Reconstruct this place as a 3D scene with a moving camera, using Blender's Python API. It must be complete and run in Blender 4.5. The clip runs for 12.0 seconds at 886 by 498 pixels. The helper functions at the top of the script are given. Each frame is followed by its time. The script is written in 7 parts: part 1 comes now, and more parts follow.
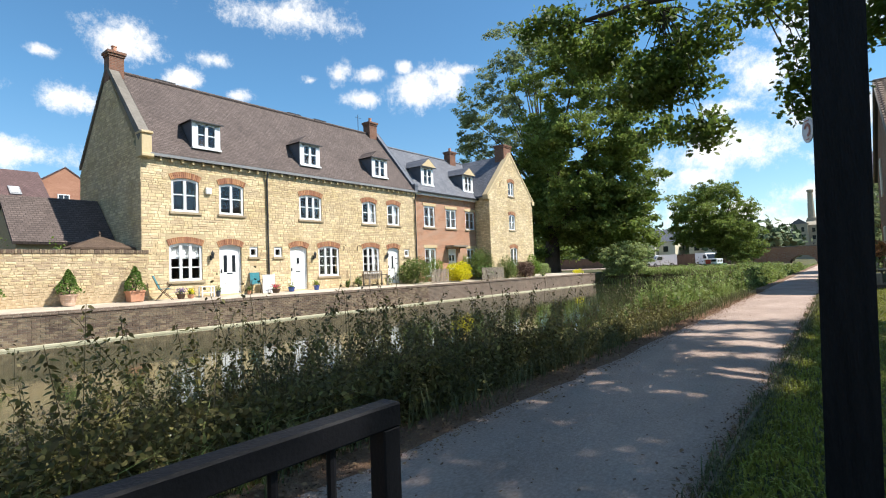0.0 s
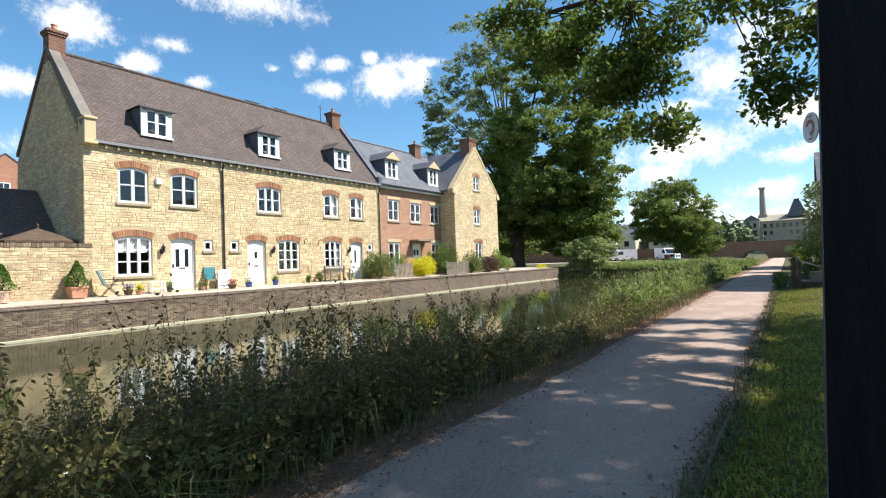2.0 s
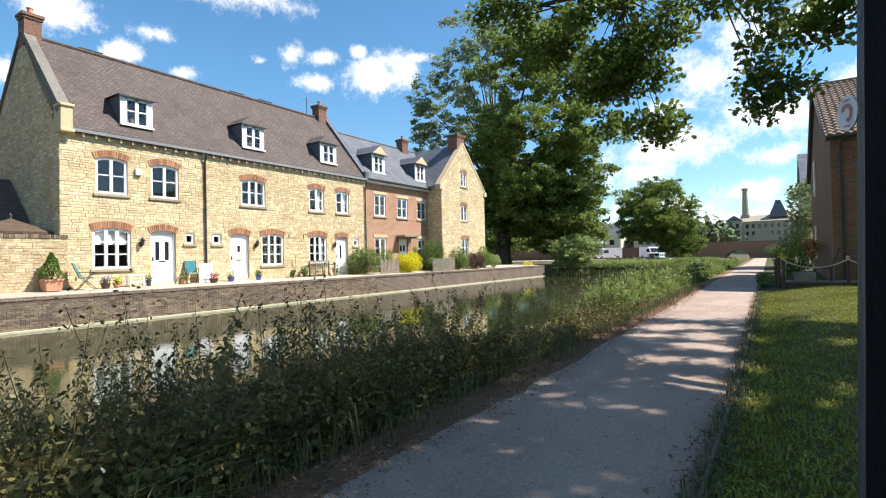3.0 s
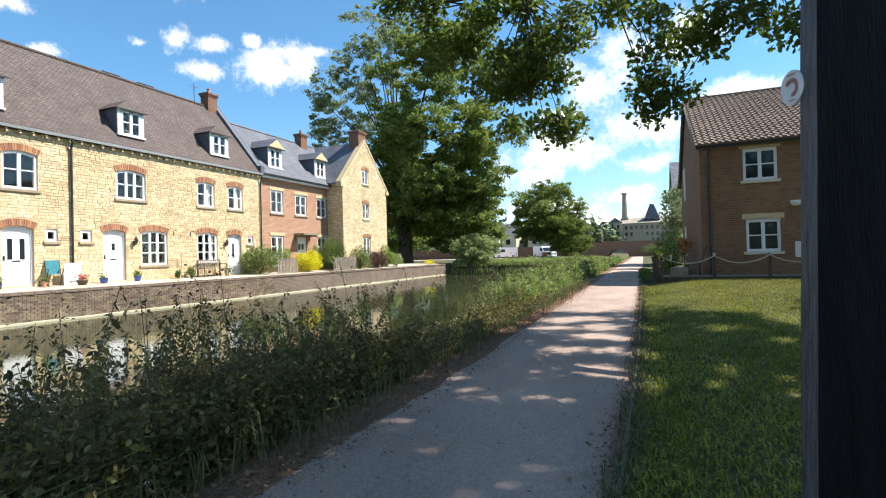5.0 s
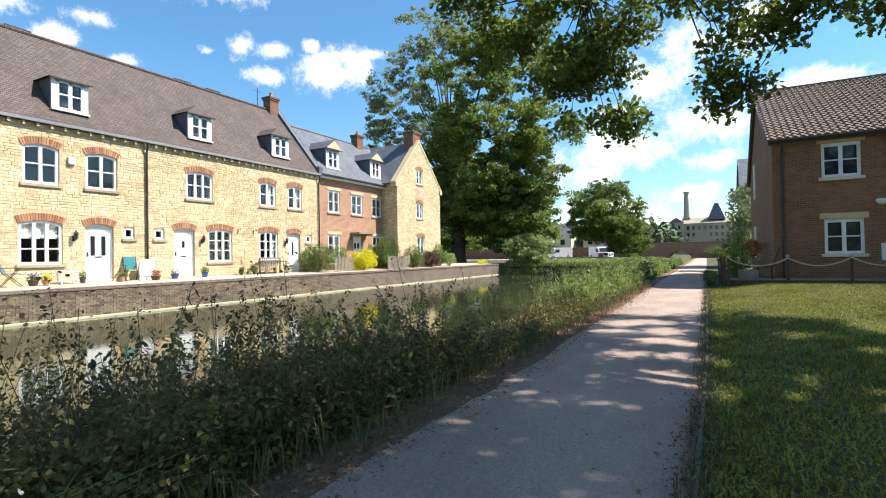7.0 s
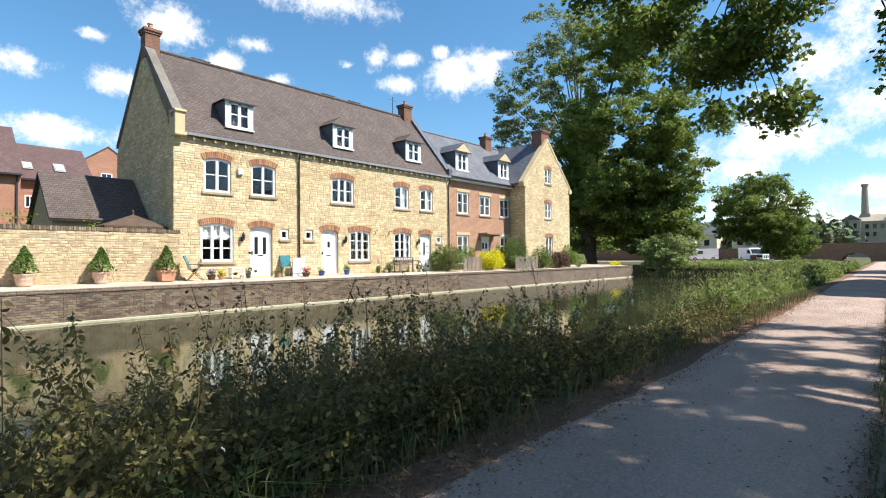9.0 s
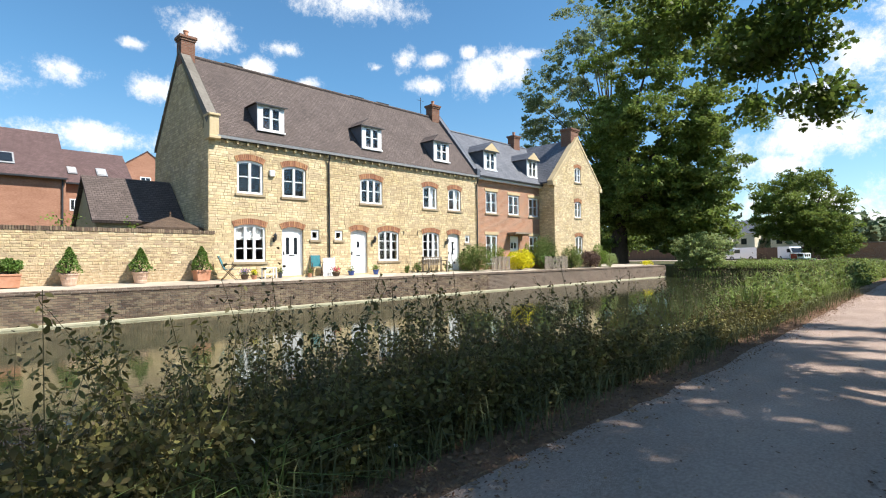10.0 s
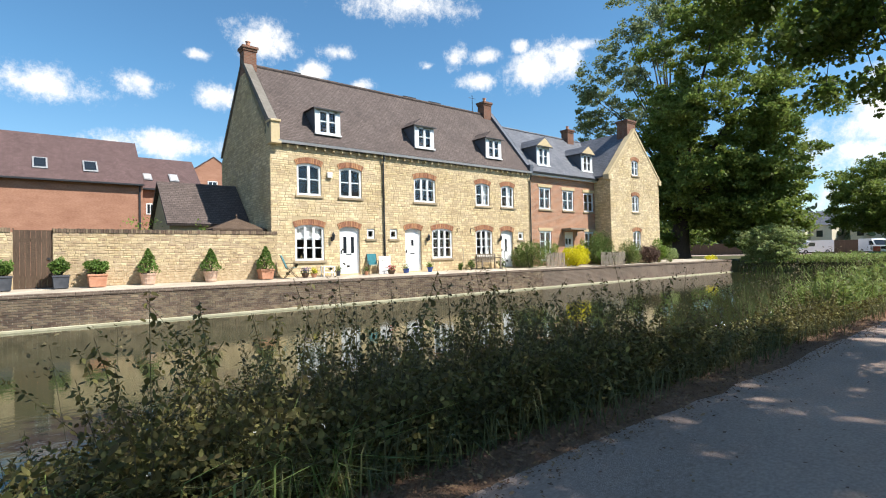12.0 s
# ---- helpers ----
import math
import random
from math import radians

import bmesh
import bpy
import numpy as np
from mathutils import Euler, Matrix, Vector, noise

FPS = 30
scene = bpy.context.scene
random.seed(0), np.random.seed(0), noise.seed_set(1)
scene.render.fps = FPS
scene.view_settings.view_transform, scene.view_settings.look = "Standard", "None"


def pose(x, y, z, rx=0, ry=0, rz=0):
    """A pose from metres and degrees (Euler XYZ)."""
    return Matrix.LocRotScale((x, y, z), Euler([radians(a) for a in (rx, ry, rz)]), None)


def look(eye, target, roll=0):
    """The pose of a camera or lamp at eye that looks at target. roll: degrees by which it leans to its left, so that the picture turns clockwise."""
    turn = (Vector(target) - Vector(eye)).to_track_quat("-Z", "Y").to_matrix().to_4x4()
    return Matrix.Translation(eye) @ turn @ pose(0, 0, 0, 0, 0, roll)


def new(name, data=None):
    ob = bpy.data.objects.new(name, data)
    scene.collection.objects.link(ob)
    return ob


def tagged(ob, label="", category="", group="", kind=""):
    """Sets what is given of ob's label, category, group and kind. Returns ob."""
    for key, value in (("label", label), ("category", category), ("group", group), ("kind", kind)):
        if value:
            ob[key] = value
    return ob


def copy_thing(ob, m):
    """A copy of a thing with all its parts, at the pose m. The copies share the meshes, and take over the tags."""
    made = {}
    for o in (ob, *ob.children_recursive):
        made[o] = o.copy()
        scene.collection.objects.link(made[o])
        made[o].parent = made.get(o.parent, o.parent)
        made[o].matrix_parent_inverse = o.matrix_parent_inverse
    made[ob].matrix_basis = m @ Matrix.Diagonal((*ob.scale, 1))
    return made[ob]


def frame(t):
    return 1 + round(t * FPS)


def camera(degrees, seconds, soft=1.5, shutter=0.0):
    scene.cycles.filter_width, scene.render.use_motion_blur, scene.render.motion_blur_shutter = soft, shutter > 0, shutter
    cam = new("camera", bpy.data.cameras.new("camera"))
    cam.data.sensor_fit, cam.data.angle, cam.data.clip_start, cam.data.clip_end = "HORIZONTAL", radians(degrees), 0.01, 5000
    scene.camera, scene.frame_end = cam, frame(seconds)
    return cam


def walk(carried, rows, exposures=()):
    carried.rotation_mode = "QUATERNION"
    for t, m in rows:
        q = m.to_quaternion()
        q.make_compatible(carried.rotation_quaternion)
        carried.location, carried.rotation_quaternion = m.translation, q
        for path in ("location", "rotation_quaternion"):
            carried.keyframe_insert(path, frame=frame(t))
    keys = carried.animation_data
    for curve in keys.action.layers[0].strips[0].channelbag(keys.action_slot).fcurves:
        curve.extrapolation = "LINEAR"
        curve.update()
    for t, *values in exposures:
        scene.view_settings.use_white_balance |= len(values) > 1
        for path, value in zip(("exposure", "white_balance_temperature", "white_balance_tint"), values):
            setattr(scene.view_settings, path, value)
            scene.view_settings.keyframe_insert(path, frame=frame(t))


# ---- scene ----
cam = camera(81.4, 12.0, soft=1.1)
PATH = [
    (0, (0.076, 0.815, 1.24), (-1.167, 2.38, 1.323), -2.2),
    (0.5, (0.065, 0.952, 1.264), (-1.16, 2.532, 1.331), -2.4),
    (1, (0.07, 1.033, 1.278), (-1.151, 2.615, 1.339), -2.0),
    (1.5, (0.009, 1.083, 1.285), (-1.175, 2.693, 1.347), -1.8),
    (2, (-0.072, 1.181, 1.329), (-1.21, 2.825, 1.381), -2.0),
    (2.5, (-0.123, 1.268, 1.354), (-1.234, 2.931, 1.394), -1.6),
    (4.3, (-0.345, 1.519, 1.258), (-1.299, 3.277, 1.289), -1.8),
    (4.5, (-0.346, 1.488, 1.261), (-1.247, 3.274, 1.288), -1.9),
    (5, (-0.391, 1.481, 1.274), (-1.146, 3.333, 1.299), -1.5),
    (5.5, (-0.394, 1.491, 1.289), (-1.088, 3.367, 1.311), -1.5),
    (6, (-0.392, 1.521, 1.268), (-1.087, 3.396, 1.289), -1.6),
    (6.5, (-0.432, 1.52, 1.265), (-1.183, 3.374, 1.29), -1.2),
    (7, (-0.463, 1.511, 1.27), (-1.402, 3.276, 1.298), -1.0),
    (7.5, (-0.481, 1.467, 1.288), (-1.581, 3.137, 1.32), -1.2),
    (7.7, (-0.495, 1.412, 1.285), (-1.649, 3.045, 1.32), -0.9),
    (9.5, (-0.451, 1.383, 1.265), (-1.827, 2.834, 1.3), -0.7),
    (10, (-0.453, 1.402, 1.244), (-1.872, 2.81, 1.282), -0.7),
    (10.5, (-0.419, 1.403, 1.229), (-1.896, 2.751, 1.273), -0.8),
    (11, (-0.396, 1.383, 1.233), (-1.928, 2.669, 1.272), -0.9),
    (11.5, (-0.389, 1.359, 1.244), (-1.95, 2.609, 1.278), -1.0),
    (12, (-0.335, 1.291, 1.258), (-1.892, 2.545, 1.288), -1.3),
]
walk(cam, [(t, look(eye, target, roll)) for t, eye, target, roll in PATH], [(0.0, 0.76), (2.5, 0.87), (5.5, 1.04), (6.5, 1.06), (7.5, 1.0), (9.5, 0.83), (12.0, 0.72)])

# ---- world, sun ----
SUN = Vector((0.52, 0.34, 0.78)).normalized()
world = bpy.data.worlds.new("world")
scene.world = world
world.use_nodes = True
wn, wl = world.node_tree.nodes, world.node_tree.links
wn.clear()
w_out = wn.new("ShaderNodeOutputWorld")
sky = wn.new("ShaderNodeTexSky")
sky.sky_type = "NISHITA"
sky.sun_disc = False
sky.sun_elevation = math.asin(SUN.z)
sky.sun_rotation = math.atan2(SUN.x, SUN.y)
sky.air_density, sky.dust_density, sky.ozone_density = 1.0, 0.0, 2.0
sky_bg = wn.new("ShaderNodeBackground")
sky_bg.inputs["Strength"].default_value = 0.084
sky_tint = wn.new("ShaderNodeMix")
sky_tint.data_type, sky_tint.blend_type = "RGBA", "MULTIPLY"
w_tc = wn.new("ShaderNodeTexCoord")
w_sep, w_up = wn.new("ShaderNodeSeparateXYZ"), wn.new("ShaderNodeMapRange")
w_up.inputs["From Min"].default_value, w_up.inputs["From Max"].default_value = 0.0, 0.32
w_up.inputs["To Min"].default_value = 0.25
wl.new(w_tc.outputs["Generated"], w_sep.inputs[0])
wl.new(w_sep.outputs[2], w_up.inputs["Value"])
wl.new(w_up.outputs["Result"], sky_tint.inputs["Factor"])
sky_tint.inputs["B"].default_value = (0.74, 1.13, 1.25, 1)
wl.new(sky.outputs[0], sky_tint.inputs["A"])
wl.new(sky_tint.outputs["Result"], sky_bg.inputs["Color"])
cloud_bg = wn.new("ShaderNodeBackground")
cloud_bg.inputs["Color"].default_value = (1.0, 0.99, 0.97, 1)
cloud_bg.inputs["Strength"].default_value = 0.75
w_mix = wn.new("ShaderNodeMixShader")
wl.new(sky_bg.outputs[0], w_mix.inputs[1])
wl.new(cloud_bg.outputs[0], w_mix.inputs[2])
wl.new(w_mix.outputs[0], w_out.inputs["Surface"])
w_noise = wn.new("ShaderNodeTexNoise")
w_noise.inputs["Scale"].default_value = 12.0
w_noise.inputs["Detail"].default_value = 7.0
w_noise.inputs["Roughness"].default_value = 0.75
wl.new(w_tc.outputs["Generated"], w_noise.inputs["Vector"])
# cumulus clouds: direction, half width, half height
CLOUDS = [
    ((-0.870, 0.315, 0.378), 0.044, 0.030), ((-0.963, 0.028, 0.267), 0.070, 0.026), ((-0.945, 0.148, 0.292), 0.046, 0.019),
    ((-0.923, 0.260, 0.283), 0.044, 0.020), ((-0.820, 0.439, 0.367), 0.027, 0.016), ((-0.733, 0.516, 0.443), 0.100, 0.024), ((-0.962, 0.187, 0.198), 0.110, 0.020),
    ((-0.599, 0.729, 0.332), 0.075, 0.036), ((-0.570, 0.745, 0.348), 0.045, 0.028), ((-0.669, 0.649, 0.361), 0.032, 0.013), ((-0.707, 0.608, 0.361), 0.022, 0.020),
    ((-0.622, 0.688, 0.374), 0.017, 0.014), ((-0.691, 0.647, 0.321), 0.036, 0.014), ((-0.912, 0.222, 0.346), 0.018, 0.010), ((-0.744, 0.570, 0.349), 0.015, 0.009),
    ((-0.851, 0.404, 0.335), 0.032, 0.013), ((-0.820, 0.478, 0.316), 0.022, 0.012), ((-0.540, 0.758, 0.365), 0.030, 0.010),
    ((-0.088, 0.950, 0.299), 0.075, 0.050), ((-0.047, 0.936, 0.348), 0.065, 0.056), ((-0.176, 0.967, 0.183), 0.105, 0.040), ((0.005, 0.976, 0.218), 0.085, 0.042),
    ((-0.006, 0.988, 0.156), 0.050, 0.020), ((0.138, 0.958, 0.251), 0.09, 0.024), ((-0.151, 0.956, 0.252), 0.044, 0.015), ((-0.215, 0.966, 0.143), 0.070, 0.028),
    ((-0.037, 0.994, 0.102), 0.070, 0.020), ((-0.171, 0.982, 0.077), 0.13, 0.026), ((0.0, 0.998, 0.05), 0.25, 0.020), ((0.079, 0.932, 0.354), 0.070, 0.042),
    # last three: unseen clouds behind, overhead and aside, added to whiten the fill light
    ((0.30, 0.85, 0.42), 0.12, 0.05), ((0.55, 0.7, 0.3), 0.2, 0.06), ((0.6, -0.5, 0.3), 0.35, 0.14), ((0.0, -0.45, 0.89), 0.3, 0.15), ((0.85, 0.1, 0.4), 0.2, 0.1),
]
w_mask = None
for c_dir, c_w, c_h in CLOUDS:
    sub = wn.new("ShaderNodeVectorMath")
    sub.operation = "SUBTRACT"
    wl.new(w_tc.outputs["Generated"], sub.inputs[0])
    sub.inputs[1].default_value = Vector(c_dir).normalized()
    mul = wn.new("ShaderNodeVectorMath")
    mul.operation = "MULTIPLY"
    wl.new(sub.outputs[0], mul.inputs[0])
    mul.inputs[1].default_value = (1 / c_w, 1 / c_w, 1 / c_h)
    length = wn.new("ShaderNodeVectorMath")
    length.operation = "LENGTH"
    wl.new(mul.outputs[0], length.inputs[0])
    one = wn.new("ShaderNodeMath")
    one.operation = "SUBTRACT"
    one.inputs[0].default_value = 1.0
    wl.new(length.outputs["Value"], one.inputs[1])
    if w_mask is None:
        w_mask = one
    else:
        big = wn.new("ShaderNodeMath")
        big.operation = "MAXIMUM"
        wl.new(w_mask.outputs[0], big.inputs[0])
        wl.new(one.outputs[0], big.inputs[1])
        w_mask = big
w_push = wn.new("ShaderNodeMath")
w_push.operation = "MULTIPLY_ADD"
w_push.inputs[1].default_value = 4.2
w_push.inputs[2].default_value = -2.02
wl.new(w_noise.outputs["Fac"], w_push.inputs[0])
w_sum = wn.new("ShaderNodeMath")
w_sum.operation = "ADD"
wl.new(w_mask.outputs[0], w_sum.inputs[0])
wl.new(w_push.outputs[0], w_sum.inputs[1])
w_map = wn.new("ShaderNodeMapRange")
w_map.interpolation_type = "SMOOTHSTEP"
w_map.inputs["From Min"].default_value = -0.16
w_map.inputs["From Max"].default_value = 1.15
wl.new(w_sum.outputs[0], w_map.inputs["Value"])
wl.new(w_map.outputs["Result"], w_mix.inputs["Fac"])

sun_data = bpy.data.lights.new("sun", "SUN")
sun_data.energy, sun_data.angle, sun_data.color = 5.0, radians(0.55), (1.0, 0.962, 0.895)
sun = new("sun", sun_data)
sun.matrix_world = look(SUN * 60, (0, 0, 0))


# ---- materials ----
def material(name, c1, c2, scale=8.0, rough=0.8, bump=0.3, fine=60.0, island=0.0, metallic=0.0, spec=0.3, coarse=0.9, obj_random=0.0, stretch=(1, 1, 1), translucent=0.0):
    """Two-scale noise colour between c1 and c2, a fine bump, and an optional shift of value per island or per object."""
    m = bpy.data.materials.new(name)
    m.use_nodes = True
    n, l = m.node_tree.nodes, m.node_tree.links
    p = n["Principled BSDF"]
    p.inputs["Roughness"].default_value, p.inputs["Metallic"].default_value = rough, metallic
    p.inputs["Specular IOR Level"].default_value = spec
    tc, mp = n.new("ShaderNodeTexCoord"), n.new("ShaderNodeMapping")
    mp.inputs["Scale"].default_value = stretch
    l.new(tc.outputs["Object"], mp.inputs["Vector"])
    a, b = n.new("ShaderNodeTexNoise"), n.new("ShaderNodeTexNoise")
    a.inputs["Scale"].default_value, a.inputs["Detail"].default_value = coarse, 4
    b.inputs["Scale"].default_value, b.inputs["Detail"].default_value = scale, 6
    l.new(mp.outputs[0], a.inputs["Vector"]), l.new(mp.outputs[0], b.inputs["Vector"])
    add = n.new("ShaderNodeMath")
    add.operation = "ADD"
    l.new(a.outputs["Fac"], add.inputs[0]), l.new(b.outputs["Fac"], add.inputs[1])
    ramp = n.new("ShaderNodeMapRange")
    ramp.inputs["From Min"].default_value, ramp.inputs["From Max"].default_value = 0.7, 1.3
    l.new(add.outputs[0], ramp.inputs["Value"])
    mix = n.new("ShaderNodeMix")
    mix.data_type = "RGBA"
    mix.inputs["A"].default_value, mix.inputs["B"].default_value = (*c1, 1), (*c2, 1)
    l.new(ramp.outputs["Result"], mix.inputs["Factor"])
    colour = mix.outputs["Result"]
    for amount, node, out in ((island, "ShaderNodeNewGeometry", "Random Per Island"), (obj_random, "ShaderNodeObjectInfo", "Random")):
        if amount:
            src, hsv = n.new(node), n.new("ShaderNodeHueSaturation")
            rng, rng2 = n.new("ShaderNodeMapRange"), n.new("ShaderNodeMapRange")
            rng.inputs["To Min"].default_value, rng.inputs["To Max"].default_value = 1 - amount, 1 + amount
            rng2.inputs["To Min"].default_value, rng2.inputs["To Max"].default_value = 0.5 - amount * 0.04, 0.5 + amount * 0.04
            l.new(src.outputs[out], rng.inputs["Value"]), l.new(rng.outputs[0], hsv.inputs["Value"])
            l.new(src.outputs[out], rng2.inputs["Value"]), l.new(rng2.outputs[0], hsv.inputs["Hue"])
            l.new(colour, hsv.inputs["Color"])
            colour = hsv.outputs["Color"]
    l.new(colour, p.inputs["Base Color"])
    if bump:
        c, bp = n.new("ShaderNodeTexNoise"), n.new("ShaderNodeBump")
        c.inputs["Scale"].default_value, c.inputs["Detail"].default_value = fine, 5
        bp.inputs["Strength"].default_value, bp.inputs["Distance"].default_value = bump, 0.02
        l.new(mp.outputs[0], c.inputs["Vector"]), l.new(c.outputs["Fac"], bp.inputs["Height"])
        l.new(bp.outputs[0], p.inputs["Normal"])
    if translucent:
        tr, ms = n.new("ShaderNodeBsdfTranslucent"), n.new("ShaderNodeMixShader")
        ms.inputs["Fac"].default_value = translucent
        l.new(colour, tr.inputs["Color"])
        l.new(p.outputs[0], ms.inputs[1]), l.new(tr.outputs[0], ms.inputs[2])
        l.new(ms.outputs[0], n["Material Output"].inputs["Surface"])
    return m


def coursed(name, c1, c2, mortar, bw, bh, gap, rough=0.85, bump=0.6, slope=(0, 0, 1), offset=0.5, var=0.0):
    """Courses of bricks, tiles or slates on upright or sloping faces, with stains over them."""
    m = material(name, c1, c2, 5.0, rough, 0)
    n, l = m.node_tree.nodes, m.node_tree.links
    p = n["Principled BSDF"]
    tc = next(x for x in n if x.type == "TEX_COORD")
    sep, com, add = n.new("ShaderNodeSeparateXYZ"), n.new("ShaderNodeCombineXYZ"), n.new("ShaderNodeMath")
    l.new(tc.outputs["Object"], sep.inputs[0])
    add.operation = "ADD"
    l.new(sep.outputs[0 if slope == (0, 0, 1) else 1], add.inputs[0])
    if slope == (0, 0, 1):
        l.new(sep.outputs[1], add.inputs[1])
    else:
        add.inputs[1].default_value = 0.0
    l.new(add.outputs[0], com.inputs[0]), l.new(sep.outputs[2], com.inputs[1])
    br = n.new("ShaderNodeTexBrick")
    br.inputs["Scale"].default_value = 1.0
    br.inputs["Brick Width"].default_value, br.inputs["Row Height"].default_value = bw, bh
    br.inputs["Mortar Size"].default_value, br.inputs["Mortar Smooth"].default_value = gap, 0.2
    br.offset = offset
    l.new(com.outputs[0], br.inputs["Vector"])
    mixer = next(x for x in n if x.type == "MIX")
    dark = n.new("ShaderNodeHueSaturation")
    dark.inputs["Value"].default_value = 0.72 - var
    l.new(mixer.outputs["Result"], dark.inputs["Color"])
    l.new(mixer.outputs["Result"], br.inputs["Color1"]), l.new(dark.outputs[0], br.inputs["Color2"])
    br.inputs["Mortar"].default_value = (*mortar, 1)
    l.new(br.outputs["Color"], p.inputs["Base Color"])
    bp, inv = n.new("ShaderNodeBump"), n.new("ShaderNodeMath")
    inv.operation = "SUBTRACT"
    inv.inputs[0].default_value = 1.0
    l.new(br.outputs["Fac"], inv.inputs[1]), l.new(inv.outputs[0], bp.inputs["Height"])
    bp.inputs["Strength"].default_value, bp.inputs["Distance"].default_value = bump, 0.015
    l.new(bp.outputs[0], p.inputs["Normal"])
    return m


STONE = material("cotswold_stone", (0.53, 0.395, 0.215), (0.72, 0.58, 0.375), 5, 0.9, 0.5, 40, island=0.2)
MORTAR = material("lime_mortar", (0.42, 0.32, 0.185), (0.54, 0.43, 0.27), 12, 0.95, 0.4, 60)
OLD_STONE = material("weathered_garden_stone", (0.42, 0.305, 0.175), (0.62, 0.49, 0.32), 5, 0.92, 0.6, 40, island=0.28)
DRESSED = material("dressed_stone", (0.52, 0.40, 0.22), (0.62, 0.50, 0.31), 9, 0.85, 0.3, 70, obj_random=0.06)
COPING = material("weathered_coping", (0.135, 0.120, 0.100), (0.22, 0.197, 0.168), 7, 0.9, 0.4, 50)
SILL = material("weathered_sill_stone", (0.30, 0.235, 0.150), (0.42, 0.34, 0.23), 9, 0.88, 0.35, 60, obj_random=0.08)
SLABS = coursed("terrace_slabs", (0.46, 0.39, 0.30), (0.57, 0.49, 0.39), (0.34, 0.28, 0.21), 0.6, 0.6, 0.012, 0.85, 0.2)
VOUSSOIR = material("arch_brick", (0.3, 0.135, 0.07), (0.42, 0.215, 0.12), 14, 0.88, 0.4, 70, obj_random=0.25)
RED_BRICK = coursed("red_brick", (0.40, 0.165, 0.085), (0.58, 0.285, 0.16), (0.47, 0.36, 0.27), 0.225, 0.075, 0.012, var=0.12)
ORANGE_BRICK = coursed("orange_brick", (0.31, 0.125, 0.068), (0.41, 0.185, 0.1), (0.40, 0.29, 0.21), 0.225, 0.075, 0.010)
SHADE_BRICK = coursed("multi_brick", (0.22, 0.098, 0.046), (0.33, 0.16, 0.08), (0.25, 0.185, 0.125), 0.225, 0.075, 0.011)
FAR_BRICK = material("far_brickwork", (0.30, 0.145, 0.092), (0.44, 0.235, 0.155), 7, 0.9, 0.3, 30, stretch=(1, 1, 3.0))
CANAL_MORTAR = material("dark_mortar", (0.36, 0.31, 0.24), (0.48, 0.42, 0.33), 9, 0.95, 0.4, 60)
CANAL_BRICK = material("old_engineering_brick", (0.115, 0.082, 0.057), (0.25, 0.180, 0.122), 3, 0.85, 0.5, 60, island=0.4, coarse=0.35)
CANAL_WALL = coursed("canal_brickwork", (0.11, 0.08, 0.06), (0.23, 0.16, 0.12), (0.27, 0.22, 0.17), 0.225, 0.075, 0.010)
ALGAE = material("algae_stained_concrete", (0.36, 0.34, 0.22), (0.52, 0.48, 0.34), 6, 0.8, 0.4, 40)
TILE_ROOF = coursed("brown_roof_tiles", (0.105, 0.080, 0.070), (0.170, 0.130, 0.114), (0.06, 0.046, 0.042), 0.18, 0.09, 0.012, 0.85, 0.7, (0, 1, 0))
TILE_RED = coursed("plum_roof_tiles", (0.120, 0.074, 0.070), (0.180, 0.112, 0.104), (0.07, 0.045, 0.042), 0.18, 0.09, 0.012, 0.85, 0.6, (0, 1, 0))
SLATE = coursed("blue_slate", (0.115, 0.120, 0.140), (0.18, 0.185, 0.205), (0.06, 0.06, 0.07), 0.3, 0.16, 0.010, 0.55, 0.5, (0, 1, 0))
SLATE_X = coursed("blue_slate_wing", (0.115, 0.120, 0.140), (0.18, 0.185, 0.205), (0.06, 0.06, 0.07), 0.3, 0.16, 0.010, 0.55, 0.5)
PANTILE = material("brown_pantile", (0.15, 0.10, 0.07), (0.20, 0.138, 0.10), 4, 0.8, 0.25, 60, island=0.08)
LEAD = material("lead_sheet", (0.085, 0.095, 0.115), (0.13, 0.14, 0.165), 5, 0.55, 0.2, 30)
WHITE = material("white_paint", (0.76, 0.77, 0.77), (0.84, 0.84, 0.83), 6, 0.4, 0.05, 60, spec=0.5)
CREAM = material("cream_paint", (0.62, 0.55, 0.40), (0.72, 0.66, 0.52), 6, 0.5, 0.05, 60)
BLACK_PIPE = material("black_cast_pipe", (0.02, 0.02, 0.022), (0.04, 0.04, 0.042), 9, 0.45, 0.1, 60, spec=0.5)
GUTTER = material("grey_gutter", (0.26, 0.265, 0.27), (0.36, 0.365, 0.37), 9, 0.5, 0.1, 60)
BLACK_METAL = material("black_gloss_metal", (0.005, 0.005, 0.006), (0.010, 0.010, 0.012), 14, 0.5, 0.12, 120, spec=0.1)
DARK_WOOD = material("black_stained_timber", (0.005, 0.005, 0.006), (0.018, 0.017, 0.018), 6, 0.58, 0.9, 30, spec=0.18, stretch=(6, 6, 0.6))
# weathered streaky grain, with skylight on the post's left face mixed into the grey
GREY_POST = material("weathered_skylit_stain", (0.035, 0.036, 0.040), (0.20, 0.20, 0.21), 7, 0.6, 0.9, 30, spec=0.35, stretch=(6, 6, 1.4))
GREY_WOOD = material("weathered_timber", (0.17, 0.14, 0.11), (0.33, 0.28, 0.22), 8, 0.85, 0.5, 40, stretch=(5, 5, 0.7))
EDGE_WOOD = material("rotting_edging_board", (0.10, 0.078, 0.052), (0.21, 0.165, 0.115), 8, 0.9, 0.6, 40, stretch=(5, 0.7, 5))
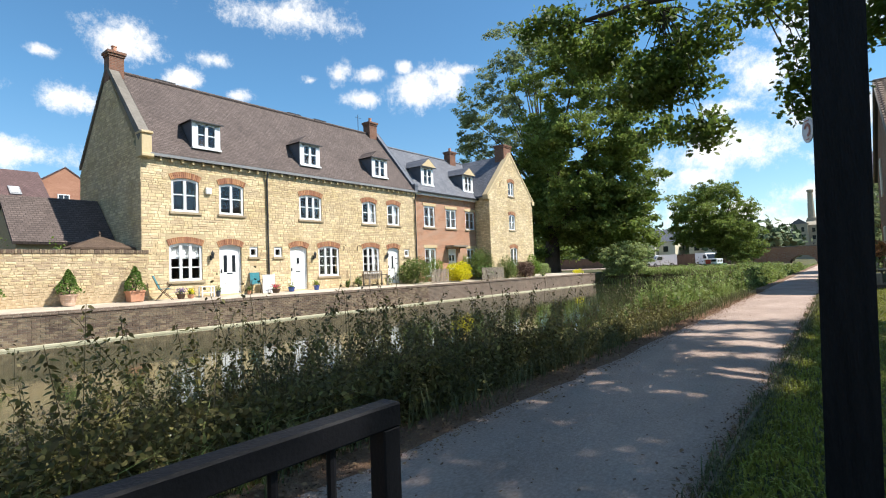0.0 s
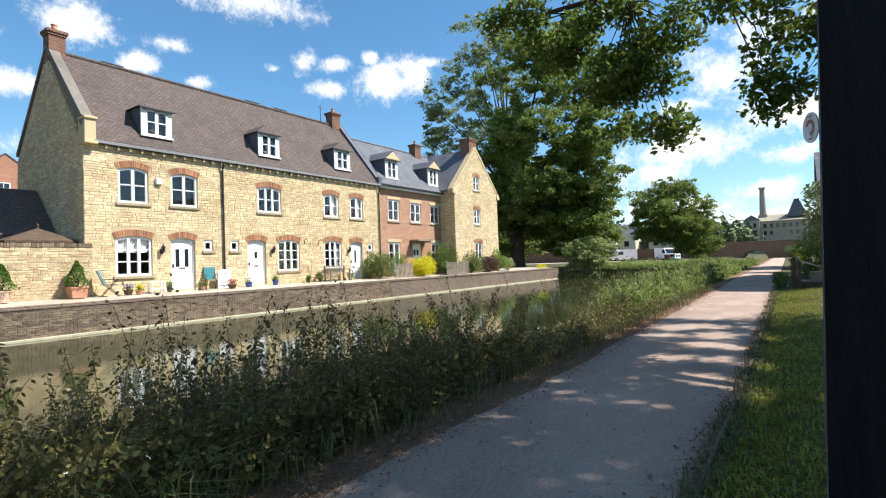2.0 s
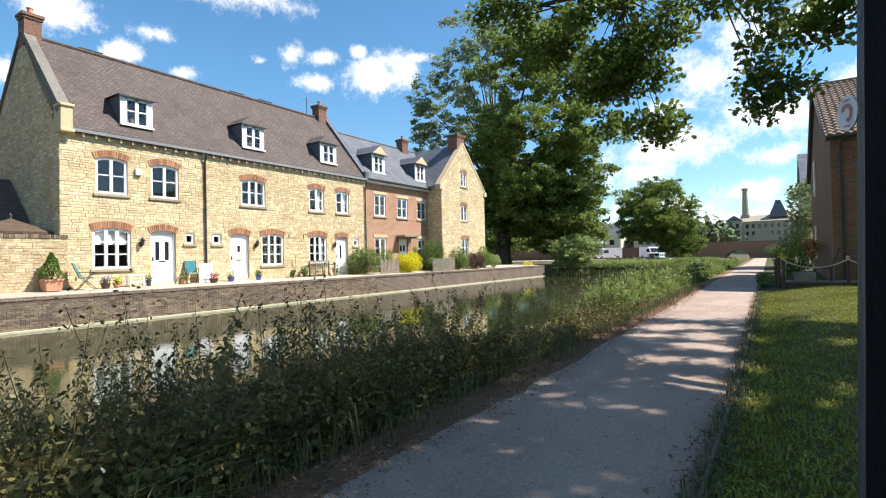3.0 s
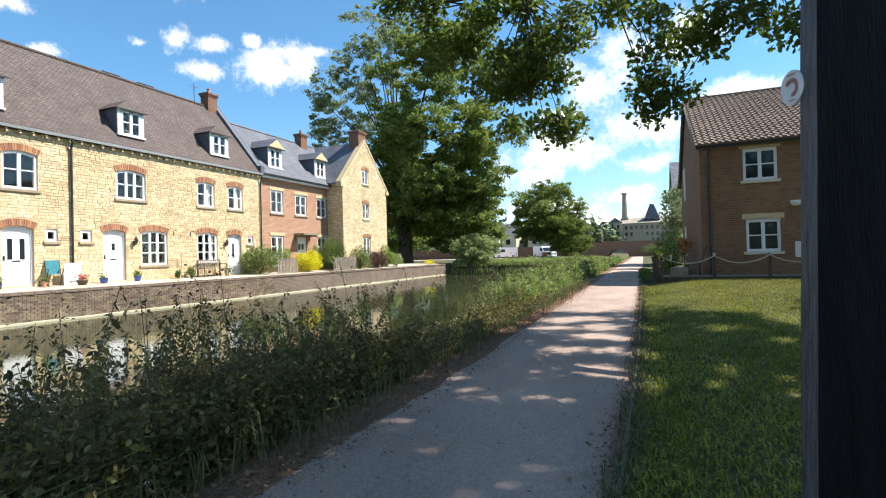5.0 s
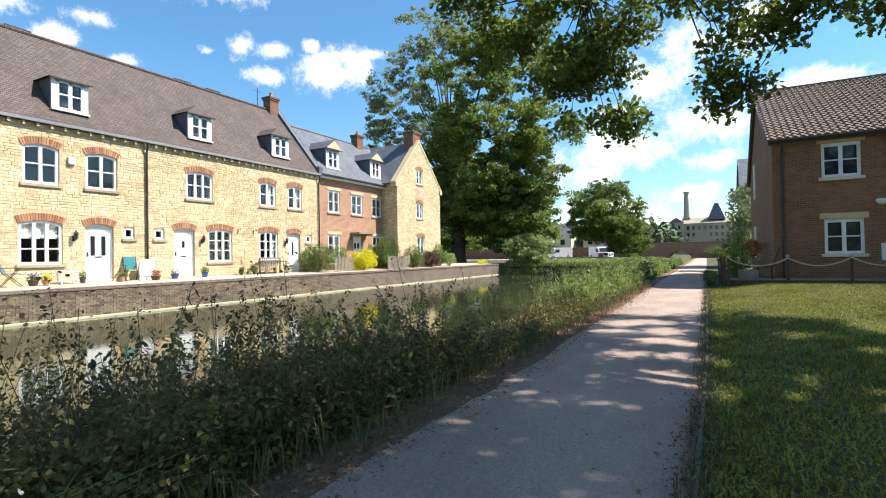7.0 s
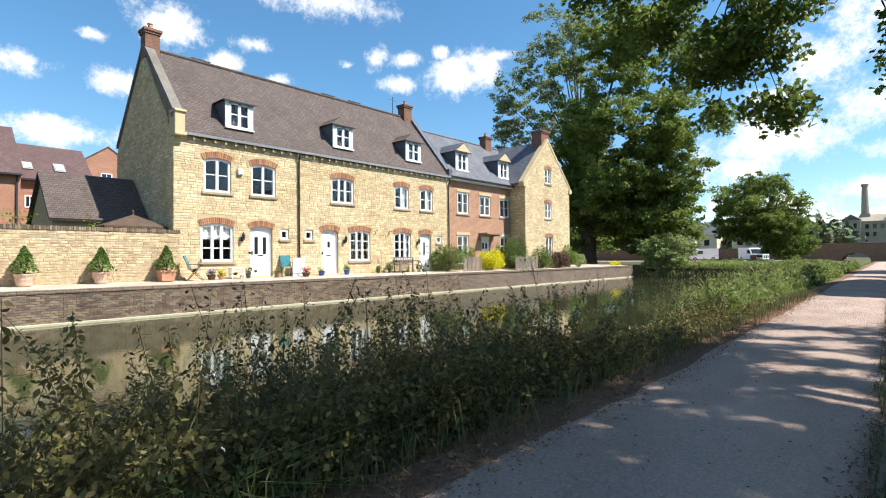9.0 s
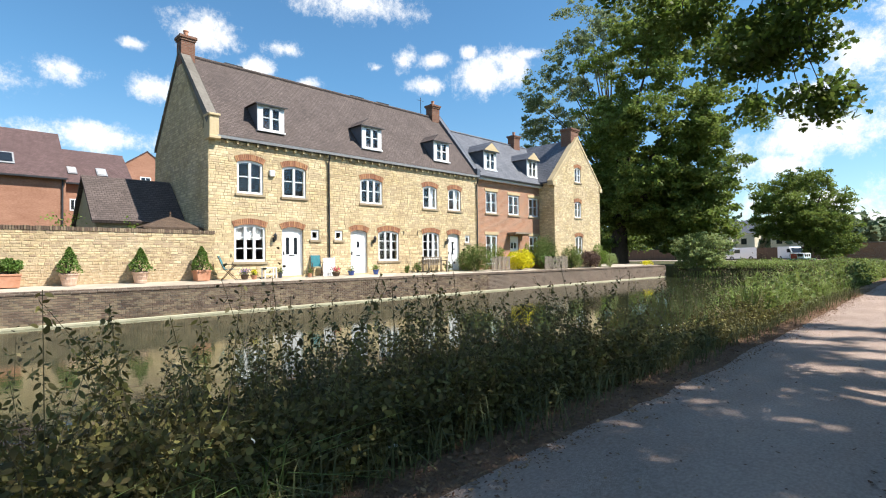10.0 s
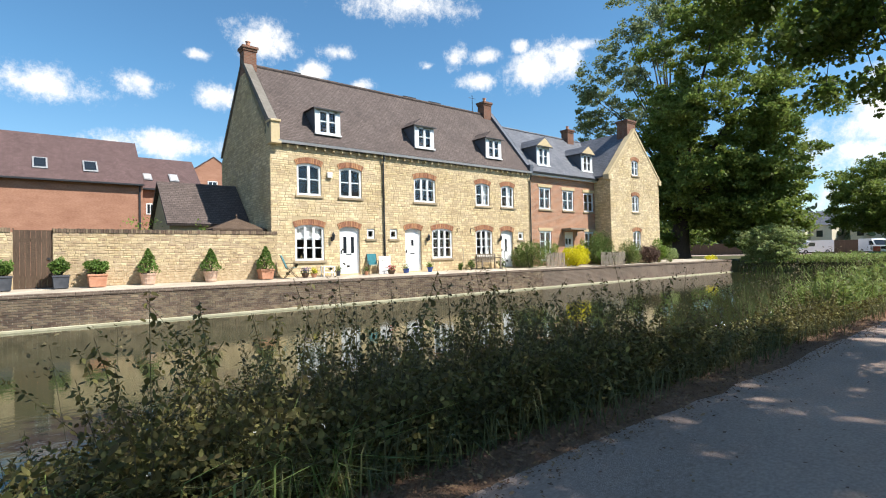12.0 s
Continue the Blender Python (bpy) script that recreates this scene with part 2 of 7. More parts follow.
BROWN_WOOD = material("brown_timber", (0.07, 0.045, 0.03), (0.135, 0.09, 0.06), 8, 0.75, 0.5, 40, stretch=(5, 5, 0.7))
TEAL = material("teal_canvas", (0.03, 0.155, 0.18), (0.055, 0.23, 0.26), 12, 0.8, 0.2, 120)
TERRACOTTA = material("terracotta", (0.46, 0.21, 0.12), (0.58, 0.31, 0.20), 8, 0.85, 0.3, 60)
PALE_POT = material("pale_terracotta", (0.55, 0.36, 0.26), (0.66, 0.48, 0.37), 8, 0.85, 0.3, 60)
GREY_POT = material("grey_lead_planter", (0.05, 0.055, 0.065), (0.10, 0.105, 0.12), 8, 0.6, 0.2, 60)
BLUE_POT = material("blue_glazed_pot", (0.02, 0.05, 0.22), (0.04, 0.10, 0.34), 8, 0.2, 0.1, 60, spec=0.6)
SOIL = material("soil", (0.06, 0.04, 0.03), (0.12, 0.085, 0.06), 20, 0.95, 0.8, 60)
GRAVEL = material("towpath_gravel", (0.33, 0.235, 0.186), (0.55, 0.412, 0.335), 60, 0.95, 1.0, 220, coarse=1.1, stretch=(1, 0.55, 1))
EARTH = material("leaf_mould_earth", (0.14, 0.078, 0.045), (0.25, 0.15, 0.09), 18, 0.95, 0.9, 70)
TURF = material("lawn_turf", (0.048, 0.045, 0.017), (0.095, 0.090, 0.030), 9, 0.95, 0.8, 70, coarse=0.7)
GRASS = material("grass_blades", (0.155, 0.165, 0.020), (0.31, 0.305, 0.055), 3, 0.7, 0, island=0.4, coarse=0.5, translucent=0.3)
REED = material("reed_leaves", (0.2, 0.26, 0.06), (0.33, 0.38, 0.13), 2, 0.7, 0, island=0.35, coarse=0.4, translucent=0.4)
# lighter than the nettles: sun on the farther bank is put into this colour
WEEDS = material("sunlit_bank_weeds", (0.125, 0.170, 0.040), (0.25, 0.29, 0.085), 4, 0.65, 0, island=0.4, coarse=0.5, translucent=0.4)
CHIMNEY_BRICK = coursed("chimney_brick", (0.19, 0.080, 0.048), (0.27, 0.125, 0.08), (0.22, 0.16, 0.12), 0.225, 0.075, 0.010)
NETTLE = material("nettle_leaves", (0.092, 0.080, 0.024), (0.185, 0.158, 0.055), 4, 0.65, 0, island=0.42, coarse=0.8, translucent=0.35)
VERGE_GRASS = material("dull_verge_grass", (0.085, 0.090, 0.030), (0.165, 0.160, 0.070), 3, 0.75, 0, island=0.35, coarse=0.6, translucent=0.25)
PETAL = material("white_petals", (0.72, 0.72, 0.66), (0.80, 0.80, 0.74), 6, 0.7, 0)
DRY = material("dry_stalks", (0.1, 0.08, 0.04), (0.2, 0.16, 0.085), 6, 0.85, 0, island=0.3)
YELLOWED = material("yellowing_leaves", (0.19, 0.175, 0.045), (0.30, 0.27, 0.10), 6, 0.8, 0, island=0.3, translucent=0.3)
LITTER = material("fallen_leaves", (0.13, 0.065, 0.035), (0.27, 0.16, 0.09), 6, 0.9, 0, island=0.4)
OAK = material("oak_leaves", (0.085, 0.125, 0.020), (0.17, 0.22, 0.045), 2, 0.55, 0, island=0.35, coarse=0.5, translucent=0.5)
BIGTREE = material("dark_tree_leaves", (0.12, 0.165, 0.032), (0.25, 0.305, 0.072), 1, 0.6, 0, island=0.35, coarse=0.22, translucent=0.5)
LIME = material("pale_tree_leaves", (0.18, 0.22, 0.1), (0.28, 0.32, 0.16), 1, 0.6, 0, island=0.3, coarse=0.3, translucent=0.45)
SHRUB = material("shrub_leaves", (0.12, 0.17, 0.04), (0.2, 0.25, 0.075), 3, 0.6, 0, island=0.3, coarse=1.0, translucent=0.4)
BOX_LEAF = material("clipped_box_leaves", (0.1, 0.175, 0.03), (0.17, 0.255, 0.06), 5, 0.6, 0, island=0.3, translucent=0.35)
YELLOW_LEAF = material("golden_shrub_leaves", (0.62, 0.55, 0.012), (0.75, 0.70, 0.03), 5, 0.6, 0, island=0.15, translucent=0.3)
LIME_LEAF = material("fresh_green_leaves", (0.14, 0.22, 0.03), (0.21, 0.30, 0.05), 5, 0.6, 0, island=0.25, translucent=0.3)
PURPLE_LEAF = material("purple_shrub_leaves", (0.09, 0.055, 0.045), (0.17, 0.10, 0.075), 5, 0.7, 0, island=0.3, translucent=0.2)
SAGE_LEAF = material("grey_green_leaves", (0.27, 0.33, 0.12), (0.42, 0.47, 0.21), 4, 0.7, 0, island=0.35, translucent=0.55)
RED_FLOWER = material("red_flowers", (0.62, 0.05, 0.10), (0.76, 0.16, 0.20), 5, 0.7, 0, island=0.3)
ORANGE_FLOWER = material("orange_flowers", (0.42, 0.16, 0.05), (0.55, 0.27, 0.10), 5, 0.7, 0, island=0.3)
VIOLET_FLOWER = material("violet_flowers", (0.12, 0.06, 0.30), (0.24, 0.13, 0.42), 5, 0.7, 0, island=0.3)
BARK = material("bark", (0.045, 0.035, 0.025), (0.10, 0.08, 0.06), 7, 0.95, 0.9, 20, stretch=(2, 2, 0.5))
ROPE = material("rope", (0.42, 0.36, 0.25), (0.55, 0.48, 0.36), 40, 0.9, 0.5, 150)
DECK = material("deck_boards", (0.20, 0.15, 0.11), (0.30, 0.24, 0.18), 8, 0.8, 0.4, 40, obj_random=0.15)
# room surfaces, greyed to stand for bright surroundings mirrored in the window glass
ROOM_GREY = material("pane_sheen_room", (0.095, 0.090, 0.084), (0.15, 0.142, 0.133), 2, 0.9, 0)
BLIND = material("white_blind", (0.66, 0.67, 0.68), (0.76, 0.76, 0.76), 5, 0.8, 0)
SIGN_RED = material("faded_sign_red", (0.52, 0.25, 0.19), (0.60, 0.33, 0.26), 9, 0.6, 0)
VAN_WHITE = material("white_coachwork", (0.74, 0.75, 0.76), (0.80, 0.80, 0.80), 3, 0.25, 0, spec=0.6)
VAN_RED = material("red_coachwork", (0.34, 0.03, 0.025), (0.42, 0.05, 0.04), 3, 0.3, 0, spec=0.6)
VAN_GREEN = material("green_coachwork", (0.05, 0.15, 0.11), (0.08, 0.20, 0.15), 3, 0.3, 0, spec=0.6)
RUBBER = material("tyre_rubber", (0.015, 0.015, 0.016), (0.03, 0.03, 0.031), 20, 0.8, 0.2, 60)
MILL_STONE = material("mill_stone", (0.30, 0.26, 0.195), (0.40, 0.345, 0.265), 0.8, 0.9, 0.2, 4, coarse=0.1)
FAR_LEAF = material("far_woods", (0.075, 0.105, 0.045), (0.125, 0.155, 0.075), 0.4, 0.9, 0, island=0.3, coarse=0.03)


def plain(name, colour, rough, **values):
    m = bpy.data.materials.new(name)
    m.use_nodes = True
    p = m.node_tree.nodes["Principled BSDF"]
    p.inputs["Base Color"].default_value, p.inputs["Roughness"].default_value = (*colour, 1), rough
    for key, value in values.items():
        p.inputs[key.replace("_", " ")].default_value = value
    return m


GLASS = plain("window_glass", (0.95, 0.97, 0.97), 0.02, Transmission_Weight=1.0, IOR=1.45)
CAR_GLASS = plain("dark_car_glass", (0.02, 0.025, 0.03), 0.05, Specular_IOR_Level=0.6)
WATER = plain("canal_water", (0.036, 0.041, 0.018), 0.04, IOR=1.33, Specular_IOR_Level=0.38)
_n, _l = WATER.node_tree.nodes, WATER.node_tree.links
_tc, _mp, _w1, _bp = _n.new("ShaderNodeTexCoord"), _n.new("ShaderNodeMapping"), _n.new("ShaderNodeTexNoise"), _n.new("ShaderNodeBump")
_mp.inputs["Scale"].default_value = (1.5, 0.8, 1)
_w1.inputs["Scale"].default_value, _w1.inputs["Detail"].default_value = 5.0, 3
_bp.inputs["Strength"].default_value, _bp.inputs["Distance"].default_value = 0.22, 0.010
_l.new(_tc.outputs["Object"], _mp.inputs[0]), _l.new(_mp.outputs[0], _w1.inputs["Vector"]), _l.new(_w1.outputs["Fac"], _bp.inputs["Height"])
_l.new(_bp.outputs[0], _n["Principled BSDF"].inputs["Normal"])


# ---- helpers of this scene ----
rnd = random.Random(7)
rg = np.random.default_rng(11)


def thing(name, at, label, category, group="", kind=""):
    ob = new(name)
    ob.location = at
    ob.empty_display_size = 0.2
    return tagged(ob, label, category, group, kind)


def origin_of(ob):
    while ob.parent:
        ob = ob.parent
    return ob.location


def part(name, bm, mat, parent=None, label="", smooth=False):
    """Links a bmesh, given in world metres, as one mesh object under parent."""
    if parent is not None:
        bmesh.ops.translate(bm, verts=bm.verts, vec=-origin_of(parent))
    bmesh.ops.recalc_face_normals(bm, faces=bm.faces)
    me = bpy.data.meshes.new(name)
    bm.to_mesh(me)
    bm.free()
    if smooth:
        me.polygons.foreach_set("use_smooth", [True] * len(me.polygons))
    me.materials.append(mat)
    ob = new(name, me)
    ob.parent = parent
    return tagged(ob, label)


def structure(name, bm, mat, label, category):
    return tagged(part(name, bm, mat), label, category, kind="structure")


def box(bm, x0, x1, y0, y1, z0, z1):
    v = [bm.verts.new((x, y, z)) for x in (x0, x1) for y in (y0, y1) for z in (z0, z1)]
    for f in ((0, 1, 3, 2), (4, 6, 7, 5), (0, 4, 5, 1), (2, 3, 7, 6), (0, 2, 6, 4), (1, 5, 7, 3)):
        bm.faces.new([v[i] for i in f])
    return bm


def boxes(*rows):
    bm = bmesh.new()
    for row in rows:
        box(bm, *row)
    return bm


def soft(bm, width=0.006):
    bmesh.ops.remove_doubles(bm, verts=bm.verts, dist=1e-5)
    bmesh.ops.bevel(bm, geom=list(bm.edges), offset=width, segments=1, affect="EDGES", clamp_overlap=True)
    return bm


def prism(bm, outline, axis, a, b):
    """Sweeps a closed outline in the plane across axis (0: x, 1: y) from a to b."""
    def at(p, s):
        return (s, p[0], p[1]) if axis == 0 else (p[0], s, p[1])
    lo, hi = [bm.verts.new(at(p, a)) for p in outline], [bm.verts.new(at(p, b)) for p in outline]
    k = len(outline)
    bm.faces.new(lo), bm.faces.new(hi[::-1])
    for i in range(k):
        bm.faces.new((lo[i], lo[(i + 1) % k], hi[(i + 1) % k], hi[i]))
    return bm


def lathe(bm, profile, x, y, z, seg=16):
    """A turned body from (radius, height) rows."""
    rings = [[bm.verts.new((x + r * math.cos(6.28318 * i / seg), y + r * math.sin(6.28318 * i / seg), z + h)) for i in range(seg)] for r, h in profile]
    for a, b in zip(rings, rings[1:]):
        for i in range(seg):
            bm.faces.new((a[i], a[(i + 1) % seg], b[(i + 1) % seg], b[i]))
    bm.faces.new(rings[0][::-1]), bm.faces.new(rings[-1])
    return bm


def tube(bm, points, radii, seg=7):
    """A tapering tube along points."""
    pts = [Vector(p) for p in points]
    rings = []
    for i, p in enumerate(pts):
        d = (pts[min(i + 1, len(pts) - 1)] - pts[max(i - 1, 0)]).normalized()
        u = d.orthogonal().normalized()
        w = d.cross(u)
        r = radii[i] if not isinstance(radii, (int, float)) else radii
        rings.append([bm.verts.new(p + r * (math.cos(6.28318 * k / seg) * u + math.sin(6.28318 * k / seg) * w)) for k in range(seg)])
    for a, b in zip(rings, rings[1:]):
        off = min(range(seg), key=lambda s: sum((a[k].co - b[(k + s) % seg].co).length for k in range(seg)))
        for k in range(seg):
            bm.faces.new((a[k], a[(k + 1) % seg], b[(k + 1 + off) % seg], b[(k + off) % seg]))
    bm.faces.new(rings[0]), bm.faces.new(rings[-1][::-1])
    return bm


def mesh_from(name, verts, faces_k, mat, parent=None, label=""):
    """A mesh of many equal polygons: verts (n*k, 3), each k in a row is one face."""
    verts = np.asarray(verts, np.float32).reshape(-1, 3)
    if parent is not None:
        verts = verts - np.array(origin_of(parent), np.float32)
    count = len(verts) // faces_k
    me = bpy.data.meshes.new(name)
    me.vertices.add(len(verts))
    me.vertices.foreach_set("co", verts.ravel())
    me.loops.add(len(verts))
    me.loops.foreach_set("vertex_index", np.arange(len(verts), dtype=np.int32))
    me.polygons.add(count)
    me.polygons.foreach_set("loop_start", np.arange(count, dtype=np.int32) * faces_k)
    me.update(calc_edges=True)
    me.materials.append(mat)
    ob = new(name, me)
    ob.parent = parent
    return tagged(ob, label)


LEAF = np.array([(0, 0), (0.26, 0.25), (0.28, 0.5), (0.0, 1.0), (-0.28, 0.5), (-0.26, 0.25)]) - (0, 0.3)
OAK_LEAF = np.array([(0, 0), (0.16, 0.16), (0.1, 0.3), (0.3, 0.45), (0.17, 0.6), (0.3, 0.78), (0.1, 0.9), (0, 1), (-0.1, 0.9), (-0.3, 0.78), (-0.17, 0.6), (-0.3, 0.45), (-0.1, 0.3), (-0.16, 0.16)]) * (1.15, 1)


def unit(a):
    return a / np.maximum(np.linalg.norm(a, axis=1, keepdims=True), 1e-6)


def leaves(points, size, shape=LEAF, up=0.6, along=None):
    """Leaf outlines at points; along: the way each one points."""
    p = np.asarray(points, float)
    n = unit(rg.normal(size=p.shape) + (0, 0, up))
    t = rg.normal(size=p.shape) if along is None else np.asarray(along) + 0.3 * rg.normal(size=p.shape)
    t = unit(t - (t * n).sum(1, keepdims=True) * n)
    b = np.cross(n, t)
    s = np.broadcast_to(np.asarray(size, float).reshape(-1, 1), (len(p), 1))
    return (p[:, None] + (shape[None, :, :1] * b[:, None] + shape[None, :, 1:] * t[:, None]) * s[:, None]).reshape(-1, 3)


def clumps(centres, radii, per, shell=0.5):
    """Points in lumpy balls: more of them towards the outside."""
    c, r = np.repeat(np.asarray(centres, float), per, 0), np.repeat(np.asarray(radii, float).reshape(len(centres), -1), per, 0)
    return c + unit(rg.normal(size=c.shape)) * r * (shell + (1 - shell) * rg.random((len(c), 1))) ** 0.7

# ---- ground, water, path ----
WATER_Z, TERRACE_Z, EDGE_Z, BANK_X = -0.65, 0.55, 0.41, -4.7


def lawn_height(x, y):
    """The lawn rises gently towards the house beside the path."""
    rise = min(max((y - 6) / 14, 0), 1) * min(max((x + 0.5) / 1.5, 0), 1)
    return 0.02 + 0.2 * rise


bm = bmesh.new()
xs = [-900, -300, -120, -60, -40, -20.2, -19.45, -9.0, BANK_X - 0.25, BANK_X + 0.5, -3.4, -2.7, -2.3, -0.5, -0.1, 0.6, 1.5, 3, 6, 12, 30, 90, 300, 900]
ys = [-300, -60, -20, -6, 0, 3, 6, 9, 12, 16, 20, 24, 30, 38, 49.3, 50.2, 60, 80, 104, 130, 200, 400, 1200, 3000]


def ground_height(x, y):
    if x <= -20.2:
        return 0.33
    if x <= BANK_X - 0.25:
        filled = y >= 50.2 and x <= -9.0
        return (0.33 if x < -15 else 0.1) if filled else -1.4
    if x <= BANK_X + 0.5:
        return -0.62
    if x <= -3.4:
        return -0.32
    if x <= -2.7:
        return -0.10
    if x <= -0.5:
        return -0.01
    return lawn_height(x, y)


grid = [[bm.verts.new((x, y, ground_height(x, y))) for y in ys] for x in xs]
for i in range(len(xs) - 1):
    for j in range(len(ys) - 1):
        bm.faces.new((grid[i][j], grid[i + 1][j], grid[i + 1][j + 1], grid[i][j + 1]))
structure("ground", bm, TURF, "grassy ground with a canal channel cut through it", "ground")

bm = bmesh.new()
rows = 220
for k in range(rows + 1):
    y = -8 + 118 * (k / rows) ** 1.6
    drift = -0.016 * max(y - 8, 0)
    wob = (0.07 * noise.noise((y * 0.6, 3.1, 0)) + 0.035 * noise.noise((y * 3.1, 5.0, 0))), 0.06 * noise.noise((y * 0.7, 9.4, 0))
    for x, z in ((-3.25, -0.12), (-2.72 + wob[0], 0.004), (-2.3 + wob[0] * 1.5, 0.012)):
        bm.verts.new((x + drift, y, z))
bm.verts.ensure_lookup_table()
for k in range(rows):
    for c in range(2):
        a = 3 * k + c
        bm.faces.new((bm.verts[a], bm.verts[a + 1], bm.verts[a + 4], bm.verts[a + 3]))
structure("verge", bm, EARTH, "bare brown earth verge with leaf litter beside the path", "verge")

bm = bmesh.new()
for k in range(rows + 1):
    y = -8 + 118 * (k / rows) ** 1.6
    drift = -0.016 * max(y - 8, 0)
    wob = (0.07 * noise.noise((y * 0.6, 3.1, 0)) + 0.035 * noise.noise((y * 3.1, 5.0, 0)))
    for c in range(9):
        x = -2.38 + wob * 1.5 + (1.78 - wob * 1.5) * c / 8
        bm.verts.new((x + drift, y, 0.018 + 0.02 * math.sin(math.pi * c / 8) + 0.012 * noise.noise((x * 2, y * 0.9, 1))))
bm.verts.ensure_lookup_table()
for k in range(rows):
    for c in range(8):
        a = 9 * k + c
        bm.faces.new((bm.verts[a], bm.verts[a + 1], bm.verts[a + 10], bm.verts[a + 9]))
towpath = structure("path", bm, GRAVEL, "pale compacted gravel towpath running beside the canal", "path")

bm = bmesh.new()
for k in range(28):
    y0 = 1.2 + 1.8 * k
    d0, d1 = -0.016 * max(y0 - 8, 0), -0.016 * max(y0 + 1.78 - 8, 0)
    v = [bm.verts.new(p) for p in ((-0.60 + d0, y0, -0.05), (-0.575 + d0, y0, -0.05), (-0.575 + d1, y0 + 1.78, -0.05), (-0.60 + d1, y0 + 1.78, -0.05),
                                   (-0.60 + d0, y0, 0.055), (-0.575 + d0, y0, 0.06), (-0.575 + d1, y0 + 1.78, 0.055), (-0.60 + d1, y0 + 1.78, 0.05))]
    for f in ((0, 1, 5, 4), (1, 2, 6, 5), (2, 3, 7, 6), (3, 0, 4, 7), (4, 5, 6, 7)):
        bm.faces.new([v[i] for i in f])
structure("path_edging", bm, EDGE_WOOD, "worn timber edging board between gravel path and lawn", "edging")

structure("water", boxes((-19.62, BANK_X + 0.3, -120, 49.4, WATER_Z - 0.5, WATER_Z), (-9.2, BANK_X + 0.3, 49.4, 119, WATER_Z - 0.5, WATER_Z)), WATER,
          "still murky green canal water with soft reflections", "water")

# far bank: terrace, canal wall
bm = bmesh.new()
prism(bm, [(-23.0, 0.56), (-19.95, EDGE_Z), (-19.95, 0.2), (-23.0, 0.2)], 1, -30, 49.3)
structure("terrace", bm, SLABS, "pale paved terrace along the canal edge", "pavement")
canal_wall = structure("canal_wall", boxes((-19.95, -19.66, -30, 24.0, -1.4, EDGE_Z - 0.10)), CANAL_MORTAR, "dark weathered brick canal wall with pale ledge at waterline", "wall")
part("coping", soft(boxes(*[(-20.0, -19.62, -30 + 0.9 * k, -30 + 0.9 * k + 0.893, EDGE_Z - 0.10, EDGE_Z + 0.012) for k in range(88)]), 0.01), CANAL_WALL, canal_wall, "brick coping")
part("ledge", soft(boxes((-19.8, -19.56, -30, 49.28, WATER_Z - 0.3, WATER_Z + 0.07)), 0.015), ALGAE, canal_wall, "algae-stained pale concrete ledge")
part("wall_length", boxes((-19.95, -19.655, 24.0, 49.3, -1.4, EDGE_Z - 0.10)), CANAL_WALL, canal_wall)
part("end_wall", boxes((-24.0, -19.95, 49.0, 49.3, -1.4, EDGE_Z + 0.01)), CANAL_WALL, canal_wall)


# ---- walls facing the canal (+x) or the walker (-y) ----
class Face:
    """A wall plane: u along it, w up, d outwards."""

    def __init__(self, plane, facing="x"):
        self.plane, self.facing = plane, facing

    def at(self, u, w, d):
        return (self.plane + d, u, w) if self.facing == "x" else (u, self.plane - d, w)

    def box(self, bm, u0, u1, w0, w1, d0, d1):
        a, b = self.at(u0, w0, d0), self.at(u1, w1, d1)
        lo, hi = [min(p, q) for p, q in zip(a, b)], [max(p, q) for p, q in zip(a, b)]
        return box(bm, lo[0], hi[0], lo[1], hi[1], lo[2], hi[2])

    def boxes(self, *rows):
        bm = bmesh.new()
        for r in rows:
            self.box(bm, *r)
        return bm


def pierced(face, u0, u1, w0, w1, holes, thick=0.35):
    """A wall slab with openings right through it."""
    bm = bmesh.new()
    zs = sorted({w0, w1, *[h[2] for h in holes], *[h[3] for h in holes]})
    zs = [z for z in zs if w0 <= z <= w1]
    for a, b in zip(zs, zs[1:]):
        mid, u = (a + b) / 2, u0
        for h in sorted(h for h in holes if h[2] < mid < h[3]):
            if h[0] > u:
                face.box(bm, u, h[0], a, b, -thick, 0)
            u = max(u, h[1])
        if u < u1:
            face.box(bm, u, u1, a, b, -thick, 0)
    return bm


def stone_coords(face, u0, u1, w0, w1, holes, seed, course=(0.07, 0.14), length=(0.10, 0.40), top=None):
    """Squared rubble laid in uneven courses round the openings: rows of eight corners a stone."""
    r, out, w = random.Random(seed), [], w0
    while w < w1 - 0.04:
        h = min(r.uniform(*course), w1 - w)
        u = u0 - r.uniform(0, 0.2)
        while u < u1:
            e = u + r.uniform(*length)
            a, b = max(u, u0), min(e, u1)
            spans = [(a, b)]
            for g in holes:
                if w + h > g[2] + 0.01 and w < g[3] - 0.01:
                    spans = [s for p, q in spans for s in ((p, min(q, g[0])), (max(p, g[1]), q)) if s[1] - s[0] > 0.05]
            for p, q in spans:
                if top is not None and (w + h > top(p) or w + h > top(q)):
                    continue
                gap, d, j = 0.006, r.uniform(0.003, 0.016), lambda: r.uniform(-0.010, 0.010)
                c = [(p + gap, w + gap), (q - gap, w + gap), (q - gap, w + h - gap), (p + gap, w + h - gap)]
                back = [face.at(x, z, -0.01) for x, z in c]
                mx, mz = (p + q) / 2, w + h / 2
                front = [face.at(x + (0.012 if x < mx else -0.012) + j(), z + (0.01 if z < mz else -0.01) + j(), d) for x, z in c]
                out.append(back + front)
            u = e
        w += h
    return out


STONE_FACES = [(4, 5, 6, 7), (0, 1, 5, 4), (1, 2, 6, 5), (2, 3, 7, 6), (3, 0, 4, 7)]


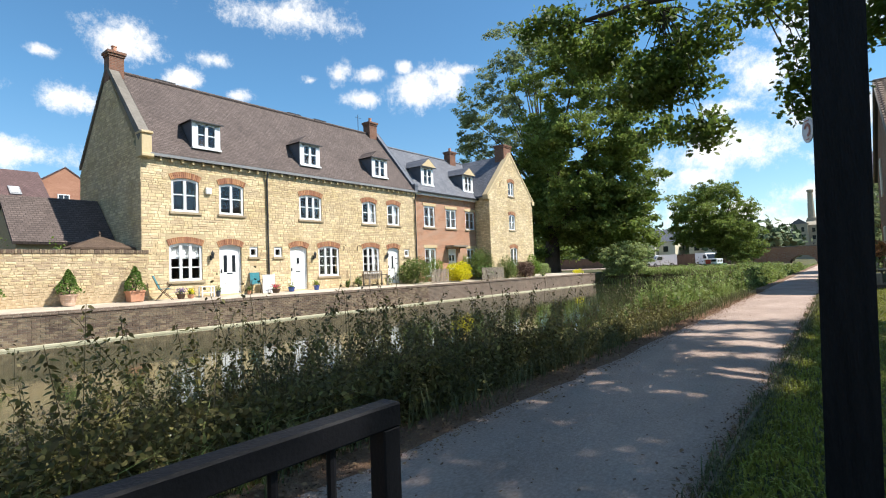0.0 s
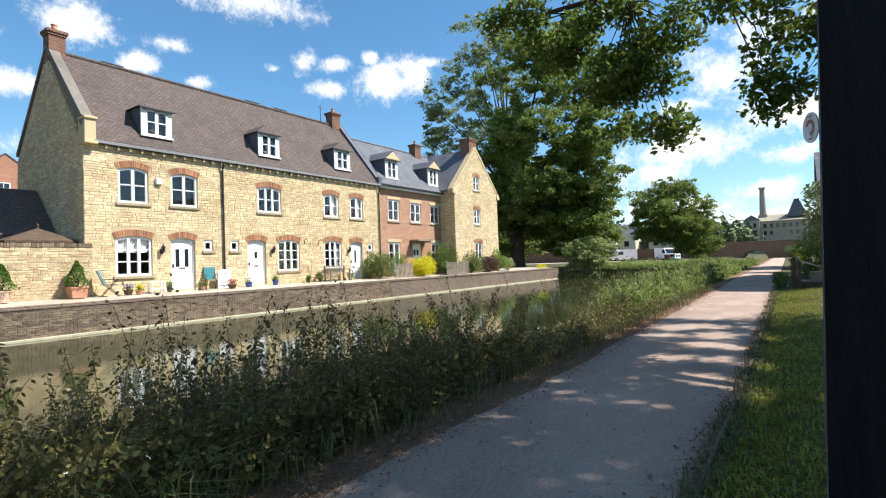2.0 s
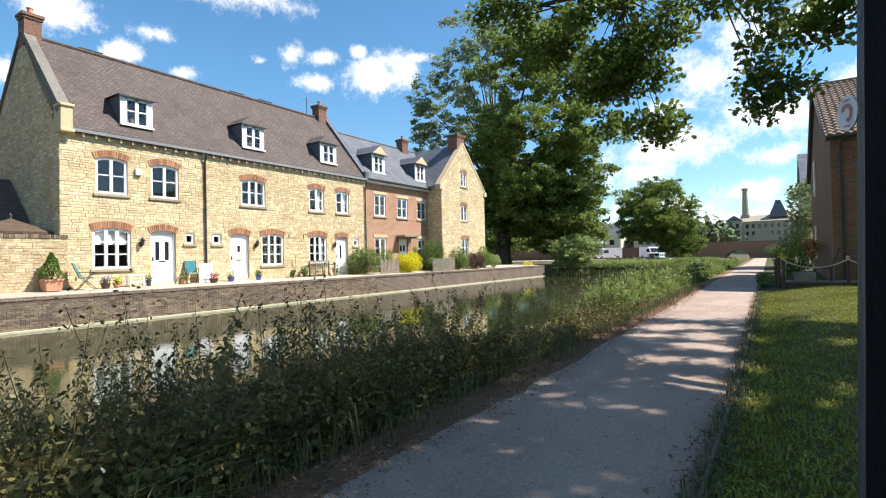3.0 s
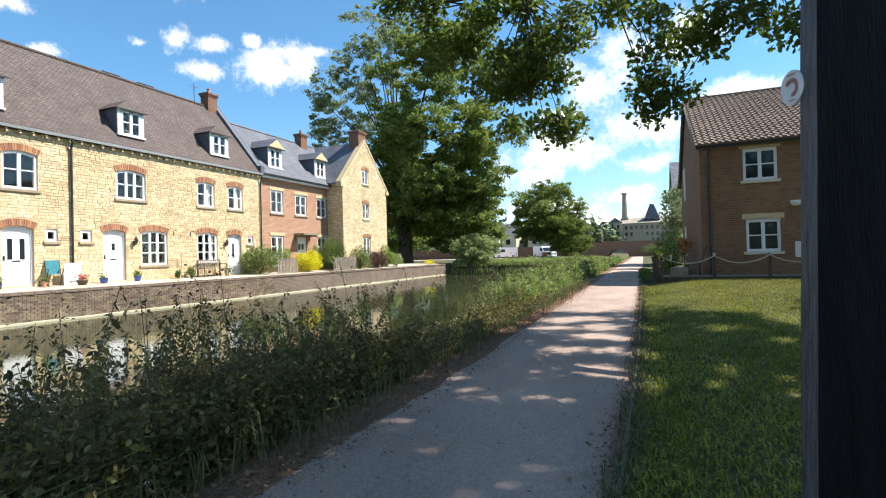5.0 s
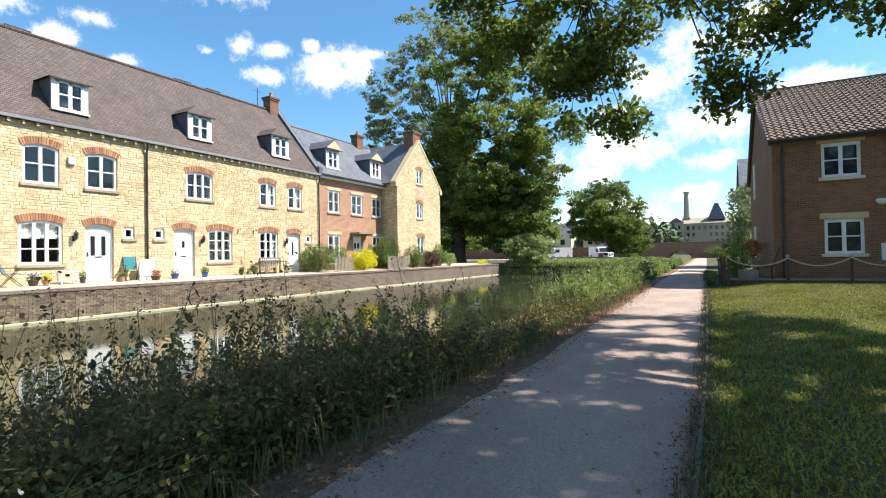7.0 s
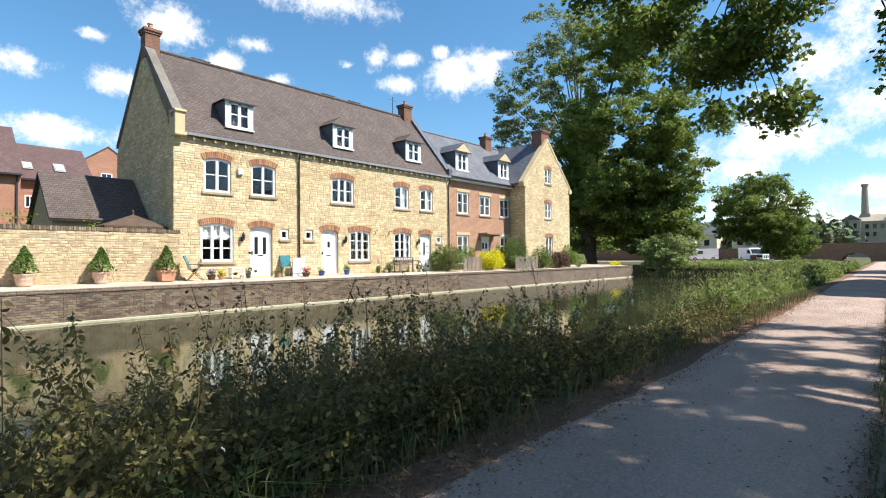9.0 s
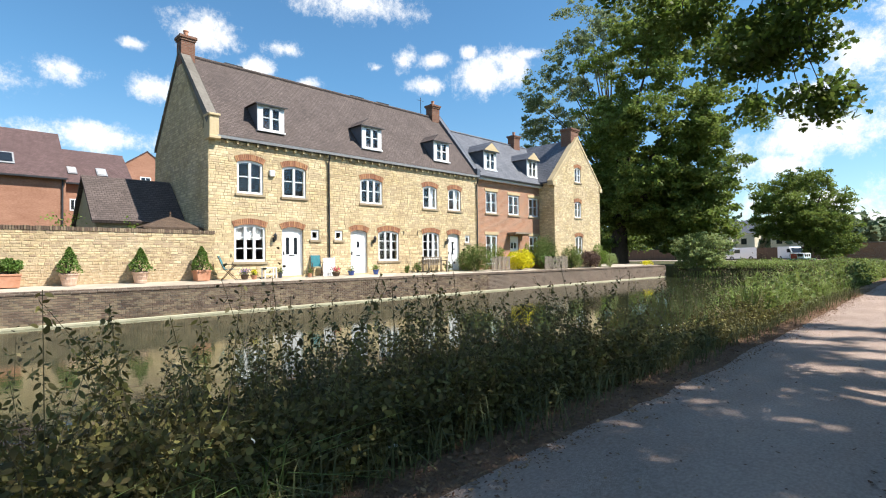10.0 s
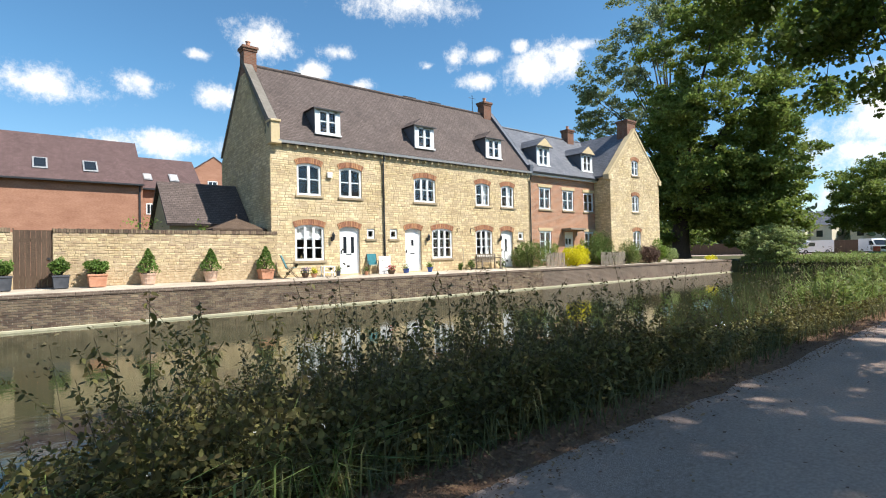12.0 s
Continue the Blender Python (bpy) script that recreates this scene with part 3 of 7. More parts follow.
def joined_stones(name, coords, mat, parent, label):
    off = np.array(origin_of(parent))
    verts = (np.array(coords).reshape(-1, 3) - off).tolist()
    faces = [tuple(8 * i + k for k in f) for i in range(len(coords)) for f in STONE_FACES]
    me = bpy.data.meshes.new(name)
    me.from_pydata(verts, [], faces)
    bm = bmesh.new()
    bm.from_mesh(me)
    bmesh.ops.recalc_face_normals(bm, faces=bm.faces)
    bm.to_mesh(me)
    bm.free()
    me.materials.append(mat)
    ob = new(name, me)
    ob.parent = parent
    return tagged(ob, label, kind="stuff")


def single_stones(name, coords, mat, parent):
    """The stones nearest the walk, each one an object of its own."""
    off = np.array(origin_of(parent))
    for c in coords:
        c = np.array(c) - off
        mid = c.mean(0)
        me = bpy.data.meshes.new(name)
        me.from_pydata((c - mid).tolist(), [], STONE_FACES)
        me.materials.append(mat)
        ob = new(name, me)
        ob.location, ob.parent = mid, parent


arch_jobs = []


def opening(face, u0, u1, w0, w1, arched=True):
    """The hole that a window or door needs, and the part of the wall that its brick arch covers."""
    return (u0, u1, w0, w1), [(u0, u1, w0, w1)] + ([(u0 - 0.13, u1 + 0.13, w1 - 0.14, w1 + 0.25)] if arched else [])


def arch(face, wall, u0, u1, w1, rise=0.13, deep=0.26):
    """Remembers a segmental brick arch to be laid last."""
    arch_jobs.append((face, wall, u0, u1, w1, rise, deep))


def lay_arch(face, wall, u0, u1, w1, rise, deep):
    half = (u1 - u0) / 2 + 0.02
    radius = (half * half + rise * rise) / (2 * rise)
    span, cu, cw = math.asin(half / radius), (u0 + u1) / 2, w1 - radius
    count = max(7, round(2 * span * (radius + deep / 2) / 0.085))
    off = Vector(origin_of(wall))
    for i in range(count):
        a0, a1 = -span + 2 * span * (i + 0.06) / count, -span + 2 * span * (i + 0.94) / count
        c = [(cu + s * math.sin(a), cw + s * math.cos(a)) for s, a in ((radius, a0), (radius, a1), (radius + deep, a1), (radius + deep, a0))]
        d = 0.024 + 0.004 * (i % 3)
        p = [Vector(face.at(u, w, e)) - off for e in (-0.09, d) for u, w in c]
        mid = sum(p, Vector()) / 8
        me = bpy.data.meshes.new("brick")
        me.from_pydata([q - mid for q in p], [], STONE_FACES + [(0, 3, 2, 1)])
        me.materials.append(VOUSSOIR)
        ob = new("brick", me)
        ob.location, ob.parent = mid, wall


def window(house, face, u0, u1, w0, w1, lights=2, bars=(1, 1), sill=SILL, paint=WHITE, back=0.06, blind=0.0, sill_label="stone sill", curtain=None, glass=None, arched=0.0):
    """A casement window: frame, glazing bars, panes, sill, and what hangs behind it."""
    bm = bmesh.new()
    f, m = 0.095, 0.115
    face.box(bm, u0, u0 + f, w0, w1, -back - 0.06, -back + 0.02)
    face.box(bm, u1 - f, u1, w0, w1, -back - 0.06, -back + 0.02)
    face.box(bm, u0 + f, u1 - f, w0, w0 + f, -back - 0.06, -back + 0.018)
    face.box(bm, u0 + f, u1 - f, w1 - f - 0.02, w1, -back - 0.06, -back + 0.018)
    if arched:
        half = (u1 - u0) / 2 + 0.02
        radius = (half * half + arched * arched) / (2 * arched)
        cu, cw = (u0 + u1) / 2, w1 - 0.02 - radius
        for k in range(12):
            ua, ub = u0 + (u1 - u0) * k / 12, u0 + (u1 - u0) * (k + 1) / 12
            top = cw + math.sqrt(radius ** 2 - ((ua + ub) / 2 - cu) ** 2)
            face.box(bm, ua, ub, top - 0.10, top + 0.03, -back - 0.05, -back + 0.024)
    win = part("window", bm, paint, house)
    width = (u1 - u0 - 2 * f) / lights
    for k in range(1, lights):
        c = u0 + f + k * width
        part("mullion", face.boxes((c - m / 2, c + m / 2, w0 + f, w1 - f - 0.02, -back - 0.055, -back + 0.022)), paint, win)
    for k in range(lights):
        a, b = u0 + f + k * width, u0 + f + (k + 1) * width
        for j in range(1, bars[1] + 1):
            c = w0 + f + (w1 - w0 - 2 * f) * j / (bars[1] + 1)
            part("glazing_bar", face.boxes((a, b, c - 0.022, c + 0.022, -back - 0.042, -back + 0.004)), paint, win)
    for k in range(lights):
        a, b = u0 + f + k * width, u0 + f + (k + 1) * width
        pane = part("pane", face.boxes((a, b, w0 + f - 0.01, w1 - f, -back - 0.032, -back - 0.024)), glass or GLASS, win, "clear glass pane")
        pane.visible_shadow = False
    if sill:
        part("sill", soft(face.boxes((u0 - 0.09, u1 + 0.09, w0 - 0.11, w0 - 0.004, -back - 0.06, 0.07)), 0.008), sill, win, sill_label)
    if blind:
        part("blind", face.boxes((u0 + f, u1 - f, w1 - (w1 - w0) * blind, w1 - f, -back - 0.13, -back - 0.12)), BLIND, win, "half-lowered white blind")
    if curtain:
        for side in curtain:
            bmc = bmesh.new()
            a = u0 + f if side < 0 else u1 - f - 0.3
            for k in range(6):
                face.box(bmc, a + 0.05 * k, a + 0.05 * k + 0.046, w0 + 0.05, w1 - f, -back - 0.16 - 0.02 * (k % 2), -back - 0.14 - 0.02 * (k % 2))
            part("curtain", bmc, BLIND, win, "pale gathered curtain")
    return win


def front_door(house, face, u0, u1, w0, w1, panes, letter=True):
    leaf = part("door", soft(face.boxes((u0 + 0.05, u1 - 0.05, w0 + 0.02, w1 - 0.05, -0.17, -0.12)), 0.004), WHITE, house, "white panelled front door")
    part("frame", face.boxes((u0, u0 + 0.06, w0, w1, -0.2, -0.08), (u1 - 0.06, u1, w0, w1, -0.2, -0.08), (u0 + 0.06, u1 - 0.06, w1 - 0.17, w1, -0.2, -0.082)), WHITE, leaf)
    for a, b, c, d in panes:
        part("pane", face.boxes((u0 + a, u0 + b, w0 + c, w0 + d, -0.122, -0.114)), CAR_GLASS, leaf, "dark leaded glass pane")
        part("moulding", face.boxes((u0 + a - 0.03, u0 + a, w0 + c - 0.03, w0 + d + 0.03, -0.122, -0.105), (u0 + b, u0 + b + 0.03, w0 + c - 0.03, w0 + d + 0.03, -0.122, -0.105),
                                    (u0 + a, u0 + b, w0 + d, w0 + d + 0.03, -0.122, -0.106), (u0 + a, u0 + b, w0 + c - 0.03, w0 + c, -0.122, -0.106)), WHITE, leaf)
    mid = (u0 + u1) / 2
    if letter:
        part("letterbox", face.boxes((mid - 0.13, mid + 0.13, w0 + 0.9, w0 + 0.95, -0.122, -0.108)), BLACK_PIPE, leaf, "dark letterbox")
    part("handle", face.boxes((u0 + 0.11, u0 + 0.15, w0 + 0.95, w0 + 1.12, -0.122, -0.07)), BLACK_PIPE, leaf)
    part("step", soft(face.boxes((u0 - 0.05, u1 + 0.05, w0 - 0.06, w0 + 0.018, -0.2, 0.10)), 0.01), DRESSED, leaf, "stone doorstep")
    return leaf


def chimney(house, x0, x1, y0, y1, z0, z1, pots=2, mat=VOUSSOIR):
    st = part("chimney", boxes((x0, x1, y0, y1, z0, z1 - 0.22), (x0 - 0.04, x1 + 0.04, y0 - 0.04, y1 + 0.04, z1 - 0.22, z1 - 0.12), (x0 - 0.08, x1 + 0.08, y0 - 0.08, y1 + 0.08, z1 - 0.12, z1)), CHIMNEY_BRICK, house, "red brick chimney stack")
    for k in range(pots):
        part("chimney_pot", lathe(bmesh.new(), [(0.12, 0), (0.10, 0.08), (0.10, 0.26), (0.12, 0.28), (0.12, 0.32), (0.08, 0.32)], (x0 + x1) / 2 + (k - (pots - 1) / 2) * 0.3, (y0 + y1) / 2, z1), TERRACOTTA, st)
    return st


def lantern(at_y, z, x):
    lamp = thing("wall_lantern", (x, at_y, z), "black carriage lantern on a bracket beside a white door", "lantern", "lanterns by the doors")
    part("bracket", boxes((x, x + 0.02, at_y - 0.05, at_y + 0.05, z - 0.12, z + 0.10), (x + 0.02, x + 0.17, at_y - 0.012, at_y + 0.012, z - 0.08, z - 0.055)), BLACK_PIPE, lamp)
    bm = bmesh.new()
    lathe(bm, [(0.05, -0.05), (0.075, 0.15), (0.09, 0.155), (0.03, 0.25), (0.012, 0.30)], x + 0.15, at_y, z, 6)
    part("lamp_body", bm, BLACK_PIPE, lamp)
    return lamp


# ---- main stone terrace house ----
F0 = Face(-22.0)
house = thing("stone_house", (-25, 17.6, 0.4), "honey-coloured rubble stone terrace with brown tiled roof", "house")
y0, y1, ZE = 9.37, 25.95, 6.42
upper = [(10.55, 11.70, 4.14, 5.60), (12.62, 13.80, 4.14, 5.58), (16.90, 18.30, 4.14, 5.46), (21.22, 22.33, 4.14, 5.46), (23.28, 24.36, 4.14, 5.46)]
lower = [(10.42, 11.80, 1.22, 2.84), (18.02, 19.40, 1.18, 2.80), (21.16, 22.47, 1.22, 2.80)]
doors = [(12.58, 13.64, 0.55, 2.80), (16.28, 17.30, 0.55, 2.78), (23.20, 24.20, 0.55, 2.78)]
small = [(14.05, 14.48, 2.22, 2.70), (15.36, 15.80, 2.22, 2.70), (24.70, 25.14, 2.20, 2.66)]
holes, cover = [], []
for h in upper + lower + doors:
    a, b = opening(F0, *h)
    holes.append(a), cover.extend(b)
for h in small:
    holes.append(h), cover.append(h)
cover += [(h[0] - 0.11, h[1] + 0.11, h[2] - 0.12, h[2]) for h in upper + lower + small]
wall_front = part("front_wall", pierced(F0, y0, y1, 0.3, ZE, holes), MORTAR, house)
house_stones = stone_coords(F0, y0, y1, 0.45, ZE - 0.05, cover, 3)
joined_stones("stonework", house_stones, STONE, wall_front, "squared rubble stones")
gable_top = [(-29.0, 0.3), (-22.36, 0.3), (-22.36, 6.6), (-25.4, 10.62), (-29.0, 6.5)]
wall_gable = part("gable_wall", prism(bmesh.new(), gable_top, 1, y0, y0 + 0.35), MORTAR, house, "shaded stone gable wall")
FG = Face(y0, "y")
gable_stones = stone_coords(FG, -28.98, -21.98, 0.45, 10.4, [], 5, top=lambda x: 6.5 + (x + 29.0) * 1.13 if x < -25.4 else (10.6 + (-25.4 - x) * 1.20 if x < -22.3 else 6.42))
joined_stones("stonework", gable_stones, STONE, wall_gable, "squared rubble stones")
part("party_wall", prism(bmesh.new(), [(-29.0, 0.3), (-22.36, 0.3), (-22.36, 6.5), (-25.4, 10.4), (-29.0, 6.5)], 1, y1 - 0.3, y1 - 0.02), MORTAR, house)
part("back_wall", boxes((-29.0, -28.7, y0 + 0.36, y1 - 0.32, 0.3, 6.4)), MORTAR, house)
part("floor", boxes((-28.7, -22.36, y0 + 0.36, y1 - 0.32, 0.3, 0.5), (-28.7, -22.36, y0 + 0.36, y1 - 0.32, 3.2, 3.4), (-28.7, -22.36, y0 + 0.36, y1 - 0.32, 6.1, 6.3), (-24.6, -24.5, y0 + 0.36, y1 - 0.32, 0.5, 6.1)), ROOM_GREY, house)
bm = bmesh.new()
prism(bm, [(-21.84, 6.48), (-25.4, 10.74), (-29.1, 6.46), (-29.1, 6.34), (-25.4, 10.58), (-21.92, 6.38)], 1, y0 + 0.34, y1 - 0.16)
roof = part("roof", bm, TILE_ROOF, house, "brown plain-tiled roof")
bm = bmesh.new()
for k in range(36):
    a = y0 + 0.36 + k * 0.452
    tube(bm, [(-25.4, a, 10.735), (-25.4, a + 0.444, 10.735)], 0.10, 8)
part("ridge_tiles", bm, TILE_ROOF, roof, "rounded ridge tiles")
for a in (11.4, 18.7, 20.6):
    part("ridge_vent", boxes((-25.47, -25.33, a, a + 0.9, 10.82, 10.87)), BLACK_PIPE, roof, "dark ridge vent")
# gable parapet coping with kneeler
for a, b in ((y0 - 0.04, y0 + 0.36), (y1 - 0.28, y1 + 0.06)):
    bm = bmesh.new()
    prism(bm, [(-21.78, 7.28 if a < 10 else 6.75), (-22.0, 7.34 if a < 10 else 6.85), (-25.4, 11.0), (-29.0, 6.92), (-29.0, 6.75), (-25.4, 10.80), (-22.05, 6.95 if a < 10 else 6.6)], 1, a, b)
    part("parapet_coping", soft(bm, 0.012), COPING if a < 10 else LEAD, house, "weathered stone gable coping")
kneel = part("kneeler", soft(boxes((-22.36, -21.78, y0 - 0.03, y0 + 0.36, 6.36, 7.24), (-22.36, -21.72, y0 - 0.06, y0 + 0.40, 7.20, 7.30), (-22.36, -21.7, y0 - 0.06, y0 + 0.40, 6.26, 6.38)), 0.015), DRESSED, house, "stone kneeler block at the eaves")
part("kneeler", soft(boxes((-22.36, -21.8, y1 - 0.26, y1 + 0.05, 6.36, 6.9)), 0.015), LEAD, house)
chimney(house, -25.7, -25.1, y0 - 0.02, y0 + 0.58, 10.2, 11.55, 1)
chimney(house, -25.7, -25.1, 25.0, 25.68, 10.2, 11.55, 1)
aerial = part("aerial", tube(tube(bmesh.new(), [(-25.9, 24.7, 10.6), (-25.9, 24.7, 12.1)], 0.02, 6), [(-25.9, 24.4, 11.9), (-25.9, 25.0, 11.9)], 0.012, 6), BLACK_PIPE, house, "thin television aerial")
gut = part("gutter", prism(bmesh.new(), [(-21.90, 6.45), (-21.77, 6.45), (-21.79, 6.34), (-21.88, 6.34)], 1, y0 + 0.30, y1 - 0.1), GUTTER, house, "grey half-round gutter")
part("fascia", boxes((-21.995, -21.90, y0 + 0.36, y1 - 0.1, 6.32, 6.38)), BLACK_PIPE, house)
for k in range(36):
    a = y0 + 0.7 + k * 0.44
    part("corbel", boxes((-21.99, -21.86, a, a + 0.075, 6.19, 6.318)), DRESSED, house)
for a, top in ((15.0, 6.32), (25.78, 6.25)):
    part("downpipe", tube(bmesh.new(), [(-21.83, a, top), (-21.83, a, top - 0.12), (-21.92, a, top - 0.36), (-21.92, a, 0.5)], 0.042, 8), BLACK_PIPE, house, "black cast downpipe")
for k, h in enumerate(upper):
    window(house, F0, *h, lights=2 if k != 2 else 3, bars=(1, 1), curtain=(1,) if k in (3, 4) else None, arched=0.13)
for k, h in enumerate(lower):
    window(house, F0, *h, lights=3 if k < 2 else 3, bars=(1, 2), blind=0.42 if k == 0 else 0, curtain=(1,) if k == 2 else None, arched=0.13)
for h in small:
    window(house, F0, *h, lights=1, bars=(1, 0))
front_door(house, F0, *doors[0], [(0.24, 0.41, 0.98, 1.75), (0.64, 0.81, 0.98, 1.75)])
front_door(house, F0, *doors[1], [(0.44, 0.59, 1.32, 1.62)])
front_door(house, F0, *doors[2], [(0.42, 0.57, 0.95, 1.7)])
for h in upper + lower + doors:
    arch(F0, wall_front, h[0], h[1], h[3] - 0.02)
for y in (12.18, 17.68, 23.02):
    lantern(y, 2.20, -21.99)
for y in (19.75, 20.75):
    hook = thing("basket_hook", (-21.98, y, 2.75), "small dark iron hook for a hanging basket", "hook", "basket hooks on the wall")
    part("arm", tube(bmesh.new(), [(-21.99, y, 2.55), (-21.97, y, 2.80), (-21.80, y, 2.83), (-21.72, y, 2.76)], 0.014, 6), BLACK_PIPE, hook)
alarm = thing("alarm_box", (-21.98, 12.1, 5.12), "small white alarm box fixed to the stone wall", "alarm box")
part("casing", soft(boxes((-21.985, -21.88, 11.97, 12.23, 4.98, 5.26)), 0.03), WHITE, alarm)


def dormer(house, y0, y1, xf, z0, z1, roof_at, hipped=True, roof_mat=TILE_ROOF, front=None):
    """A dormer: white window front, lead cheeks, hipped or gabled roof. roof_at(z) is the main slope's x at a height."""
    d = part("dormer", boxes((xf - 0.06, xf, y0, y0 + 0.17, z0, z1), (xf - 0.06, xf, y1 - 0.17, y1, z0, z1), (xf - 0.06, xf, y0 + 0.17, y1 - 0.17, z1 - 0.08, z1)), WHITE, house, "white dormer window")
    for y in (y0 + 0.01, y1 - 0.05):
        bm = bmesh.new()
        prism(bm, [(xf - 0.06, z0 - 0.02), (xf - 0.06, z1), (roof_at(z1) - 0.1, z1)], 1, y, y + 0.04)
        part("cheek", bm, LEAD, d, "dark lead-clad cheek")
    f = Face(xf)
    bm = bmesh.new()
    a, b, mid = y0 + 0.17, y1 - 0.17, (y0 + y1) / 2
    for u in (a, mid - 0.065, b - 0.08):
        f.box(bm, u, u + (0.13 if u == mid - 0.065 else 0.08), z0 + 0.06, z1 - 0.08, -0.07, 0.012)
    f.box(bm, a, b, z0, z0 + 0.07, -0.07, 0.015), f.box(bm, a, b, z1 - 0.15, z1 - 0.082, -0.07, 0.012)
    zc = (z0 + z1) / 2
    f.box(bm, a, b, zc - 0.022, zc + 0.022, -0.06, 0.0)
    part("casement", bm, WHITE, d)
    for u, v in ((a + 0.08, mid - 0.065), (mid + 0.065, b - 0.08)):
        part("pane", f.boxes((u, v, z0 + 0.07, z1 - 0.15, -0.045, -0.036)), GLASS, d).visible_shadow = False
    part("sill", boxes((xf - 0.05, xf + 0.09, y0 - 0.03, y1 + 0.03, z0 - 0.07, z0 - 0.002)), WHITE, d)
    part("backing", boxes((xf - 0.62, xf - 0.60, y0 + 0.06, y1 - 0.06, z0 + 0.1, z1)), ROOM_GREY, d)
    bm = bmesh.new()
    o, top = (0.12, z1 + 0.52) if hipped else (0.16, z1 + 0.62)
    back = roof_at(top) - 0.2
    e = [bm.verts.new(p) for p in ((xf + o, y0 - o, z1), (xf + o, y1 + o, z1), (roof_at(z1) - 0.1, y1 + o, z1), (roof_at(z1) - 0.1, y0 - o, z1))]
    g = [bm.verts.new(p) for p in ((xf - (0.20 if hipped else -o), mid, top), (back, mid, top))]
    bm.faces.new((e[0], e[1], g[0])), bm.faces.new((e[1], e[2], g[1], g[0])), bm.faces.new((e[3], e[0], g[0], g[1])), bm.faces.new((e[0], e[3], e[2], e[1]))
    r = part("dormer_roof", bm, roof_mat, d, "small dormer roof")
    if not hipped:
        bm = bmesh.new()
        prism(bm, [(y0 - 0.12, z1 + 0.01), (y1 + 0.12, z1 + 0.01), (mid, top - 0.08)], 0, xf - 0.02, xf + o + 0.02)
        part("gablet", bm, DRESSED, d, "small stone gablet")
    part("bargeboard", boxes((xf + o - 0.02, xf + o + 0.012, y0 - o, y1 + o, z1 - 0.06, z1 - 0.002)), BLACK_PIPE, d)


for a in (11.58, 17.20, 22.36):
    dormer(house, a, a + 1.27, -22.24, 7.08, 8.24, lambda z: -21.84 - (z - 6.48) / 1.197)

# ---- red brick house ----
F1 = Face(-22.2)
red = thing("brick_house", (-25.5, 29.6, 0.4), "red brick terrace house with blue slate roof and stone lintels", "house")
r_up = [(26.95, 28.10, 4.20, 5.62), (29.32, 30.52, 4.20, 5.56), (31.66, 32.80, 4.20, 5.54)]
r_low = [(26.92, 28.08, 0.85, 2.78), (31.68, 32.74, 0.85, 2.78)]
r_door = (29.46, 30.46, 0.55, 2.75)
r_wall = part("front_wall", pierced(F1, 26.02, 33.3, 0.3, 6.5, r_up + r_low + [r_door]), RED_BRICK, red)
part("back_wall", boxes((-29, -28.8, 26.02, 33.3, 0.3, 6.5), (-24.7, -24.6, 26.02, 33.3, 0.5, 6.1)), RED_BRICK, red)
part("floor", boxes((-28.8, -22.56, 26.02, 33.3, 0.3, 0.5), (-28.8, -22.56, 26.02, 33.3, 3.2, 3.4), (-28.8, -22.56, 26.02, 33.3, 6.1, 6.3)), ROOM_GREY, red)
for h in r_up + r_low:
    window(red, F1, *h, lights=2, bars=(1, 2) if h in r_low else (1, 1))
    part("lintel", soft(F1.boxes((h[0] - 0.12, h[1] + 0.12, h[3] + 0.002, h[3] + 0.2, -0.1, 0.03)), 0.008), DRESSED, r_wall, "pale stone lintel")
front_door(red, F1, *r_door, [(0.2, 0.44, 1.35, 1.75), (0.54, 0.78, 1.35, 1.75)])
canopy = part("porch_canopy", soft(F1.boxes((29.15, 30.85, 2.86, 2.98, -0.05, 0.75)), 0.01), GREY_WOOD, red, "flat grey door canopy")
part("bracket", F1.boxes((29.2, 29.26, 2.5, 2.86, 0.0, 0.06), (30.74, 30.8, 2.5, 2.86, 0.0, 0.06), (29.2, 29.26, 2.78, 2.86, 0.06, 0.6), (30.74, 30.8, 2.78, 2.86, 0.06, 0.6)), GREY_WOOD, canopy)
part("roof", prism(bmesh.new(), [(-21.9, 6.55), (-25.6, 10.2), (-29.2, 6.55), (-29.2, 6.42), (-25.6, 10.05), (-21.95, 6.44)], 1, 26.02, 36.2), SLATE, red, "blue-grey slate roof")
part("gutter", prism(bmesh.new(), [(-21.92, 6.52), (-21.80, 6.52), (-21.82, 6.42), (-21.9, 6.42)], 1, 26.05, 33.0), BLACK_PIPE, red)
part("fascia", F1.boxes((26.02, 33.0, 6.30, 6.42, 0.002, 0.26)), WHITE, red)
part("ridge_tiles", tube(bmesh.new(), [(-25.6, 26.1, 10.2), (-25.6, 36.0, 10.2)], 0.09, 8), SLATE, red)
for a in (27.12, 31.88):
    dormer(red, a, a + 1.27, -22.45, 7.12, 8.35, lambda z: -21.9 - (z - 6.55) / 0.986, False, SLATE)
chimney(red, -25.8, -25.2, 34.0, 34.75, 9.6, 10.95, 1)

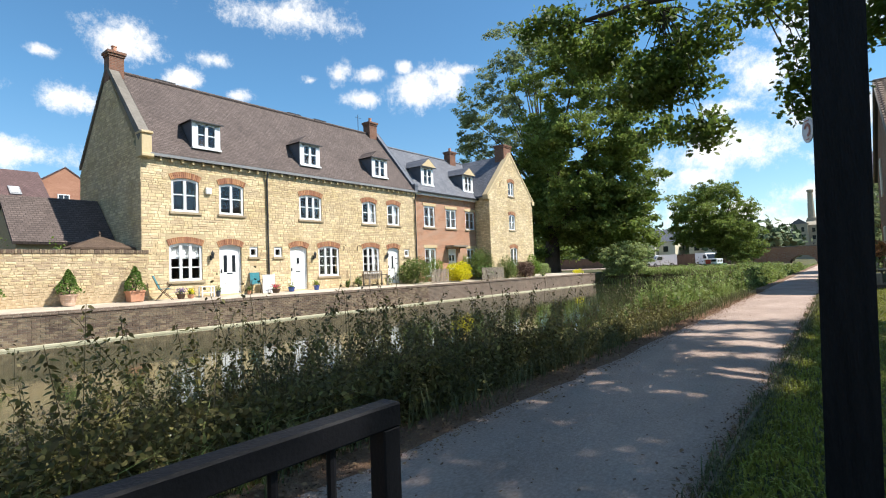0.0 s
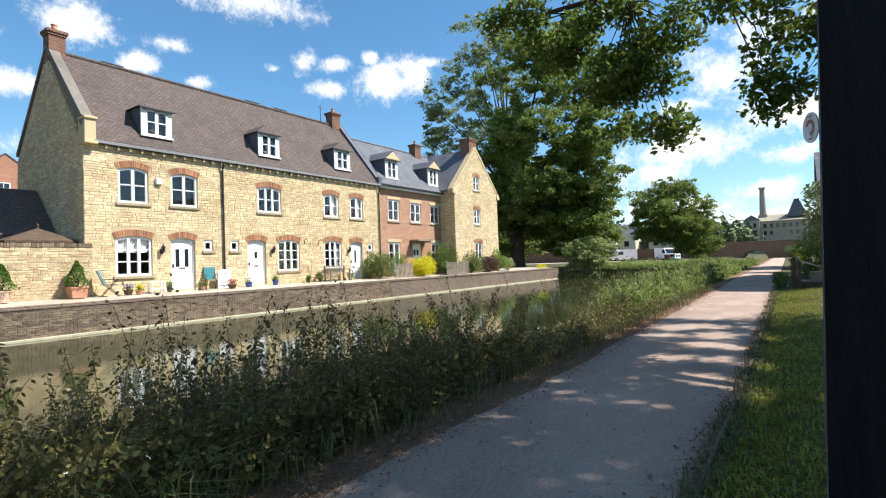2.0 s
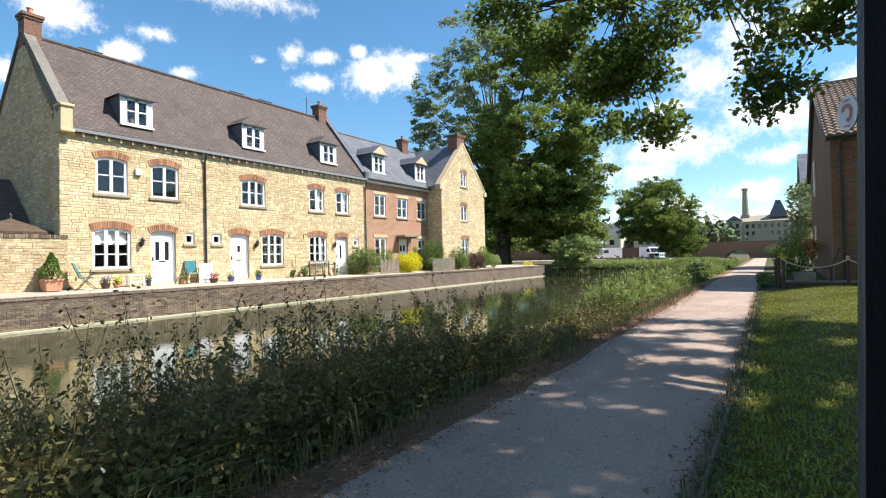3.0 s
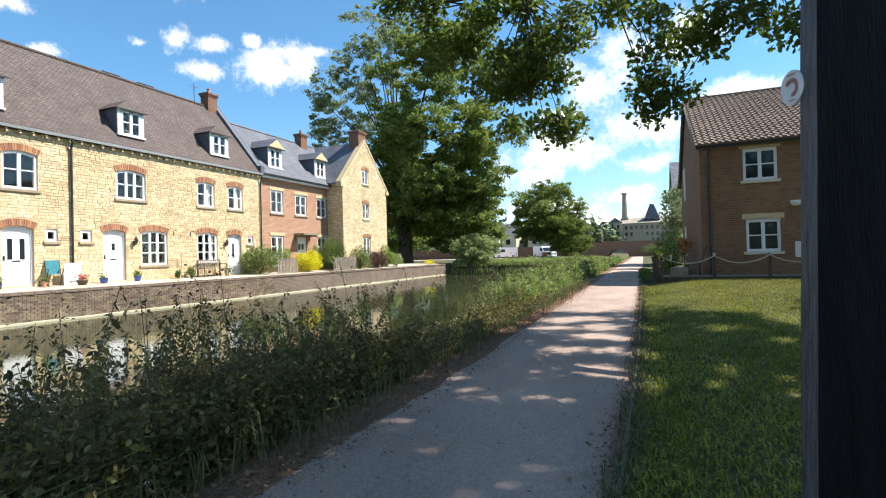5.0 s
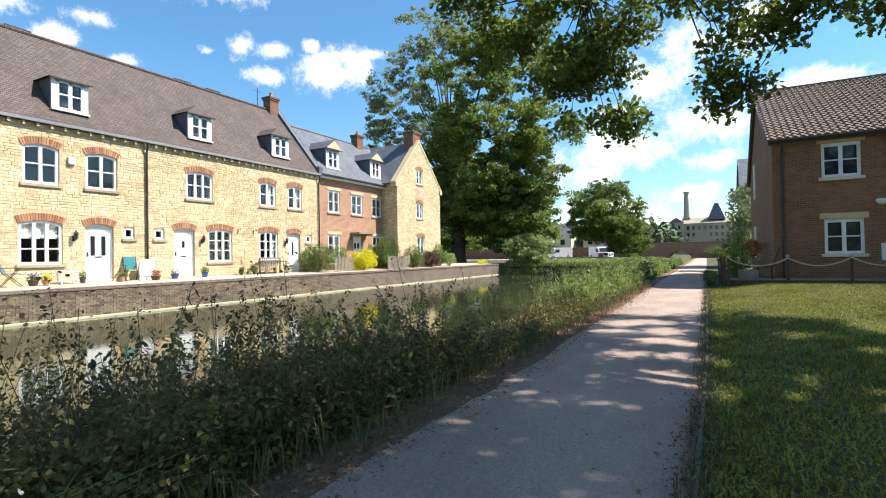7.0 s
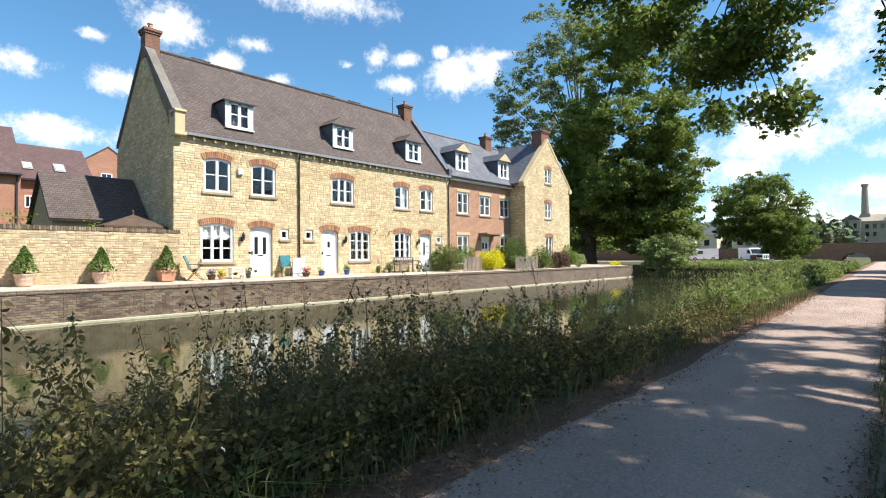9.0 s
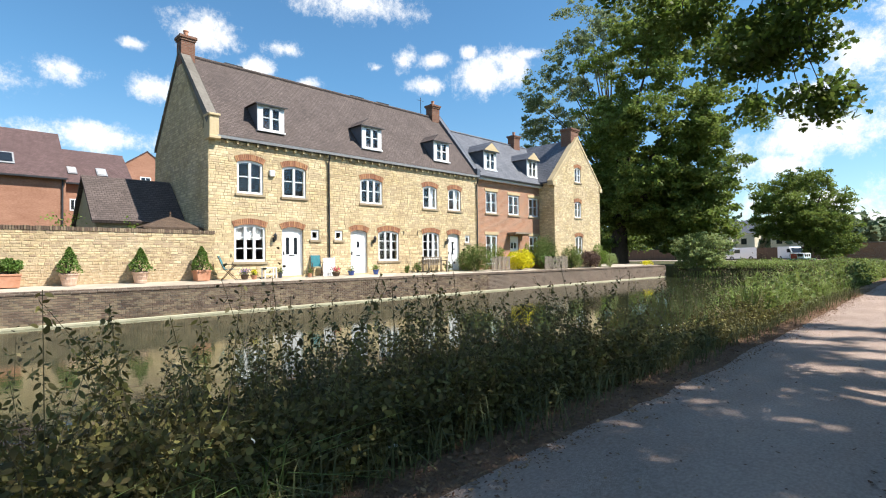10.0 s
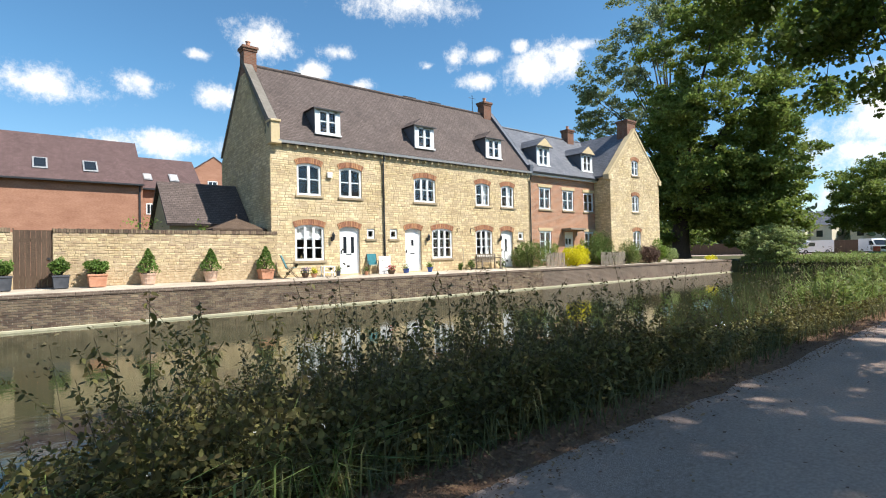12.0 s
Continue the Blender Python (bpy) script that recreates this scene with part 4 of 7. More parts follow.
# ---- stone gabled wing ----
F2 = Face(-20.9)
wing = thing("gabled_house", (-25, 36.2, 0.4), "tall stone gabled house with slate roof and brick arches", "house")
g_win = [(35.75, 36.62, 6.90, 8.05), (35.70, 36.62, 4.22, 5.46), (35.72, 36.76, 1.45, 2.86)]
cover, g_holes = [], []
for h in g_win:
    a, b = opening(F2, *h)
    g_holes.append(a), cover.extend(b)
cover += [(h[0] - 0.1, h[1] + 0.1, h[2] - 0.12, h[2]) for h in g_win]
gy0, gy1, gm = 32.95, 39.5, 36.2
w_low = part("front_wall", pierced(F2, gy0, gy1, 0.3, 6.88, [h for h in g_holes if h[3] < 6.8]), MORTAR, wing)
bm = bmesh.new()
for s, t in ((gy0, 35.75), (36.62, gy1)):
    inner = 10.25 - abs((35.75 if s == gy0 else 36.62) - gm) * 1.02
    prism(bm, [(s, 6.88), (t, 6.88), (t, inner)] if s == gy0 else [(s, 6.88), (t, 6.88), (s, inner)], 0, -21.25, -20.9)
prism(bm, [(35.75, 8.05), (36.62, 8.05), (36.62, 9.82), (36.2, 10.25), (35.75, 9.79)], 0, -21.25, -20.9)
w_top = part("gable_wall", bm, MORTAR, wing)
joined_stones("stonework", stone_coords(F2, gy0, gy1, 0.45, 10.1, cover, 8, top=lambda u: 10.2 - abs(u - gm) * 1.02), STONE, w_low, "squared rubble stones")
part("side_wall", boxes((-29.0, -21.25, gy0, gy0 + 0.35, 0.3, 6.85), (-29.0, -21.25, gy1 - 0.35, gy1, 0.3, 6.85), (-29.0, -28.8, gy0 + 0.35, gy1 - 0.35, 0.3, 6.85), (-24, -23.9, gy0 + 0.35, gy1 - 0.35, 0.3, 9)), MORTAR, wing)
joined_stones("stonework", stone_coords(Face(gy0, "y"), -22.2, -20.9, 0.45, 6.8, [], 9), STONE, w_low, "squared rubble stones")
part("floor", boxes((-28.8, -21.3, gy0 + 0.35, gy1 - 0.35, 0.3, 0.5), (-28.8, -21.3, gy0 + 0.35, gy1 - 0.35, 3.2, 3.4), (-28.8, -21.3, gy0 + 0.35, gy1 - 0.35, 6.1, 6.3)), ROOM_GREY, wing)
part("roof", prism(bmesh.new(), [(gy0 - 0.2, 6.72), (gm, 10.27), (gy1 + 0.2, 6.72), (gy1 + 0.2, 6.58), (gm, 10.10), (gy0 - 0.2, 6.58)], 0, -29.3, -21.0), SLATE_X, wing, "blue-grey slate roof")
bm = bmesh.new()
prism(bm, [(gy0 - 0.25, 6.78), (gm, 10.42), (gy1 + 0.25, 6.78), (gy1 + 0.25, 6.66), (gm, 10.2), (gy0 - 0.25, 6.66)], 0, -21.28, -20.86)
part("coping", soft(bm, 0.01), DRESSED, wing, "stone gable coping")
for a, b in ((gy0 - 0.28, gy0 + 0.12), (gy1 - 0.12, gy1 + 0.28)):
    part("kneeler", soft(boxes((-21.28, -20.8, a, b, 6.4, 6.72)), 0.02), DRESSED, wing)
chimney(wing, -21.95, -21.1, 35.65, 36.75, 9.6, 11.05, 0)
for h in g_win:
    window(wing, F2, *h, lights=2, bars=(1, 1), arched=0.13)
    arch(F2, w_low if h[3] < 6.8 else w_top, h[0], h[1], h[3] - 0.02)

# ---- garden wall with its gate, buildings behind ----
FW = Face(-21.9)
gw = thing("garden_wall", (-22.05, 3, 0.4), "honey stone garden wall capped with dark bricks on edge", "wall")
gw_body = part("wall_body", boxes((-22.2, -21.9, -14, 0.9, 0.3, 2.36), (-22.2, -21.9, 1.93, 9.34, 0.3, 2.36)), MORTAR, gw)
near = stone_coords(FW, 1.93, 9.55, 0.42, 2.36, [], 12, (0.055, 0.115), (0.09, 0.31))
part("wall_end", boxes((-21.99, -21.9, 9.34, 9.56, 0.3, 2.36)), MORTAR, gw)
joined_stones("stonework", near[300:] + stone_coords(FW, -14, 0.9, 0.42, 2.36, [], 13, (0.055, 0.115), (0.09, 0.31)), OLD_STONE, gw_body, "squared rubble stones")
bm = bmesh.new()
for a, b in ((-14, 0.9), (1.93, 9.6)):
    k = 0
    while a + 0.075 * (k + 1) < b:
        t = a + 0.075 * k
        j = rnd.uniform(-0.008, 0.008)
        box(bm, -22.2 + j, -21.87 + j, t + 0.005, t + 0.07, 2.362, 2.50 + rnd.uniform(-0.01, 0.012))
        k += 1
part("brick_coping", bm, CANAL_BRICK, gw, "dark brick-on-edge coping")
gate = thing("garden_gate", (-21.95, 1.41, 0.5), "closed dark brown boarded timber garden gate", "gate")
for k in range(7):
    part("board", boxes((-21.99, -21.955, 0.93 + 0.141 * k, 0.93 + 0.141 * k + 0.135, 0.52, 2.44)), BROWN_WOOD, gate)
part("ledge", boxes((-22.02, -21.991, 0.93, 1.91, 0.8, 0.92), (-22.02, -21.991, 0.93, 1.91, 2.05, 2.17)), BROWN_WOOD, gate)
part("frame", boxes((-22.05, -21.94, 0.9, 0.928, 0.5, 2.5), (-22.05, -21.94, 1.915, 1.93, 0.5, 2.5)), BROWN_WOOD, gate)
part("latch", boxes((-21.955, -21.92, 1.78, 1.86, 1.45, 1.52)), BLACK_PIPE, gate)

shed = thing("outbuilding", (-26.6, 7.6, 0.4), "low stone outbuilding with brown tiled pitched roof", "outbuilding")
part("wall_shell", prism(bmesh.new(), [(-28.6, 0.3), (-24.7, 0.3), (-24.7, 3.0), (-26.6, 4.75), (-28.6, 3.0)], 1, 6.0, 9.3), MORTAR, shed)
part("roof", prism(bmesh.new(), [(-24.45, 2.95), (-26.6, 4.98), (-28.8, 2.95), (-28.8, 2.82), (-26.6, 4.84), (-24.5, 2.84)], 1, 5.85, 9.32), TILE_ROOF, shed, "brown tiled roof")
gaz = thing("garden_shelter", (-23.2, 8.4, 0.4), "dark timber garden shelter with shallow pointed roof", "shelter")
bm = bmesh.new()
ring = [bm.verts.new(p) for p in ((-24.2, 7.1, 2.62), (-22.35, 7.1, 2.62), (-22.35, 9.3, 2.62), (-24.2, 9.3, 2.62))]
low = [bm.verts.new((v.co.x, v.co.y, 2.54)) for v in ring]
tip = bm.verts.new((-23.2, 8.3, 3.12))
for k in range(4):
    bm.faces.new((ring[k], ring[(k + 1) % 4], tip)), bm.faces.new((ring[k], low[k], low[(k + 1) % 4], ring[(k + 1) % 4]))
bm.faces.new(low)
part("roof", bm, BROWN_WOOD, gaz)
part("finial", lathe(bmesh.new(), [(0.05, -0.04), (0.03, 0.05), (0.05, 0.1), (0.01, 0.2)], -23.2, 8.3, 3.12, 8), BROWN_WOOD, gaz)
for x, y in ((-24.1, 7.2), (-22.45, 7.2), (-24.1, 9.2), (-22.45, 9.2)):
    part("post", boxes((x - 0.05, x + 0.05, y - 0.05, y + 0.05, 0.33, 2.56)), BROWN_WOOD, gaz)


def back_house(at, label, x0, x1, y0, y1, eave, ridge, windows, skylights, mat=FAR_BRICK, roof=TILE_RED, gable_front=False):
    """A brick house beyond the gardens; its front faces +x."""
    h = thing("brick_house", at, label, "house")
    xm, ym = (x0 + x1) / 2, (y0 + y1) / 2
    f = Face(x1)
    if gable_front:
        part("wall_shell", prism(bmesh.new(), [(y0, 0.3), (y1, 0.3), (y1, eave), (ym, ridge), (y0, eave)], 0, x0, x1), mat, h)
        part("roof", prism(bmesh.new(), [(y0 - 0.15, eave), (ym, ridge + 0.15), (y1 + 0.15, eave), (y1 + 0.15, eave - 0.12), (ym, ridge + 0.02), (y0 - 0.15, eave - 0.12)], 0, x0, x1 + 0.05), roof, h)
    else:
        part("wall_shell", prism(bmesh.new(), [(x0, 0.3), (x1, 0.3), (x1, eave), (xm, ridge), (x0, eave)], 1, y0, y1), mat, h)
        part("roof", prism(bmesh.new(), [(x1 + 0.3, eave - 0.05), (xm, ridge + 0.15), (x0 - 0.3, eave - 0.05), (x0 - 0.3, eave - 0.2), (xm, ridge), (x1 + 0.3, eave - 0.2)], 1, y0 - 0.1, y1 + 0.1), roof, h)
        part("gutter", boxes((x1 + 0.28, x1 + 0.42, y0, y1, eave - 0.18, eave - 0.06)), BLACK_PIPE, h)
        part("downpipe", boxes((x1 + 0.02, x1 + 0.1, y1 - 0.25, y1 - 0.15, 0.3, eave - 0.1)), BLACK_PIPE, h)
    for a, b, c, d in windows:
        w = part("window", f.boxes((a, b, c, d, 0.0, 0.04)), WHITE, h)
        part("pane", f.boxes((a + 0.09, (a + b) / 2 - 0.03, c + 0.09, d - 0.09, 0.04, 0.05), ((a + b) / 2 + 0.03, b - 0.09, c + 0.09, d - 0.09, 0.04, 0.05)), CAR_GLASS, w)
    k = (ridge - eave) / (x1 - xm)
    for a, b, c, d in skylights:
        bm = bmesh.new()
        v = [bm.verts.new((x1 - (z - eave) / k + o, y, z + o + 0.1)) for o in (0.0, 0.12) for y, z in ((a, c), (b, c), (b, d), (a, d))]
        for q in ((4, 5, 6, 7), (0, 1, 5, 4), (1, 2, 6, 5), (2, 3, 7, 6), (3, 0, 4, 7)):
            bm.faces.new([v[i] for i in q])
        s = part("skylight", bm, GUTTER, h, "roof window")
        bm = bmesh.new()
        bm.faces.new([bm.verts.new((x1 - (z - eave) / k + 0.15, y, z + 0.25)) for y, z in ((a + 0.1, c + 0.1), (b - 0.1, c + 0.1), (b - 0.1, d - 0.1), (a + 0.1, d - 0.1))])
        part("pane", bm, CAR_GLASS if a < 8 else BLIND, s)
    return h


back_house((-49, -4, 0.3), "long brick house with plum tiled roof and skylights", -53, -45, -18, 8.1, 7.3, 11.0, [], [(1.55, 2.4, 7.85, 8.75), (4.45, 5.35, 7.85, 8.75)])
back_house((-52, 10.3, 0.3), "brick house with small window and plum tiled roof", -55, -47.5, 8.3, 12.9, 7.35, 10.3, [(8.7, 9.3, 5.2, 6.1)], [(8.7, 9.3, 7.9, 8.5), (10.6, 11.3, 7.9, 8.6)])
back_house((-64, 17, 0.3), "brick house gable with small white window", -70, -60, 14.9, 19.6, 11.0, 12.7, [(16.6, 17.6, 9.5, 10.1)], [], gable_front=True)

# ---- house beside the path ----
FR = Face(23.1, "y")
RZ = 0.22
rh = thing("brick_cottage", (7, 29, RZ), "brown brick house with pantiled roof and cream windows", "house")
r_holes = [(2.74, 3.82, 3.72, 4.88), (2.78, 3.86, 1.12, 2.30), (8.2, 9.3, 3.72, 4.88), (8.2, 9.3, 1.12, 2.30)]
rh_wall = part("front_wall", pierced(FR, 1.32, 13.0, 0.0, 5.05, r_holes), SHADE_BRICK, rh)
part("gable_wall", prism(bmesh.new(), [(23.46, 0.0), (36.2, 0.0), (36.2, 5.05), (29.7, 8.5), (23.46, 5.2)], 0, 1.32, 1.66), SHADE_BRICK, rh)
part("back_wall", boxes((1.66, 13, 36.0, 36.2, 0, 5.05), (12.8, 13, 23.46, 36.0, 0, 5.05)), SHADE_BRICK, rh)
part("floor", boxes((1.66, 12.8, 23.46, 36, 0.1, 0.3), (1.66, 12.8, 23.46, 36, 2.6, 2.8), (1.66, 12.8, 23.46, 36, 5.0, 5.1), (1.66, 12.8, 26.0, 26.1, 0.3, 5.0)), ROOM_GREY, rh)
for h in r_holes:
    window(rh, FR, *h, lights=2, bars=(1, 1), paint=WHITE, sill=CREAM, sill_label="cream sill", back=0.06, glass=CAR_GLASS)
    part("lintel", soft(FR.boxes((h[0] - 0.12, h[1] + 0.12, h[3] + 0.003, h[3] + 0.2, -0.08, 0.02)), 0.006), DRESSED, rh_wall, "pale stone lintel")
part("downpipe", tube(bmesh.new(), [(1.60, 22.90, 5.0), (1.60, 22.92, 4.85), (1.60, 23.04, 4.65), (1.60, 23.04, 0.25)], 0.04, 8), BLACK_PIPE, rh, "black downpipe")
part("gutter", prism(bmesh.new(), [(22.84, 5.10), (22.98, 5.10), (22.95, 5.0), (22.87, 5.0)], 0, 1.2, 13.1), BLACK_PIPE, rh)
part("soffit", boxes((1.2, 13.1, 22.98, 23.09, 4.98, 5.06)), GREY_WOOD, rh)
for a, c, d in ((31.6, 3.9, 5.6), (31.9, 0.9, 2.5)):
    part("window", boxes((1.27, 1.318, a, a + 1.1, c, d)), CREAM, rh)
part("under_roof", prism(bmesh.new(), [(22.9, 5.06), (29.7, 8.52), (36.5, 5.06), (36.5, 4.98), (29.7, 8.42), (22.9, 4.99)], 0, 1.22, 13.2), BLACK_PIPE, rh)
# rolled pantiles, course over course
bm = bmesh.new()
courses, rise, run = 21, 8.60 - 5.08, 29.7 - 22.8
prof = [(0.0, 0.0), (0.06, 0.0), (0.10, 0.045), (0.15, 0.055), (0.20, 0.03), (0.225, 0.0)]
for k in range(courses):
    ya, za = 22.8 + run * k / courses, 5.08 + rise * k / courses
    yb, zb = 22.8 + run * (k + 1.08) / courses, 5.08 + rise * (k + 1.08) / courses
    xs_ = [1.18 + 0.225 * n + u for n in range(53) for u, _ in prof[:-1]] + [1.18 + 0.225 * 53]
    hs_ = [h for n in range(53) for _, h in prof[:-1]] + [0.0]
    lo = [bm.verts.new((x, ya, za + 0.075 + h)) for x, h in zip(xs_, hs_)]
    hi = [bm.verts.new((x, yb, zb + 0.03 + h)) for x, h in zip(xs_, hs_)]
    un = [bm.verts.new((x, ya + 0.005, za + 0.02)) for x in xs_]
    for i in range(len(xs_) - 1):
        bm.faces.new((lo[i], lo[i + 1], hi[i + 1], hi[i])), bm.faces.new((un[i], un[i + 1], lo[i + 1], lo[i]))
tagged(part("roof", bm, PANTILE, rh, "rows of brown rolled pantiles"), kind="stuff")
part("back_slope", prism(bmesh.new(), [(29.7, 8.62), (36.6, 5.1), (36.6, 5.0), (29.7, 8.5)], 0, 1.18, 13.1), PANTILE, rh)
part("ridge_tiles", tube(bmesh.new(), [(1.15, 29.7, 8.63), (13.1, 29.7, 8.63)], 0.12, 8), PANTILE, rh)
part("verge", prism(bmesh.new(), [(22.78, 5.06), (29.7, 8.66), (36.6, 5.1), (36.6, 4.98), (29.7, 8.5), (22.78, 4.98)], 0, 1.14, 1.20), GREY_WOOD, rh)
far_rh = thing("far_house", (5, 50, 0.2), "stone house end beyond the brown brick house", "house")
part("wall_shell", prism(bmesh.new(), [(46, 0), (55, 0), (55, 5.9), (50.5, 8.6), (46, 5.9)], 0, 1.25, 10), MILL_STONE, far_rh)
part("roof", prism(bmesh.new(), [(45.7, 5.8), (50.5, 8.85), (55.3, 5.8), (55.3, 5.65), (50.5, 8.65), (45.7, 5.65)], 0, 1.15, 10.2), SLATE_X, far_rh)
wall_light = thing("wall_light", (4.3, 23.08, 2.8), "white dome light fixed to the brick wall", "wall light")
part("dome", soft(lathe(bmesh.new(), [(0.05, -0.11), (0.14, -0.06), (0.19, 0.06), (0.15, 0.10)], 4.32, 22.98, 2.8, 14), 0.01), WHITE, wall_light)
part("mount", boxes((4.26, 4.38, 22.98, 23.098, 2.76, 2.86)), WHITE, wall_light)
mbox = thing("meter_box", (4.42, 22.2, 0.3), "pale grey utility box on a slim post by the house", "utility box")
part("post", boxes((4.27, 4.31, 22.2, 22.24, 0.25, 0.95)), GUTTER, mbox)
part("box", soft(boxes((4.10, 4.50, 22.16, 22.3, 0.9, 1.44)), 0.012), BLIND, mbox)

# deck and rope fence
deck = structure("deck", boxes((-0.1, 9.0, 21.55, 23.09, 0.1, 0.28)), BROWN_WOOD, "low timber deck along the house", "deck")
for k in range(10):
    part("board", boxes((-0.1, 9.0, 21.56 + 0.153 * k, 21.56 + 0.153 * k + 0.145, 0.281, 0.30)), DECK, deck)
post = thing("rope_post", (0, 0, 0), "short dark timber post carrying a rope", "post", "rope fence posts")
part("shaft", soft(boxes((-0.045, 0.045, -0.045, 0.045, -0.1, 0.80)), 0.008), BROWN_WOOD, post)
part("cap", lathe(bmesh.new(), [(0.05, 0.80), (0.055, 0.83), (0.035, 0.88), (0.01, 0.89)], 0, 0, 0, 10), ROPE, post)
spots = [(-0.12, 21.5), (1.55, 21.5), (3.2, 21.5), (4.85, 21.5), (6.5, 21.5)]
for k, (x, y) in enumerate(spots):
    if k:
        copy_thing(post, pose(x, y, 0.24))
post.matrix_basis = pose(-0.12, 21.5, 0.24)
for (xa, ya), (xb, yb) in zip(spots, spots[1:]):
    rope = thing("rope", (xa, ya, 1.0), "pale sagging rope slung between posts", "rope", "ropes of the fence")
    part("strand", tube(bmesh.new(), [(xa + (xb - xa) * k / 12, ya - 0.06, 1.02 - 0.26 * (1 - (k / 6 - 1) ** 2)) for k in range(13)], 0.022, 6), ROPE, rope, smooth=True)
pal = thing("palisade_fence", (-0.4, 26, 0.2), "row of dark rustic stakes beside the path", "fence")
for k in range(13):
    y = 21.9 + 0.62 * k
    part("stake", tube(bmesh.new(), [(-0.24 - 0.012 * k, y, 0.0), (-0.24 - 0.012 * k + rnd.uniform(-0.03, 0.03), y, 0.95 + rnd.uniform(-0.1, 0.12))], [0.055, 0.045], 7), BROWN_WOOD, pal)
part("rail", boxes((-0.42, -0.36, 21.9, 29.4, 0.68, 0.74)), BROWN_WOOD, pal)
planter = thing("planter", (0.45, 21.9, 0.3), "low weathered timber rectangular planter on the deck", "planter")
part("trough", soft(boxes((0.15, 0.75, 21.75, 22.05, 0.3, 0.62)), 0.015), GREY_WOOD, planter)
arm = thing("garden_chair", (1.0, 22.4, 0.3), "dark wooden garden chair on the deck", "chair")
part("seat", boxes((0.72, 1.22, 22.2, 22.7, 0.7, 0.75)), BROWN_WOOD, arm)
part("backrest", prism(bmesh.new(), [(1.18, 0.75), (1.24, 0.75), (1.42, 1.35), (1.36, 1.36)], 1, 22.2, 22.7), BROWN_WOOD, arm)
for x, y in ((0.74, 22.22), (1.16, 22.22), (0.74, 22.62), (1.16, 22.62)):
    part("leg", boxes((x, x + 0.05, y, y + 0.05, 0.3, 0.7)), BROWN_WOOD, arm)


# ---- things on the terrace ----
def tz(x):
    return 0.56 - 0.0492 * (x + 23) + 0.002


def bush(name, x, y, z, rx, ry, h, mat, label, n=1600, leaf=0.1, cone=False, lumps=22, category="bush", stem=True, group=""):
    """A shrub: stems inside a lumpy body of leaves."""
    b = thing(name, (x, y, z), label, category, group)
    if cone:
        t = rg.random(n) ** 0.7
        a = rg.random(n) * 6.283
        r = (1 - t) ** 0.8 * (0.75 + 0.25 * rg.random(n)) * rx * (1 + 0.12 * np.sin(9 * t + a))
        pts = np.stack([x + r * np.cos(a), y + r * np.sin(a) * ry / rx, z + h * t], 1)
    else:
        u = unit(rg.normal(size=(lumps, 3)))
        c = np.array((x, y, z + h * 0.46)) + u * np.array((rx * 0.70, ry * 0.70, h * 0.38)) * (0.6 + 0.4 * rg.random((lumps, 1)))
        pts = clumps(c, np.tile((rx * 0.40, ry * 0.40, h * 0.24), (lumps, 1)), n // lumps)
        pts = pts[pts[:, 2] > z + 0.01]
    if stem:
        bm = bmesh.new()
        for k in range(4):
            a = 1.57 * k + 0.4
            tube(bm, [(x, y, z - 0.05), (x + 0.3 * rx * math.cos(a), y + 0.3 * ry * math.sin(a), z + h * 0.4), (x + 0.5 * rx * math.cos(a), y + 0.5 * ry * math.sin(a), z + h * 0.65)], [0.03, 0.02, 0.008], 5)
        part("stems", bm, BARK, b)
    mesh_from("foliage", leaves(pts, leaf * (0.7 + 0.6 * rg.random(len(pts))), up=0.5), 6, mat, b)
    return b


def pot(x, y, w, h, mat, square, label, top="cone", tw=0.3, th=0.6):
    z = tz(x - w / 2)
    p = thing("planter", (x, y, z), label, "planter", "planters along the garden wall")
    if square:
        bm = bmesh.new()
        lo, hi = [bm.verts.new((x + sx * w * 0.42, y + sy * w * 0.42, z)) for sx, sy in ((-1, -1), (1, -1), (1, 1), (-1, 1))], [bm.verts.new((x + sx * w * 0.5, y + sy * w * 0.5, z + h)) for sx, sy in ((-1, -1), (1, -1), (1, 1), (-1, 1))]
        for k in range(4):
            bm.faces.new((lo[k], lo[(k + 1) % 4], hi[(k + 1) % 4], hi[k]))
        bm.faces.new(lo[::-1]), bm.faces.new(hi)
        part("pot", soft(bm, 0.01), mat, p)
        part("rim", soft(boxes((x - w * 0.53, x + w * 0.53, y - w * 0.53, y + w * 0.53, z + h - 0.05, z + h + 0.012)), 0.008), mat, p)
    else:
        r = w / 2
        part("pot", lathe(bmesh.new(), [(r * 0.72, 0), (r * 0.80, h * 0.2), (r * 0.78, h * 0.24), (r * 0.9, h * 0.55), (r * 0.88, h * 0.6), (r * 0.98, h * 0.85), (r * 1.06, h * 0.88), (r * 1.06, h), (r * 0.9, h)], x, y, z, 18), mat, p, smooth=False)
    part("soil", boxes((x - w * 0.38, x + w * 0.38, y - w * 0.38, y + w * 0.38, z + h - 0.02, z + h + 0.02)), SOIL, p)
    b = bush("potted_plant", x, y, z + h + 0.018, tw, tw, th, BOX_LEAF, "clipped green cone bush growing in a planter" if top == "cone" else "rounded green bush growing in a planter", 1300, 0.08, top == "cone", category="potted plant", group="plants along the garden wall")
    return p


